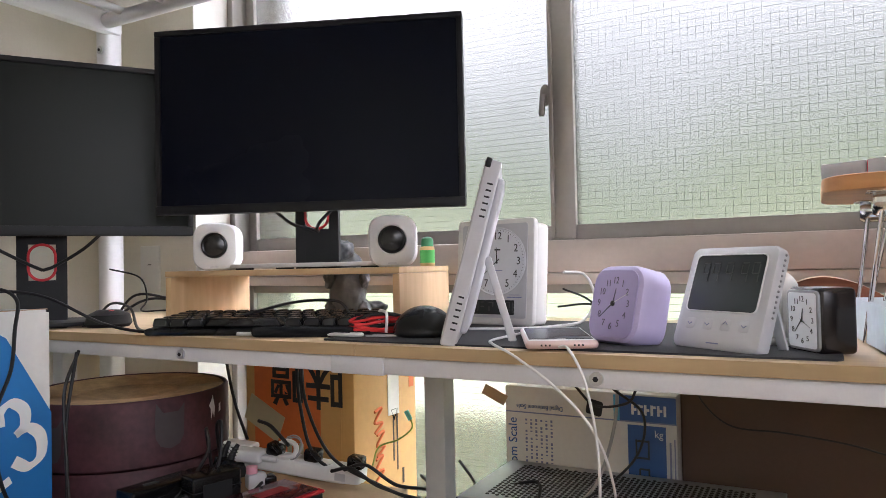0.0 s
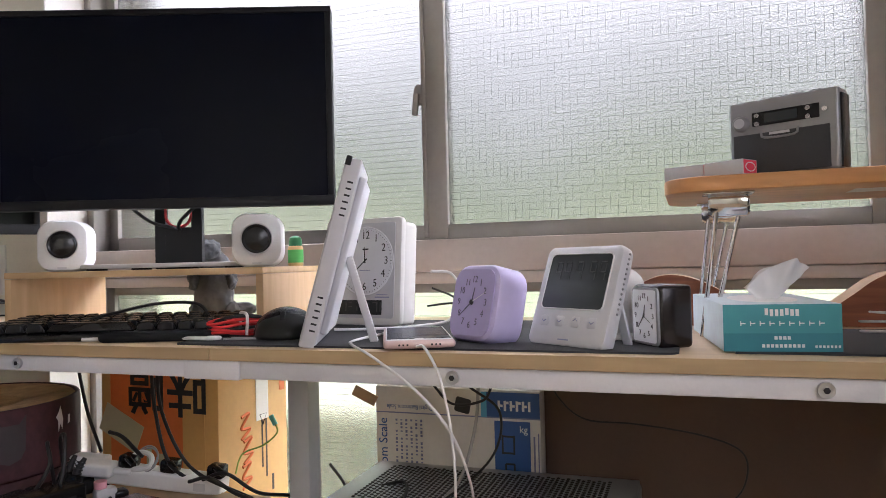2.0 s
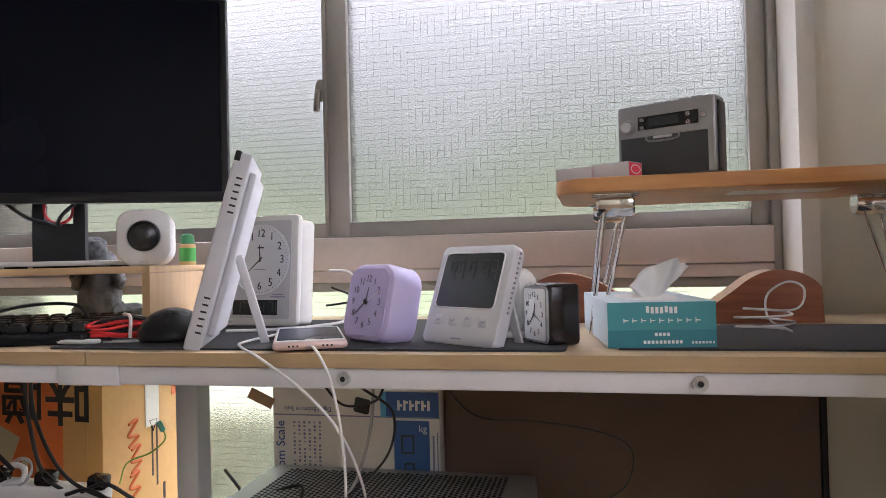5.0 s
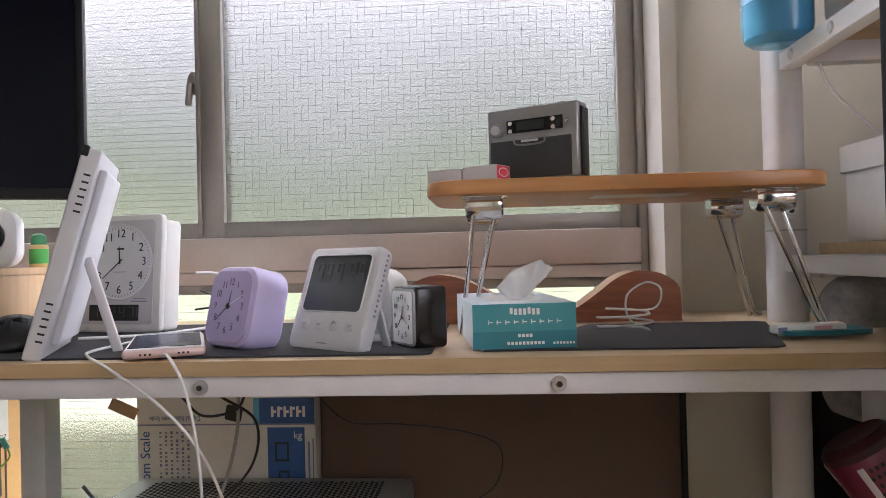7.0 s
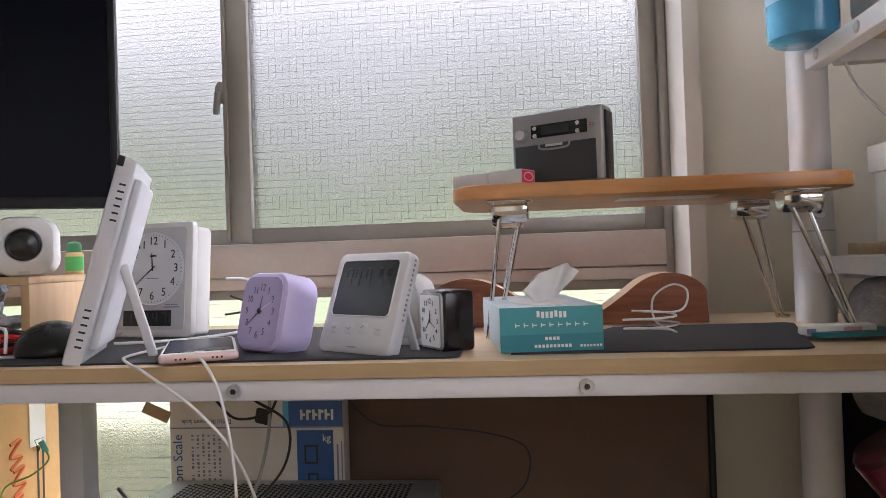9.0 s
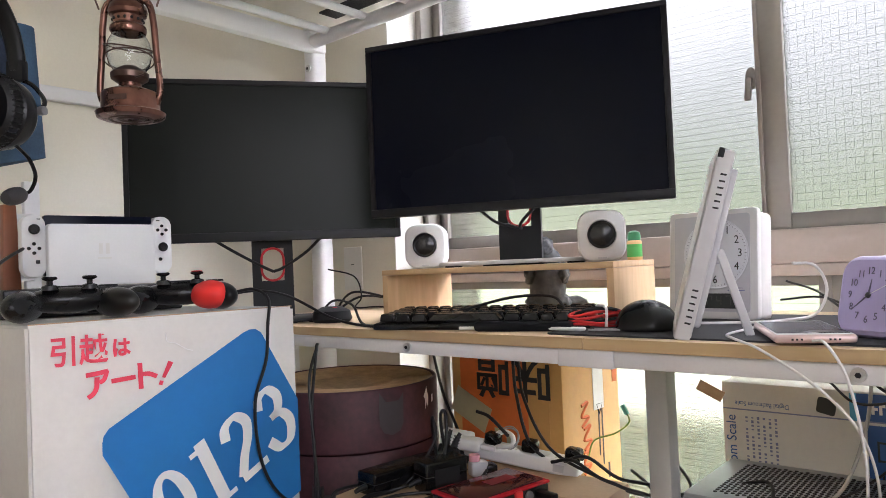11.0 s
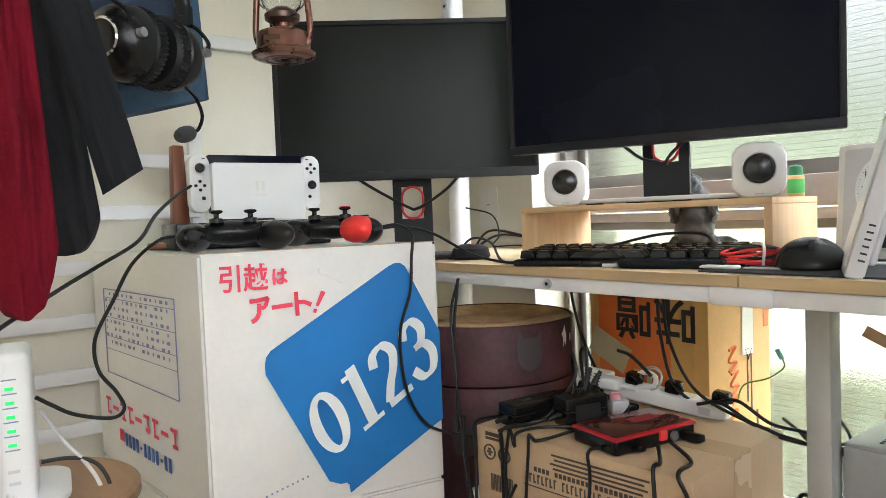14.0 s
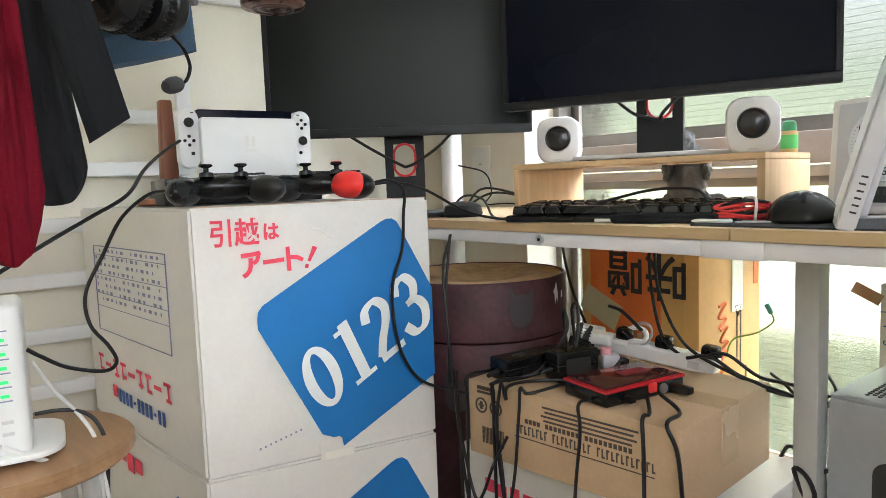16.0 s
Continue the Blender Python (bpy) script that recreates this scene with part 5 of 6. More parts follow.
adapter(pose(-.795, .772, PZ, 0, 0, 84), .108, .044, .034, "black power adapter with a socket, lying on the parcel", True)
adapter(pose(-.728, .808, PZ, 0, 0, 73), .074, .040, .047, "square black power adapter standing on the parcel")
adapter(pose(-.800, .900, PZ, 0, 0, 76), .110, .038, .026, "flat black adapter on the parcel")
for x, y, rz in ((-.772, .868, 20), (-.752, .862, -5)):
    c = thing("mains_plug", pose(x, y, PZ + .032, -20, 8, rz), "black mains plug standing among the adapters", "plug", "plugs among the adapters")
    part("body", bm_box(.022, .015, .024, (0, 0, .004), .004), BLACKP, c)
    part("strain_relief", bm_tube([(0, 0, .014), (.001, 0, .026), (.003, .002, .040)], lambda u: .0062 - .003 * u, 10), CABLE, c)
    for z in (.018, .023, .028, .033):
        part("ridge", bm_lathe([(.0035, -.0008), (.0064, -.0008), (.0064, .0008), (.0035, .0008)], 12), CABLE, c, at=pose(.001, 0, z))
c = thing("red_drive", pose(-.625, .800, PZ, 0, 0, 80), "black and red external drive box on the parcel", "external drive")
part("body", bm_box(.150, .088, .022, (0, 0, .012), .005, 3), BLACKP, c)
part("red_rim", bm_box(.152, .090, .0045, (0, 0, .0225), .002), mat("deep_red_plastic", (0.36, 0.014, 0.022), 0.25), c, "glossy red rim")
part("lid", bm_box(.138, .076, .0022, (0, 0, .0254), .0008), mat("smoked_lid", (0.05, 0.012, 0.014), 0.12), c, "smoked clear lid")
part("label", bm_box(.05, .022, .0004, (.02, .004, .0268)), DARKRED, c)
part("red_catch", bm_box(.014, .010, .014, (.010, -.043, .016), .002), RED, c, "red catch")
part("knob", bm_lathe([(0, .004), (.006, .004), (.007, .002), (.007, 0)], 16), SILVER, c, at=pose(.030, -.045, .012, 90, 0, 0))
part("plug", bm_box(.016, .034, .011, (.052, -.058, .010), .003), BLACKP, c)
part("plug", bm_box(.012, .018, .008, (-.04, -.050, .010), .002), BLACKP, c)

c = thing("power_strip", pose(-.690, .962, PZ + .004, 0, 6, 13), "white power strip with plugs on the parcel", "power strip")
part("body", bm_box(.215, .038, .026, (0, 0, .015), .005, 3), WHITEP, c)
part("end_cap", bm_lathe([(0, -.013), (.018, -.013), (.019, -.010), (.019, .010), (.018, .013), (0, .013)], 24), WHITEP, c, at=pose(-.106, 0, .015))
for x in (-.066, -.030, .006, .042, .078):
    part("outlet", bm_box(.024, .022, .0008, (x, 0, .0283), .0003), OFFWHITE, c)
for x, m_ in ((-.045, BLACKP), (.022, BLACKP), (.096, BLACKP)):
    p = part("plug", bm_box(.026, .026, .020, (x, -.006, .038), .005), m_, c)
    part("strain_relief", bm_tube([(x, -.014, .044), (x + .010, -.026, .046), (x + .022, -.034, .042)], lambda u: .0058 - .002 * u, 10), m_, p)
part("rating_label", bm_box(.018, .0006, .012, (.075, -.0193, .014)), GREYW, c)
for x, y, rz in ((-.815, .955, 10), (-.772, .925, 14)):
    c2_ = thing("white_adapter", pose(x, y, PZ + .027, 0, 4, rz), "flat white charger plug beside the power strip", "plug", "white plugs by the strip")
    part("body", bm_box(.058, .030, .020, (0, 0, .010), .005, 3), WHITEP, c2_)
    part("nose", bm_box(.030, .014, .010, (.042, 0, .009), .004), WHITEP, c2_)
cable("white_lead", [(-.76, .94, .485), (-.735, .945, .500), (-.715, .955, .512), (-.695, .955, .508), (-.69, .945, .495), (-.715, .94, .490), (-.745, .94, .482)], .0042, WCABLE, "white lead looped round the power strip")
pts = [(-.700 + .020 * math.cos(a), .952 + .008 * math.sin(a), PZ + .046 + .017 * math.sin(a) + .0004 * k) for k, a in enumerate([j * .8 for j in range(17)])]
cable("wire_loop", pts, .0012, GCABLE, "thin grey wire tied in a loop round a plug")
c = thing("white_plug", pose(-.715, .885, PZ, 0, 0, 60), "grey and white two-pin plug on the parcel", "plug")
part("body", bm_box(.03, .022, .024, (0, 0, .014), .005), GREYW, c)
part("collar", bm_lathe([(0, 0), (.009, 0), (.009, .010), (0, .010)], 12), PINKP, c, at=pose(-.006, 0, .026))
part("shell", bm_box(.020, .024, .016, (.020, 0, .010), .003), BLACKP, c)

K = CABLE
def lead(pts, r=.0029, m=K, label="black cable among the adapters"):
    """A cable that runs over the parcel's front edge and down its face."""
    out = []
    for p in pts:
        x, y, z = p
        if -.86 < x < -.48 and y < .99 and z < PZ + .012:
            face_y = .691 + (x + .842) * .0724 - .006
            if y < .735 and z < PZ + .008:
                y = min(y, face_y)
            else:
                z = PZ + r + .003
            if out and out[-1][1] > face_y and y <= face_y:
                out.append(((out[-1][0] + x) / 2, face_y - .002, PZ + r + .004))
        out.append((x, y, z))
    return cable("cable", out, r * .86, m, label)

lead([(-0.817, 0.762, 0.468), (-0.832, 0.742, 0.450), (-0.837, 0.692, 0.420), (-0.837, 0.682, 0.300), (-0.832, 0.682, 0.120)])
lead([(-0.782, 0.862, 0.475), (-0.772, 0.842, 0.540), (-0.757, 0.827, 0.555), (-0.747, 0.817, 0.520), (-0.772, 0.772, 0.460), (-0.782, 0.712, 0.440), (-0.782, 0.692, 0.300), (-0.772, 0.682, 0.100)], .0032)
lead([(-0.772, 0.872, 0.480), (-0.767, 0.857, 0.550), (-0.747, 0.847, 0.560), (-0.737, 0.832, 0.510), (-0.742, 0.812, 0.470)], .0032)
lead([(-0.727, 0.792, 0.475), (-0.772, 0.742, 0.460), (-0.782, 0.697, 0.420), (-0.762, 0.687, 0.300), (-0.752, 0.682, 0.120)])
lead([(-0.682, 0.802, 0.465), (-0.742, 0.742, 0.465), (-0.757, 0.694, 0.440), (-0.772, 0.687, 0.350), (-0.722, 0.682, 0.100)])
lead([(-0.682, 0.792, 0.470), (-0.722, 0.732, 0.460), (-0.732, 0.692, 0.420), (-0.742, 0.684, 0.300), (-0.782, 0.672, 0.150)])
lead([(-0.602, 0.927, 0.485), (-0.562, 0.922, 0.495), (-0.522, 0.927, 0.475), (-0.492, 0.942, 0.460), (-0.452, 1.002, 0.420), (-0.442, 1.032, 0.300), (-0.442, 1.042, 0.100)], .0032)
lead([(-0.582, 0.932, 0.488), (-0.542, 0.932, 0.500), (-0.502, 0.952, 0.470), (-0.462, 1.012, 0.440), (-0.452, 1.042, 0.340), (-0.452, 1.042, 0.100)], .0032)
lead([(-0.672, 0.912, 0.520), (-0.712, 0.917, 0.545), (-0.742, 0.922, 0.550)], .0034)
lead([(-0.672, 0.852, 0.480), (-0.652, 0.802, 0.475), (-0.627, 0.742, 0.465), (-0.622, 0.697, 0.420), (-0.622, 0.682, 0.300), (-0.612, 0.677, 0.100)], .0028, K, "black lead hanging over the parcel")
lead([(-0.567, 0.772, 0.468), (-0.537, 0.732, 0.465), (-0.522, 0.697, 0.420), (-0.512, 0.684, 0.300), (-0.502, 0.677, 0.100)], .0032)
lead([(-0.557, 0.787, 0.470), (-0.512, 0.762, 0.465), (-0.482, 0.722, 0.420), (-0.472, 0.707, 0.300), (-0.462, 0.692, 0.100)], .0032)
lead([(-0.822, 0.652, 0.480), (-0.837, 0.662, 0.420), (-0.842, 0.677, 0.350), (-0.812, 0.677, 0.270), (-0.772, 0.677, 0.340), (-0.742, 0.677, 0.390)])
lead([(-0.932, 0.742, 0.676), (-0.907, 0.702, 0.620), (-0.887, 0.692, 0.520), (-0.882, 0.687, 0.440), (-0.857, 0.680, 0.380), (-0.822, 0.677, 0.200)])
lead([(-0.922, 0.732, 0.676), (-0.897, 0.697, 0.560), (-0.867, 0.687, 0.420), (-0.852, 0.682, 0.250), (-0.847, 0.682, 0.050)])
# looping black leads hung under the desk
lead([(-.66, .93, .655), (-.655, .935, .58), (-.62, .95, .50), (-.55, .97, .452), (-.47, .98, .442), (-.40, 1.05, .445), (-.33, 1.08, .46), (-.30, 1.0, .449)], .0030, K, "black cable looping under the desk")
lead([(-.67, .93, .655), (-.672, .94, .58), (-.655, .95, .50), (-.61, .975, .455), (-.60, .99, .45)], .0032, K, "black cable hanging under the desk")
lead([(-.44, 1.03, .42), (-.40, 1.02, .44), (-.38, 1.0, .41), (-.40, .99, .36), (-.44, 1.0, .33)], .004)
lead([(-.46, 1.06, .40), (-.42, 1.04, .41), (-.40, 1.02, .36), (-.44, 1.0, .28)], .004)
lead([(-.48, 1.0, .10), (-.44, .98, .25), (-.46, .97, .34), (-.43, .97, .30), (-.45, .96, .12)], .004)
lead([(-.47, .96, .02), (-.43, .97, .12), (-.46, .95, .22), (-.48, .96, .15), (-.43, .95, .05)], .004)
lead([(-.145, .835, .655), (-.12, .87, .62), (-.14, .91, .56), (-.20, .95, .50), (-.27, .98, .456), (-.35, 1.02, .452)], .0018, K, "thin black cable under the desk")
lead([(-.19, .84, .655), (-.165, .835, .635), (-.13, .835, .64), (-.12, .84, .656)], .0017, K, "thin black cable under the desk")
lead([(-.165, .94, .655), (-.18, .97, .58), (-.21, .99, .50), (-.25, 1.0, .455)], .0026, GCABLE, "grey cable hanging from the desk")
lead([(-.08, .95, .655), (-.07, .97, .62), (-.04, .99, .59), (.02, 1.0, .585), (.10, 1.0, .575), (.145, 1.0, .555), (.14, 1.0, .51), (.10, 1.0, .48)], .0013, K, "thin black cable looping below the desk")
lead([(.06, 1.0, .46), (.10, 1.0, .478), (.15, .98, .47), (.18, .97, .44), (.20, .96, .38)], .0032, K, "black cable beside the computer")
lead([(-1.0, 1.10, .66), (-.99, 1.10, .60), (-.96, 1.09, .53), (-.91, 1.07, .47)], .0035, K, "black cable behind the scratcher")
lead([(-.59, 1.02, .47), (-.58, 1.025, .50), (-.545, 1.03, .515), (-.52, 1.03, .535), (-.522, 1.03, .55)], .0016, YGCABLE, "yellow and green earth wire")
tagged(part("wire_sleeve", bm_tube([(-.522, 1.03, .548), (-.53, 1.03, .562)], .004, 8), MINT), "mint green sleeve on the wire's end", "sleeve")

# tangle of leads by the desk leg
cable("cable", [(-0.592, 1.179, 0.411), (-0.551, 1.163, 0.393), (-0.517, 1.151, 0.355), (-0.500, 1.133, 0.307), (-0.505, 1.104, 0.258), (-0.503, 1.062, 0.178)], 0.003, CABLE, "black cable in a tangle by the desk leg")
cable("cable", [(-0.534, 1.221, 0.434), (-0.502, 1.222, 0.390), (-0.505, 1.211, 0.343), (-0.514, 1.167, 0.333), (-0.521, 1.120, 0.286), (-0.520, 1.079, 0.222)], 0.003, CABLE, "black cable in a tangle by the desk leg")
cable("cable", [(-0.531, 1.216, 0.376), (-0.510, 1.223, 0.359), (-0.500, 1.215, 0.324), (-0.507, 1.171, 0.304), (-0.523, 1.135, 0.300), (-0.521, 1.100, 0.263), (-0.503, 1.100, 0.221)], 0.0034, CABLE, "black cable in a tangle by the desk leg")
cable("cable", [(-0.521, 1.060, 0.312), (-0.514, 1.072, 0.330), (-0.503, 1.083, 0.320), (-0.500, 1.082, 0.285), (-0.510, 1.066, 0.259), (-0.512, 1.053, 0.197)], 0.0034, CABLE, "black cable in a tangle by the desk leg")
cable("cable", [(-0.529, 1.011, 0.259), (-0.526, 1.018, 0.287), (-0.517, 1.031, 0.295), (-0.509, 1.038, 0.277), (-0.505, 1.036, 0.233)], 0.0034, CABLE, "black cable in a tangle by the desk leg")

# ---- clutter in front of the keyboard ----
cable("white_strap", [(-.70, .835, .699), (-.62, .855, .700), (-.56, .865, .700), (-.515, .865, .700), (-.505, .875, .700), (-.53, .88, .699), (-.58, .872, .699)], .0028, WCABLE, "white cord lying along the desk edge")
for x, y in ((-.475, .885), (-.44, .895)):
    cable("wire_clip", [(x - .022, y - .012, .6985), (x + .01, y - .004, .6985), (x + .018, y + .004, .6985), (x + .008, y + .009, .6985), (x - .02, y + .002, .6985)], .0013, GCABLE, "bent silver wire clip on the mat")
bm = bm_box(.15, .034, .014, (0, 0, .007), .006, 3)
bmesh.ops.subdivide_edges(bm, edges=list(bm.edges), cuts=2, use_grid_fill=True)
for v in bm.verts:
    v.co += v.normal * .002 * noise.noise(v.co * 60)
tagged(part("cloth_pouch", bm, FABRICBLACK, at=pose(-.602, .866, DZ, 0, 0, 16)), "black cloth pouch lying before the keyboard", "pouch")
cable("keyboard_cable", [(-.58, .95, .725), (-.60, .945, .742), (-.66, .93, .742), (-.72, .90, .728), (-.80, .84, .705), (-.87, .825, .700), (-.95, .86, .70), (-1.02, .90, .73), (-1.10, .92, .735), (-1.16, .93, .70)], .0024, CABLE, "thin black cable trailing across the desk")
# monitor leads
lead([(-.845, 1.03, .935), (-.80, 1.07, .880), (-.775, 1.095, .868), (-.767, 1.115, .862), (-.757, 1.098, .868), (-.735, 1.088, .884), (-.68, 1.10, .93)], .0036, K, "black monitor cables through the stand")
lead([(-1.275, .765, .868), (-1.255, .80, .842), (-1.23, .845, .812), (-1.222, .868, .800)], .0036, K, "black monitor cable to the stand")
lead([(-1.15, .938, .868), (-1.172, .915, .838), (-1.205, .882, .808), (-1.222, .868, .800)], .0036, K, "black monitor cable to the stand")
lead([(-1.17, .98, .70), (-1.13, 1.0, .748), (-1.06, 1.04, .735), (-1.0, 1.10, .712), (-.96, 1.2, .70)], .003, K, "black cable behind the monitor")
lead([(-1.19, .99, .70), (-1.14, 1.04, .738), (-1.07, 1.10, .722), (-1.02, 1.17, .70)], .003, K, "black cable behind the monitor")
lead([(-1.17, .97, .80), (-1.12, 1.0, .782), (-1.10, 1.0, .74), (-1.14, 1.02, .715), (-1.08, 1.04, .715), (-1.0, 1.10, .698)], .002, K, "thin black cable loop")
lead([(-.48, 1.18, .79), (-.44, 1.16, .785), (-.42, 1.14, .765)], .0026, K, "black lead at the riser's end")
c = thing("usb_hub", pose(-.425, 1.12, .745, 0, 35, 20), "grey plug block hanging beside the riser", "plug")
part("body", bm_box(.02, .018, .045, (0, 0, 0), .003), PCGREY, c)
cable("thin_lead", [(-.425, 1.12, .725), (-.44, 1.11, .71), (-.45, 1.08, .70)], .0016, GCABLE, "grey lead from the plug block")
c = thing("trackball", pose(-1.085, .905, DZ, 0, 0, 30), "small dark grey round device by the monitor", "device")
part("shell", bm_lathe([(0, 0), (.035, 0), (.04, .006), (.036, .022), (.02, .030), (0, .031)], 28), BLACKMATT, c)
part("red_dot", bm_lathe([(0, .001), (.004, .001), (.005, 0)], 12), RED, c, at=pose(.012, -.016, .029))
c = thing("wall_socket", pose(-1.42, WF - .001, .80), "small ivory power socket on the wall", "socket")
part("plate", bm_box(.07, .006, .115, (0, 0, 0), .002), OFFWHITE, c)
part("slot", bm_box(.012, .002, .002, (0, -.003, .01)), HOLE, c)

# red cable tied up in loops beside the mouse
bun = thing("cable_bundle", pose(-.512, .928, DZ + .004, 0, 0, 48), "red and black cable tied up beside the mouse", "cable")
for i, (rx_, ry_, z_, m_) in enumerate(((.044, .012, .002, RED), (.041, .016, .007, RED), (.046, .009, .011, CABLE), (.038, .013, .015, RED), (.043, .010, .019, RED), (.034, .014, .023, CABLE))):
    part("loop", bm_tube([(rx_ * math.cos(a) + .003 * (i % 3 - 1), ry_ * math.sin(a) + .002 * (i % 2), z_ + .003 * math.sin(2 * a + i)) for a in [2 * math.pi * k / 12 for k in range(13)]], .0021, 8), m_, bun)
part("tie", bm_tube([(.006, -.019, .0), (.007, -.020, .026), (.006, .0, .030), (.006, .019, .026), (.006, .019, .0)], .0022, 8), WCABLE, bun, "white twist tie")


# ---- stacked moving cartons ----
def quad_carton(name, corners, z0, z1, label):
    """A slightly skewed carton on four ground corners, the first edge being its printed front."""
    c = thing(name, pose(*corners[0], 0), label, "carton", "stacked moving cartons")
    o = Vector(corners[0])
    bm = bmesh.new()
    lo = [bm.verts.new((*(Vector(p) - o), z0)) for p in corners]
    hi = [bm.verts.new((*(Vector(p) - o), z1)) for p in corners]
    for i in range(4):
        j = (i + 1) % 4
        bm.faces.new((lo[i], lo[j], hi[j], hi[i]))
    bm.faces.new(hi)
    bm.faces.new(lo[::-1])
    bmesh.ops.recalc_face_normals(bm, faces=bm.faces)
    bmesh.ops.bevel(bm, geom=list(bm.edges), offset=.004, segments=2, affect="EDGES")
    part("carton", bm, WHITECARTON, c)
    return c


FL, FR, BL = Vector((-1.022, .333)), Vector((-.945, .707)), Vector((-1.521, .300))
BR = Vector((-1.444, .674))


def face(a, b, z):
    """A frame on an upright face from a to b: x along it, y into it, z up."""
    d = (b - a).normalized()
    m = Matrix(((d.x, -d.y, 0, 0), (d.y, d.x, 0, 0), (0, 0, 1, z), (0, 0, 0, 1)))
    return m


def ribbon(name, pts, width, material, parent, at, taper=0.0):
    """A flat painted stroke through (x, z) points."""
    path = smooth_path([Vector((x, 0, z)) for x, z in pts], 6)
    bm = bmesh.new()
    prev = None
    for i, p in enumerate(path):
        d = (path[min(i + 1, len(path) - 1)] - path[max(0, i - 1)]).normalized()
        k = Vector((-d.z, 0, d.x)) * width / 2 * (1 - taper * i / (len(path) - 1))
        cur = (bm.verts.new(p + k), bm.verts.new(p - k))
        if prev:
            bm.faces.new((prev[0], cur[0], cur[1], prev[1]))
        prev = cur
    part(name, bm, material, parent, at=at, smooth=False)


def digit_shapes(parent, at, h):
    """The mark on the carton as plain white strokes: a ring, an upright and two hooks."""
    w = h * .30

    def leaning(name, bm, m):
        for v in bm.verts:
            v.co.x += .16 * v.co.z
        part(name, bm, WHITEPRINT, parent, at=m, smooth=False)
    bm = bmesh.new()
    n = 36
    ri = [(bm.verts.new((w * math.cos(t), 0, h * .5 * math.sin(t))), bm.verts.new((w * .42 * math.cos(t), 0, h * .40 * math.sin(t)))) for t in [2 * math.pi * i / n for i in range(n)]]
    for i in range(n):
        a, b = ri[i], ri[(i + 1) % n]
        bm.faces.new((a[0], b[0], b[1], a[1]))
    leaning("ring_mark", bm, at)
    bm = bmesh.new()
    bm_box(h * .19, .0004, h, (0, 0, 0), bm=bm)
    bm_box(h * .42, .0004, h * .07, (0, -.0006, -h * .465), bm=bm)
    bm_box(h * .22, .0004, h * .07, (-h * .10, -.0009, h * .40), bm=bm)
    leaning("upright_mark", bm, at @ Matrix.Translation((h * .64, 0, 0)))

    def stroke(pts, x, wid):
        path = smooth_path([Vector((p[0] * h, 0, p[1] * h)) for p in pts], 6)
        b2 = bmesh.new()
        prev = None
        for i, p in enumerate(path):
            d = (path[min(i + 1, len(path) - 1)] - path[max(0, i - 1)]).normalized()
            nn = Vector((-d.z, 0, d.x))
            k = h * wid * (.5 + .5 * abs(d.z))
            cur = (b2.verts.new(p + nn * k), b2.verts.new(p - nn * k))
            if prev:
                b2.faces.new((prev[0], cur[0], cur[1], prev[1]))
            prev = cur
        leaning("hook_mark", b2, at @ Matrix.Translation((x, 0, 0)))
    stroke([(-.22, .22), (-.15, .40), (.05, .45), (.18, .28), (.11, .06), (-.06, -.16), (-.20, -.40)], h * 1.21, .082)
    bm = bmesh.new()
    bm_box(h * .47, .0004, h * .11, (0, -.0006, -h * .440), bm=bm)
    leaning("foot_mark", bm, at @ Matrix.Translation((h * 1.23, 0, 0)))
    stroke([(-.21, .26), (-.13, .42), (.05, .45), (.16, .27), (.09, .09), (-.07, .03)], h * 1.84, .082)
    stroke([(-.07, .03), (.12, .0), (.20, -.20), (.09, -.43), (-.11, -.45), (-.24, -.26)], h * 1.84, .082)


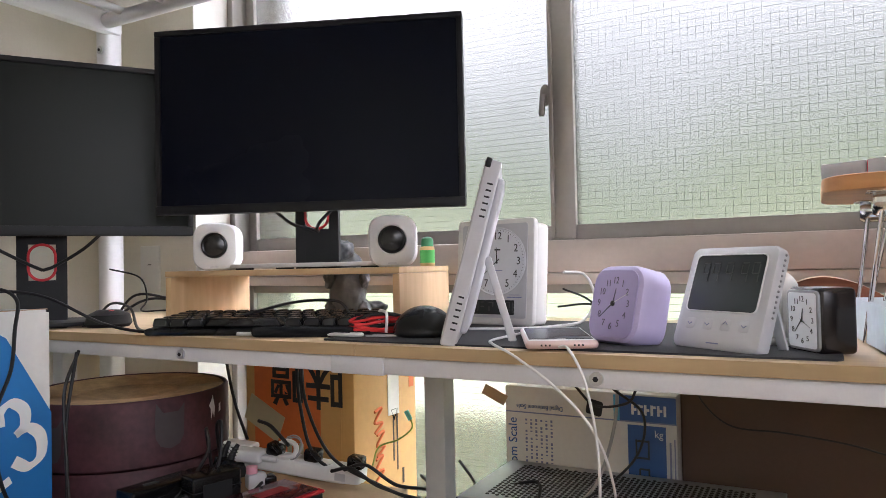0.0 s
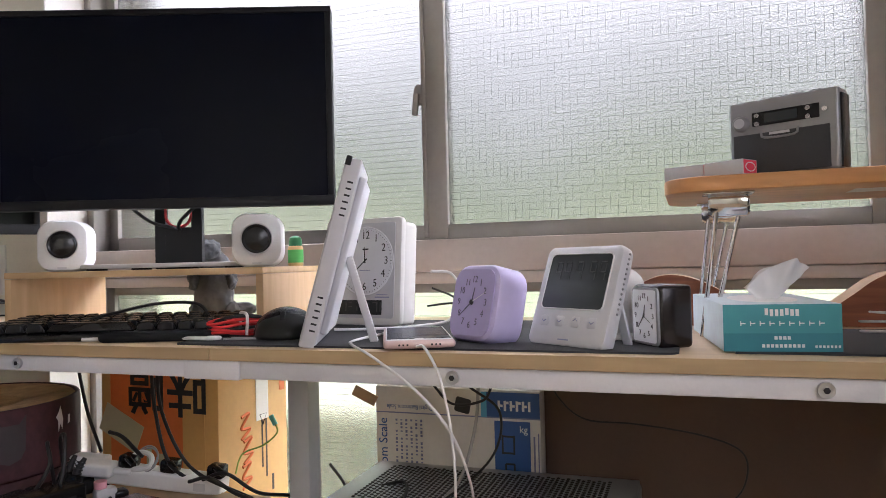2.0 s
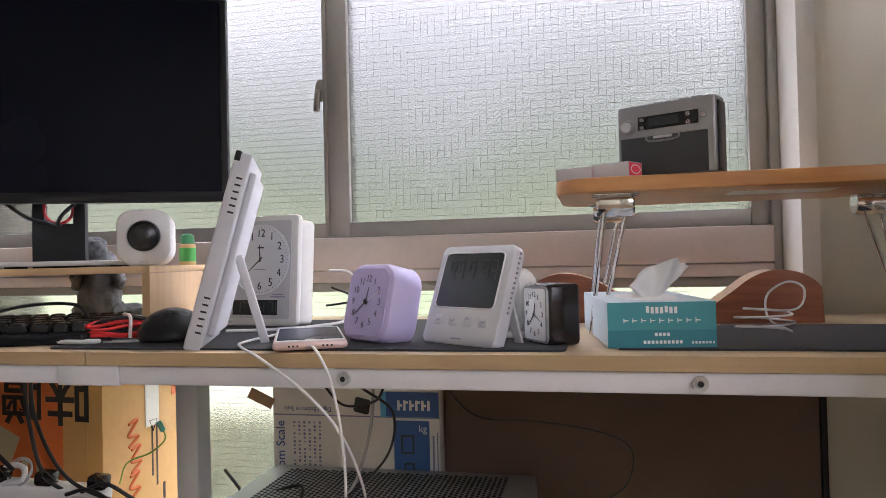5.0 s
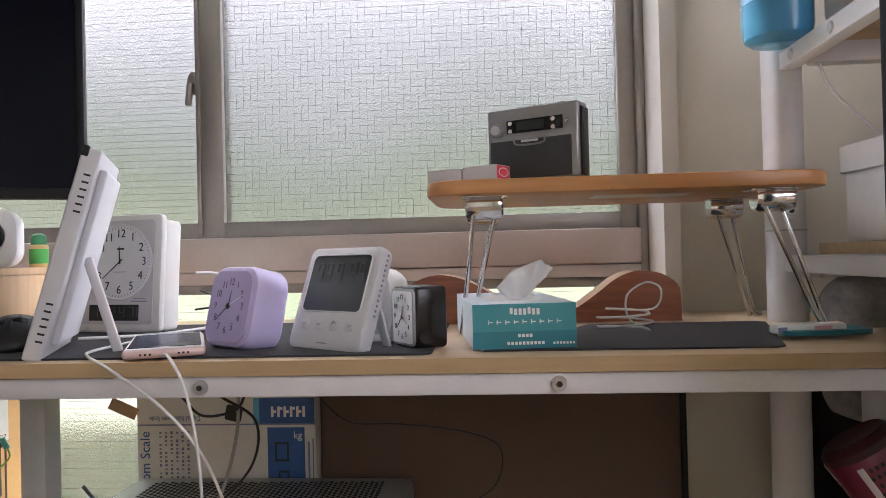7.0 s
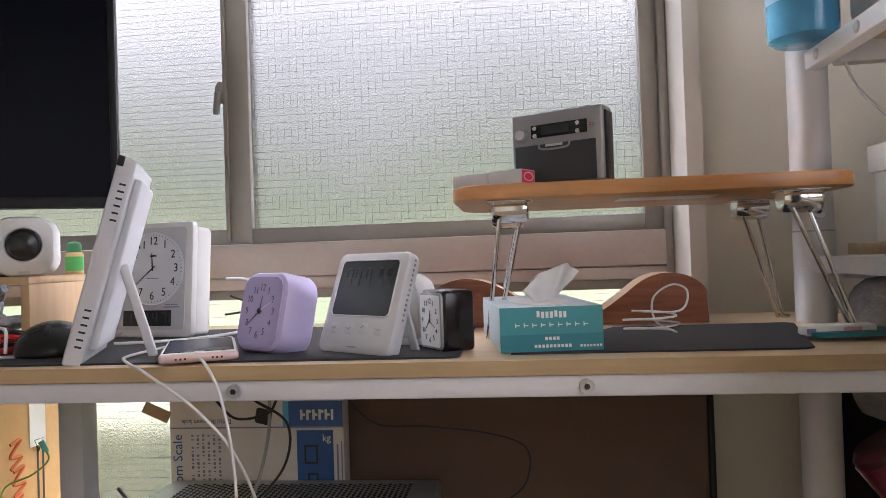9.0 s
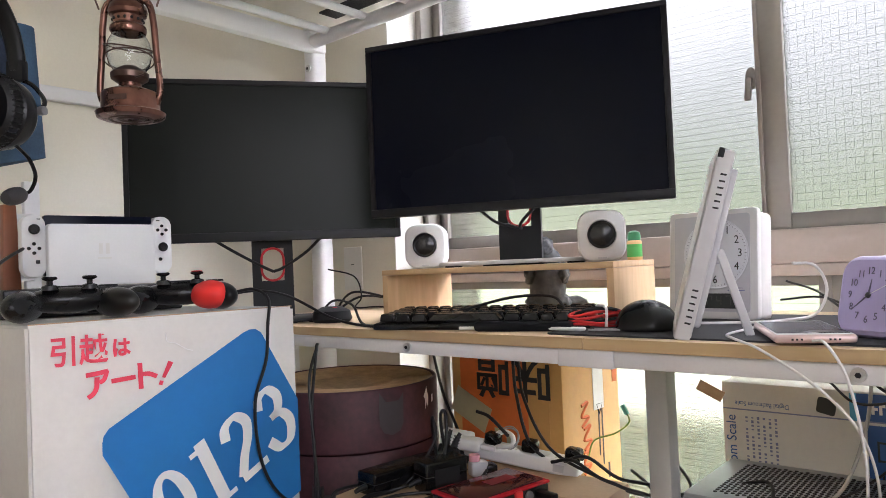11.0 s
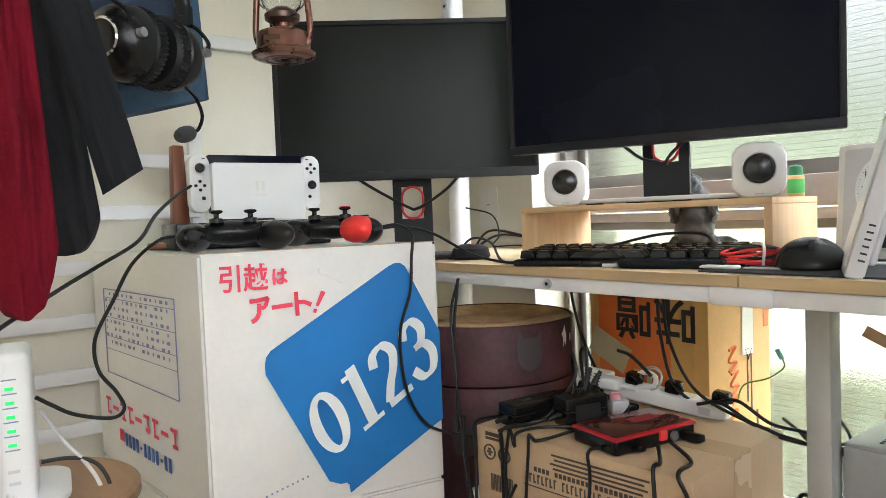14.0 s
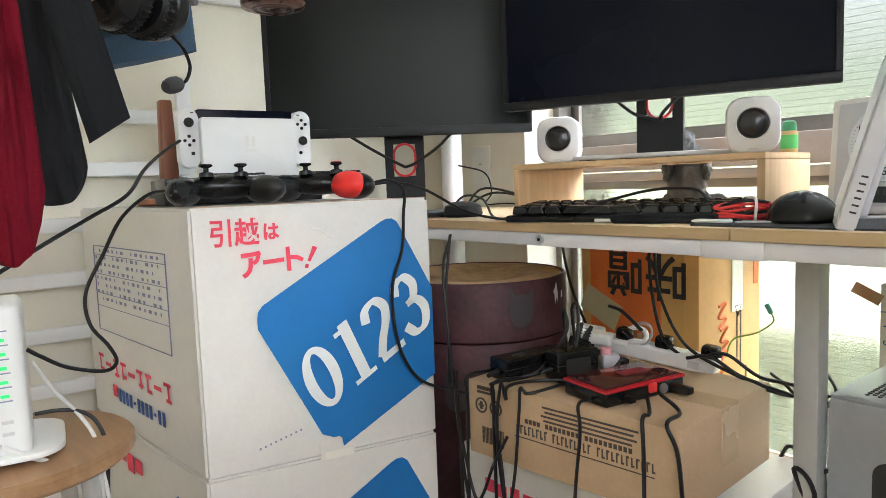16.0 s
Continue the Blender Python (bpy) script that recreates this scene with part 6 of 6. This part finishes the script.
def printed(c, z1, full):
    F = face(FL, FR, 0)
    off = -.002
    # blue slanting panel, clipped by the carton's edge
    bm = bmesh.new()
    W = (FR - FL).length
    k = z1 - .741
    out = [(.087, .572), (.089, .582), (.096, .591), (.293, .706), (.303, .710), (.313, .710), (.322, .704), (W - .001, .590), (W - .001, .441), (.212, .349), (.210, .364), (.196, .367), (.178, .375), (.087, .556)]
    if not full:
        out = [(.05, .10), (.096, .591), (.293, .706), (.303, .710), (.313, .710), (.322, .704), (W - .001, .590), (W - .001, .10)]
    vs = [bm.verts.new((x, off, max(z + k, .05))) for x, z in out]
    f = bm.faces.new(vs)
    part("blue_panel", bm, BLUEPRINT, c, "blue slanting printed panel", at=F, smooth=False)
    if full:
        digit_shapes(c, F @ pose(.183, off - .0012, .468, 0, -32, 0), .101)
        text_mesh("lettering", "引越", .0425, REDPRINT, c, F @ pose(.0615, off, .700, 90, 0, 0), .0003, squeeze=.86, bold=.0008)
        text_mesh("lettering", "は", .028, REDPRINT, c, F @ pose(.115, off, .700, 90, 0, 0), .0003, squeeze=.9, bold=.0010)
        for pts, w in (([(.069, .668), (.083, .669), (.097, .671)], .0065), ([(.096, .672), (.092, .660), (.086, .656)], .006), ([(.083, .664), (.082, .650), (.078, .642), (.071, .637)], .0065),
                       ([(.101, .656), (.133, .658)], .0065), ([(.139, .677), (.140, .640)], .0065), ([(.141, .661), (.152, .660), (.162, .655)], .0065)):
            ribbon("red_mark", pts, w, REDPRINT, c, F @ pose(0, off - .0002, 0))
        ribbon("red_mark", [(.182, .674), (.171, .652)], .008, REDPRINT, c, F @ pose(0, off - .0002, 0), .4)
        ribbon("red_mark", [(.1685, .648), (.1665, .642)], .0055, REDPRINT, c, F @ pose(0, off - .0002, 0))
        bars("small_print", [(.080 + .008 * i, .372 + .0022 * i, .003, .003) for i in range(9)], GREYPRINT, c, F @ pose(0, off, 0))
        part("paper_tear", bm_tube([(.176, off, .716), (.178, off, .704), (.190, off, .700), (.205, off, .690), (.214, off, .687)], .0008, 5), WHITEPRINT, c, at=F)
        part("flap_tab", bm_box(.034, .0006, .034, (.190, off - .0006, .350)), WHITECARTON, c, "white paper patch", at=F)
    # side face
    S = face(BL, FL, 0) @ Matrix.Translation((-(FL - BL).length, 0, 0))
    L_ = (FL - BL).length
    if full:
        bm = bmesh.new()
        x0, x1, za, zb = .070, .408, .672, .514
        bm_tube([(x0, off, za), (x1, off, za), (x1, off, zb), (x0, off, zb), (x0, off, za)], .0010, 6, bm, n=1)
        for z in (za - .016, za - .052, za - .088, za - .112):
            bm_box(x1 - x0, .0004, .0012, ((x0 + x1) / 2, off, z), bm=bm)
        tagged(part("form_print", bm, GREYPRINT, c, at=S, smooth=False), kind="stuff")
        rr = []
        for r_ in range(8):
            for k in range(14):
                if (r_ * 5 + k * 3) % 7:
                    rr.append((x0 + .012 + k * (x1 - x0 - .02) / 14, za - .008 - r_ * .0128, .012 - .004 * ((k + r_) % 3), .0055))
        bars("form_print", rr, GREYPRINT, c, S @ pose(0, off, 0))
        # heavy red strokes of the maker's line, a block of bars for each sign
        for i in range(9):
            x = .062 + i * .0395
            bars("red_print", [(x, .462, .027, .006), (x + .004 * (i % 3 - 1), .449, .006, .032), (x + .004, .436 + .003 * (i % 2), .020, .006)] if i % 3 != 1 else [(x, .449, .030, .007)], REDPRINT, c, S @ pose(0, off, -.00002 * i))
        bars("red_print", [(.128, .404, .022, .022)], REDPRINT, c, S @ pose(0, off, 0))
        bars("number_bar", [(.152 + .0185 * i, .400, .011 if i not in (4, 9) else .008, .024 if i not in (4, 9) else .005) for i in range(12)], NAVYPRINT, c, S @ pose(0, off, 0))
    else:
        bars("red_print", [(L_ * .12 + .040 * i, z1 - .055 - (.004 if i % 2 else 0), .032, .034 - .008 * (i % 3)) for i in range(5)], REDPRINT, c, S @ pose(0, off, 0))
        bm = bmesh.new()
        vs = [bm.verts.new((x, off, z)) for x, z in ((L_ * .55, z1 - .13), (L_ * .78, z1 - .055), (L_ * .90, z1 - .075), (L_ * .90, z1 - .25), (L_ * .55, z1 - .25))]
        bm.faces.new(vs)
        part("blue_panel", bm, BLUEPRINT, c, at=S, smooth=False)


c1 = quad_carton("moving_carton", [FL, FR, BR, BL], .3395, .741, "white moving carton with blue panel, on another carton")
printed(c1, .741, True)
part("torn_edge", bm_box(.375, .006, .0012, (.191, .006, .7418), .0), CARTON, c1, "frayed brown top edge", at=face(FL, FR, 0))
c2 = quad_carton("moving_carton", [FL, FR, BR, BL], .0, .3385, "white moving carton at the bottom of the stack")
printed(c2, .3385, False)
part("tape", bm_box(.048, .0005, .012, (.205, -.0028, .339)), PALETAPE, c1, "clear tape over the seam", at=face(FL, FR, 0))

# ---- on the cartons: console, dock, controllers ----
BZ = .742
c = thing("flat_console", pose(-1.262, .505, BZ, 0, 0, 80) @ Matrix.Diagonal((1, 1, 1.2, 1)), "flat black console lying on the carton", "games console")
part("lower_shell", bm_box(.27, .19, .018, (0, 0, .010), .003), BLACKMATT, c)
part("upper_shell", bm_box(.262, .185, .018, (0, .002, .029), .003), BLACKP, c)
DZK = BZ + .047
c = thing("console_dock", pose(-1.246, .527, DZK, 0, 0, 84), "white game console standing in its white dock", "games console")
part("dock", bm_slab(rr_points(.172, .104, .006, 4), -.024, .026, .003), WHITEP, c, at=pose(0, 0, .052))
part("tablet", bm_slab(rr_points(.174, .102, .003, 3), -.006, .008, .001), SCREEN, c, "black glossy tablet", at=pose(0, 0, .068))
bars("emblem", [(-.006, 0, .006, .018), (.005, 0, .006, .018), (0, -.016, .022, .003)], OFFWHITE, c, pose(0, -.0243, .062))
for sx in (-1, 1):
    out = [(x * 1.0, z) for x, z in rr_points(.0355, .103, .0165, 8)]
    j = part("controller_grip", bm_slab(out, -.011, .015, .004), WHITEP, c, "white side controller", at=pose(sx * .1035, 0, .068))
    part("stick", bm_lathe([(0, .007), (.007, .007), (.0085, .005), (.0085, .003), (.005, .002), (.005, 0)], 20), BLACKP, j, at=pose(0, -.011, .027 if sx < 0 else -.004, 90, 0, 0))
    zc = -.004 if sx < 0 else .027
    for dx, dz in ((0, .0075), (0, -.0075), (.0075, 0), (-.0075, 0)):
        part("button", bm_lathe([(0, .002), (.0026, .002), (.003, 0)], 14), BLACKP, j, at=pose(dx, -.011, zc + dz, 90, 0, 0))
    if sx < 0:
        part("button", bm_box(.006, .002, .006, (.005, -.0115, -.026), .0005), BLACKP, j)
        part("minus_mark", bm_box(.005, .0012, .0015, (.007, -.0114, .044)), BLACKP, j)
    else:
        part("button", bm_lathe([(0, .002), (.003, .002), (.0034, 0)], 14), BLACKP, j, at=pose(-.004, -.011, -.026, 90, 0, 0))
        part("plus_mark", bm_box(.006, .0012, .0015, (-.007, -.0114, .044)), BLACKP, j)


def gamepad(at, label, red):
    g = thing("game_controller", at, label, "game controller", "controllers on the carton")
    bm = bmesh.new()
    for cpos, s_, rz in (((0, .0, .028), (.062, .030, .019), 0), ((-.058, -.020, .022), (.022, .052, .022), -20), ((.058, -.020, .022), (.022, .052, .022), 20), ((0, .022, .030), (.055, .014, .012), 0)):
        bmesh.ops.create_uvsphere(bm, u_segments=24, v_segments=14, radius=1, matrix=Matrix.Translation(cpos) @ Matrix.Rotation(radians(rz), 4, "Z") @ Matrix.Diagonal((*s_, 1)))
    part("shell", bm, BLACKP, g)
    for x in (-.025, .025):
        st = part("stick", bm_lathe([(.011, 0), (.010, .006), (.004, .008), (.004, .013), (.009, .015), (.010, .017), (.008, .019), (0, .018)], 20), BLACKP, g, at=pose(x, -.016, .043))
    if red:
        bm = bmesh.new()
        bmesh.ops.create_uvsphere(bm, u_segments=24, v_segments=16, radius=1, matrix=Matrix.Translation((.044, -.026, .0245)) @ Matrix.Rotation(radians(16), 4, "Z") @ Matrix.Diagonal((.029, .048, .0225, 1)))
        part("grip_cover", bm, BRIGHTRED, g, "bright red rubber grip")
        part("red_cap", bm_lathe([(0, .002), (.008, .001), (.009, 0)], 18), RED, g, at=pose(.025, -.016, .062))
    part("touch_pad", bm_box(.05, .022, .003, (0, .010, .047), .001), BLACKMATT, g)
    for sx in (-1, 1):
        part("shoulder_button", bm_box(.030, .010, .016, (sx * .050, .034, .030), .004, 3), BLACKMATT, g)
    for i, (dx, dy) in enumerate(((0, .009), (0, -.009), (.009, 0), (-.009, 0))):
        part("button", bm_lathe([(0, .003), (.004, .003), (.005, 0)], 14), BLACKMATT, g, at=pose(.052 + dx, .008 + dy, .045))
    return g


gamepad(pose(-1.066, .405, BZ + .001, 0, 0, 74), "black game controller lying on the carton's edge", False)
gamepad(pose(-1.056, .570, BZ + .001, 0, 0, 60), "black game controller with a bright red grip", True)
cable("controller_cable", [(-1.01, .635, .768), (-.985, .658, .772), (-.955, .664, .755), (-.946, .655, .715), (-.944, .648, .66), (-.950, .630, .60), (-.950, .632, .53), (-.944, .645, .475), (-.938, .675, .435), (-.915, .72, .415), (-.88, .74, .41)], .0026, CABLE, "black controller lead hanging down the carton")
cable("controller_cable", [(-1.03, .64, .765), (-1.02, .69, .768), (-1.0, .74, .755), (-.95, .79, .715), (-.89, .815, .700), (-.84, .83, .700)], .0024, CABLE, "black lead running to the desk")
cable("flat_cable", [(-1.146, 0.351, 0.768), (-1.126, 0.312, 0.763), (-1.096, 0.264, 0.732), (-1.078, 0.231, 0.683), (-1.085, 0.206, 0.630), (-1.079, 0.207, 0.587), (-1.056, 0.223, 0.558), (-1.037, 0.227, 0.538), (-1.026, 0.208, 0.531), (-1.024, 0.165, 0.545), (-1.023, 0.137, 0.564), (-1.019, 0.121, 0.577)], .0026, CABLE, "flat black lead draped down the carton", 8)
cable("black_lead", [(-1.251, 0.410, 0.854), (-1.217, 0.369, 0.833), (-1.163, 0.320, 0.802), (-1.093, 0.273, 0.764), (-1.048, 0.212, 0.736), (-1.001, 0.155, 0.712), (-0.961, 0.105, 0.689), (-0.920, 0.057, 0.666)], .0028, CABLE, "black lead stretched from the console")

c = thing("wooden_stand", pose(-1.338, .415, BZ), "dark wooden upright of a headphone stand", "headphone stand")
bm = bm_box(.026, .026, .190, (0, 0, .095), .004, 2)
for v in bm.verts:
    k = 1.25 - .4 * v.co.z / .178
    v.co.x *= k
    v.co.y *= k
part("upright", bm, STICKWOOD, c)
part("base", bm_lathe([(0, 0), (.055, 0), (.06, .004), (.058, .012), (.02, .016), (0, .016)], 32), STICKWOOD, c)

# ---- lantern hung from the bed ----
c = thing("lantern", pose(-.968, .456, 1.020, 0, 0, 40) @ Matrix.Diagonal((.82, .82, .92, 1)), "antique copper oil lantern hanging from the bed", "lantern")
part("tank", bm_lathe([(0, .002), (.045, .0), (.054, .003), (.056, .010), (.050, .012), (.047, .016), (.047, .036), (.044, .041), (.030, .046), (.018, .05), (.018, .062), (0, .062)], 40), COPPER, c, "aged copper fuel tank")
part("base_ring", bm_lathe([(.030, .001), (.034, -.001), (.038, .001)], 32), DARKCOPPER, c)
part("base_ring", bm_lathe([(.012, .001), (.018, -.001), (.023, .001)], 32), DARKCOPPER, c)
part("burner", bm_lathe([(.019, .055), (.030, .062), (.031, .070), (.025, .075), (.012, .082), (0, .083)], 32), DARKCOPPER, c)
part("globe", bm_lathe([(.024, .072), (.033, .085), (.037, .100), (.034, .118), (.027, .130), (.025, .134), (.0238, .134), (.0325, .118), (.0355, .100), (.0315, .085), (.0225, .072)], 36), CLEAR, c, "clear glass globe")
part("chimney", bm_lathe([(.028, .132), (.030, .137), (.029, .142), (.024, .146), (.024, .158), (.030, .160), (.032, .166), (.028, .176), (.016, .186), (.015, .196), (0, .197)], 36), COPPER, c)
bm = bmesh.new()
for i in range(14):
    a = 2 * math.pi * i / 14
    bmesh.ops.create_uvsphere(bm, u_segments=8, v_segments=6, radius=.0026, matrix=Matrix.Translation((.0242 * math.cos(a), .0242 * math.sin(a), .152)))
tagged(part("vent_holes", bm, HOLE, c), kind="stuff")
for sx in (-1, 1):
    part("side_tube", bm_tube([(sx * .044, 0, .022), (sx * .051, 0, .040), (sx * .051, 0, .060), (sx * .047, 0, .10), (sx * .044, 0, .145), (sx * .037, 0, .176), (sx * .016, 0, .188)], .0056, 12), COPPER, c)
for z, t_ in ((.092, 20), (.110, -15)):
    part("guard_wire", bm_tube([Vector((.040 * math.cos(a), .040 * math.sin(a), z + .008 * math.cos(a + t_))) for a in [2 * math.pi * i / 14 for i in range(15)]], .0012, 6, n=2), DARKCOPPER, c)
part("wick_knob", bm_tube([(.018, -.02, .060), (.045, -.045, .058)], .0015, 6), DARKCOPPER, c)
part("bail", bm_tube([(-.050, 0, .172), (-.056, 0, .20), (-.035, 0, .255), (0, 0, .272), (.035, 0, .255), (.056, 0, .20), (.050, 0, .172)], .0016, 6), DARKCOPPER, c)
bars("maker_mark", [(0, .026, .03, .008)], DARKCOPPER, c, pose(0, -.0472, 0))
tagged(part("hook", bm_tube([(-.968, .456, 1.262), (-.968, .456, 1.365), (-.968, .470, 1.380), (-.968, .485, 1.370)], .0025, 8), WHITESTEEL), "white wire hook on the bed frame", "hook")

# ---- hanging bags and headset ----
def hung_cloth(name, pts_top, pts_bot, thick, m, label, cat, folds, amp, nz=60, nx=36):
    """Cloth hanging from the line pts_top to the line pts_bot, with upright folds, closed round the back."""
    A, B, C_, D = [Vector(p) for p in (*pts_top, *pts_bot)]
    n = (B - A).cross(Vector((0, 0, 1))).normalized()
    bm = bmesh.new()
    layers = []
    for s in (0, 1):
        g = []
        for k in range(nz + 1):
            v = k / nz
            row = []
            for i in range(nx + 1):
                u = i / nx
                p = A.lerp(B, u).lerp(C_.lerp(D, u), v * (1 - .07 * abs(2 * u - 1) ** 2.5) if folds > 1.05 else v)
                w = math.sin(math.pi * u) ** .5
                f = amp * (math.sin(folds * u * 6.28 + 2 * noise.noise((u * 2, v * 2, 3))) + .8 * noise.noise((u * 6, v * 4, folds)) + .45 * noise.noise((u * 11 + v * 5, v * 13, folds + 4)))
                f = f * (.4 + .6 * v) + amp * .7 * v ** 3 * noise.noise((u * 7, v * 22, folds + 9))
                p = p + n * ((thick * w + f * w) * (1 if s == 0 else -1))
                row.append(bm.verts.new(p))
            g.append(row)
        layers.append(g)
    for s, g in enumerate(layers):
        for k in range(nz):
            for i in range(nx):
                q = (g[k][i], g[k][i + 1], g[k + 1][i + 1], g[k + 1][i])
                bm.faces.new(q if s == 0 else q[::-1])
    f, b = layers
    for i in range(nx):
        bm.faces.new((f[nz][i], f[nz][i + 1], b[nz][i + 1], b[nz][i]))
        bm.faces.new((b[0][i], b[0][i + 1], f[0][i + 1], f[0][i]))
    bmesh.ops.remove_doubles(bm, verts=bm.verts, dist=.0004)
    bmesh.ops.recalc_face_normals(bm, faces=bm.faces)
    return part(name, bm, m, None if cat else holder, label) if not cat else tagged(part(name, bm, m), label, cat)


hung_cloth("blue_bag", ((-1.135, .215, 1.158), (-1.12, .388, 1.172)), ((-1.145, .205, .932), (-1.118, .398, .981)), .03, DENIM, "faded blue canvas bag hanging behind the headset", "bag", 1, .004)
hung_cloth("dark_pouch", ((-1.09, .21, 1.16), (-1.075, .345, 1.17)), ((-1.09, .20, .985), (-1.075, .34, 1.01)), .012, NAVY, "navy canvas flap on the hanging bag", "bag", 1, .003)
holder = thing("hanging_jacket", pose(0, 0, 0), "charcoal grey garment hanging from the bed", "garment")
hung_cloth("cloth", ((-.885, .060, 1.35), (-.868, .105, 1.35)), ((-.874, .108, .752), (-.865, .178, .760)), .022, CHARCOAL, "", "", 1.3, .010)
hung_cloth("strap", ((-.845, .045, 1.35), (-.838, .088, 1.35)), ((-.814, .165, .818), (-.808, .205, .845)), .004, FABRICBLACK, "broad dark strap", "", 1, .002)
holder = thing("hanging_jacket", pose(0, 0, 0), "crimson garment with a black strap hanging from the bed", "garment")
hung_cloth("cloth", ((-.715, .035, 1.35), (-.72, .075, 1.35)), ((-.722, .055, .690), (-.717, .106, .735)), .020, CRIMSON, "", "", 1.1, .008)
hung_cloth("strap", ((-.685, .035, 1.35), (-.685, .065, 1.35)), ((-.69, .040, .965), (-.69, .064, .985)), .004, FABRICBLACK, "black webbing strap", "", 1, .003)

c = thing("headset", pose(-.974, .264, 1.056, 0, 0, 122) @ Matrix.Scale(.96, 4), "black gaming headset with microphone hanging on a hook", "headset")
arc = [Vector((.080 * math.cos(a), 0, .02 + .105 * math.sin(a))) for a in [math.pi * i / 14 for i in range(15)]]
part("headband", bm_tube(arc, .013, 14, n=3, flat=.62), LEATHER, c)
for sx in (-1, 1):
    part("yoke_sleeve", bm_box(.014, .026, .03, (sx * .080, 0, .02), .004), BLACKMATT, c)
    y = part("yoke", bm_tube([(sx * .080, 0, .01), (sx * .082, -.02, .0), (sx * .072, -.046, -.025), (sx * .062, -.05, -.04)], .003, 8), BLACKP, c)
    part("yoke", bm_tube([(sx * .080, 0, .01), (sx * .082, .02, .0), (sx * .072, .046, -.025), (sx * .062, .05, -.04)], .003, 8), BLACKP, c)
    part("pivot", bm_lathe([(0, -.004), (.006, -.004), (.006, .004), (0, .004)], 14), SILVER, c, at=pose(sx * .062, -.05, -.042, 90, 0, 0))
    cup = part("ear_cup", bm_lathe([(0, .046), (.022, .046), (.026, .043), (.040, .036), (.047, .026), (.050, .012), (.050, .004), (.046, 0)], 36), BLACKP, c, at=pose(sx * .031, 0, -.045, 0, sx * 90, 0))
    part("cup_ring", bm_lathe([(.0225, .0465), (.0245, .0475), (.026, .0455)], 36), CHROME, cup, "polished ring")
    part("ear_pad", bm_lathe([(.044, .003), (.050, -.002), (.050, -.016), (.044, -.022), (.028, -.022), (.024, -.014), (.024, 0)], 36), LEATHER, cup, "pleated leatherette ear pad")
    bm = bmesh.new()
    for i in range(44):
        a = 2 * math.pi * i / 44
        bm_tube([(.0497 * math.cos(a), .0497 * math.sin(a), -.001), (.0512 * math.cos(a), .0512 * math.sin(a), -.009), (.0487 * math.cos(a), .0487 * math.sin(a), -.018)], .0012, 5, bm, n=2)
    tagged(part("pad_pleats", bm, LEATHER, cup), kind="stuff")
part("microphone_boom", bm_tube([(.050, -.02, -.088), (.072, -.02, -.102), (.084, -.02, -.124), (.074, -.02, -.145), (.058, -.02, -.152)], .0025, 8), BLACKP, c)
part("microphone", bm_tube([(.060, -.02, -.151), (.046, -.02, -.155), (.030, -.02, -.160)], lambda u: .0115 * (1 - (abs(u - .5) * 1.5) ** 3 * .8), 14), SPEAKERGRILLE, c, "foam microphone cover")
tagged(part("hook", bm_tube([(-.980, .247, 1.36), (-.980, .247, 1.21), (-.980, .247, 1.155), (-.967, .247, 1.150), (-.961, .247, 1.18)], .004, 8), WHITESTEEL), "white plastic hook holding the headset", "hook")

# ---- stool with the router ----
c = thing("stool", pose(-1.05, .09, 0), "round wooden stool holding a router", "stool")
part("seat", bm_lathe([(0, .428), (.145, .428), (.152, .434), (.152, .446), (.146, .451), (0, .451)], 40), STOOLWOOD, c)
for a in (45, 135, 225, 315):
    part("leg", bm_tube([(.11 * math.cos(radians(a)), .11 * math.sin(radians(a)), .43), (.14 * math.cos(radians(a)), .14 * math.sin(radians(a)), 0)], .011, 12), GREYSTEEL, c)
c = thing("router", pose(-1.003, .096, .452, 0, 0, 80), "white upright router with green lights on the stool", "router")
part("body", bm_box(.040, .10, .185, (0, .01, .1), .010, 4), WHITEP, c)
part("foot", bm_slab(rr_points(.11, .15, .04, 6), 0, .008, .002), WHITEP, c, at=pose(0, .02, .008, 90, 0, 0))
for i in range(5):
    part("light", bm_box(.009, .001, .004, (-.002, -.0405, .085 + i * .0165), .0), LED, c, "lit green indicator")
bars("small_print", [(-.002, .079 + i * .0165, .015, .0015) for i in range(6)], GREYPRINT, c, pose(0, -.0403, 0))
for i in range(2):
    part("button", bm_box(.012, .001, .004, (-.002, -.0403, .040 + i * .014), .0), GREYW, c)
cable("network_cable", [(-1.032, 0.126, 0.559), (-1.034, 0.148, 0.517), (-1.022, 0.173, 0.480), (-1.008, 0.186, 0.450), (-0.999, 0.190, 0.409), (-0.990, 0.194, 0.357), (-0.982, 0.192, 0.283)], .0026, WCABLE, "white network cable from the router")
cable("network_cable", [(-0.958, 0.077, 0.481), (-0.960, 0.104, 0.462), (-0.967, 0.139, 0.438), (-0.977, 0.171, 0.420), (-0.980, 0.182, 0.406), (-0.986, 0.184, 0.362), (-0.981, 0.179, 0.289)], .0034, WCABLE, "white flat network cable over the stool")
cable("black_lead", [(-1.031, 0.124, 0.491), (-1.030, 0.149, 0.490), (-1.023, 0.173, 0.485), (-1.013, 0.190, 0.470), (-1.003, 0.198, 0.436), (-0.998, 0.194, 0.369), (-0.992, 0.188, 0.281)], .0026, CABLE, "black lead beside the router")

# hangers for the garments
for x, y in ((-.872, .12), (-.718, .055)):
    tagged(part("hanger_hook", bm_tube([(x, y, 1.335), (x, y + .005, 1.372), (x, PY0, 1.378), (x, PY0 + .02, 1.365)], .004, 8), WHITESTEEL), "white hook over the bed rail", "hook")
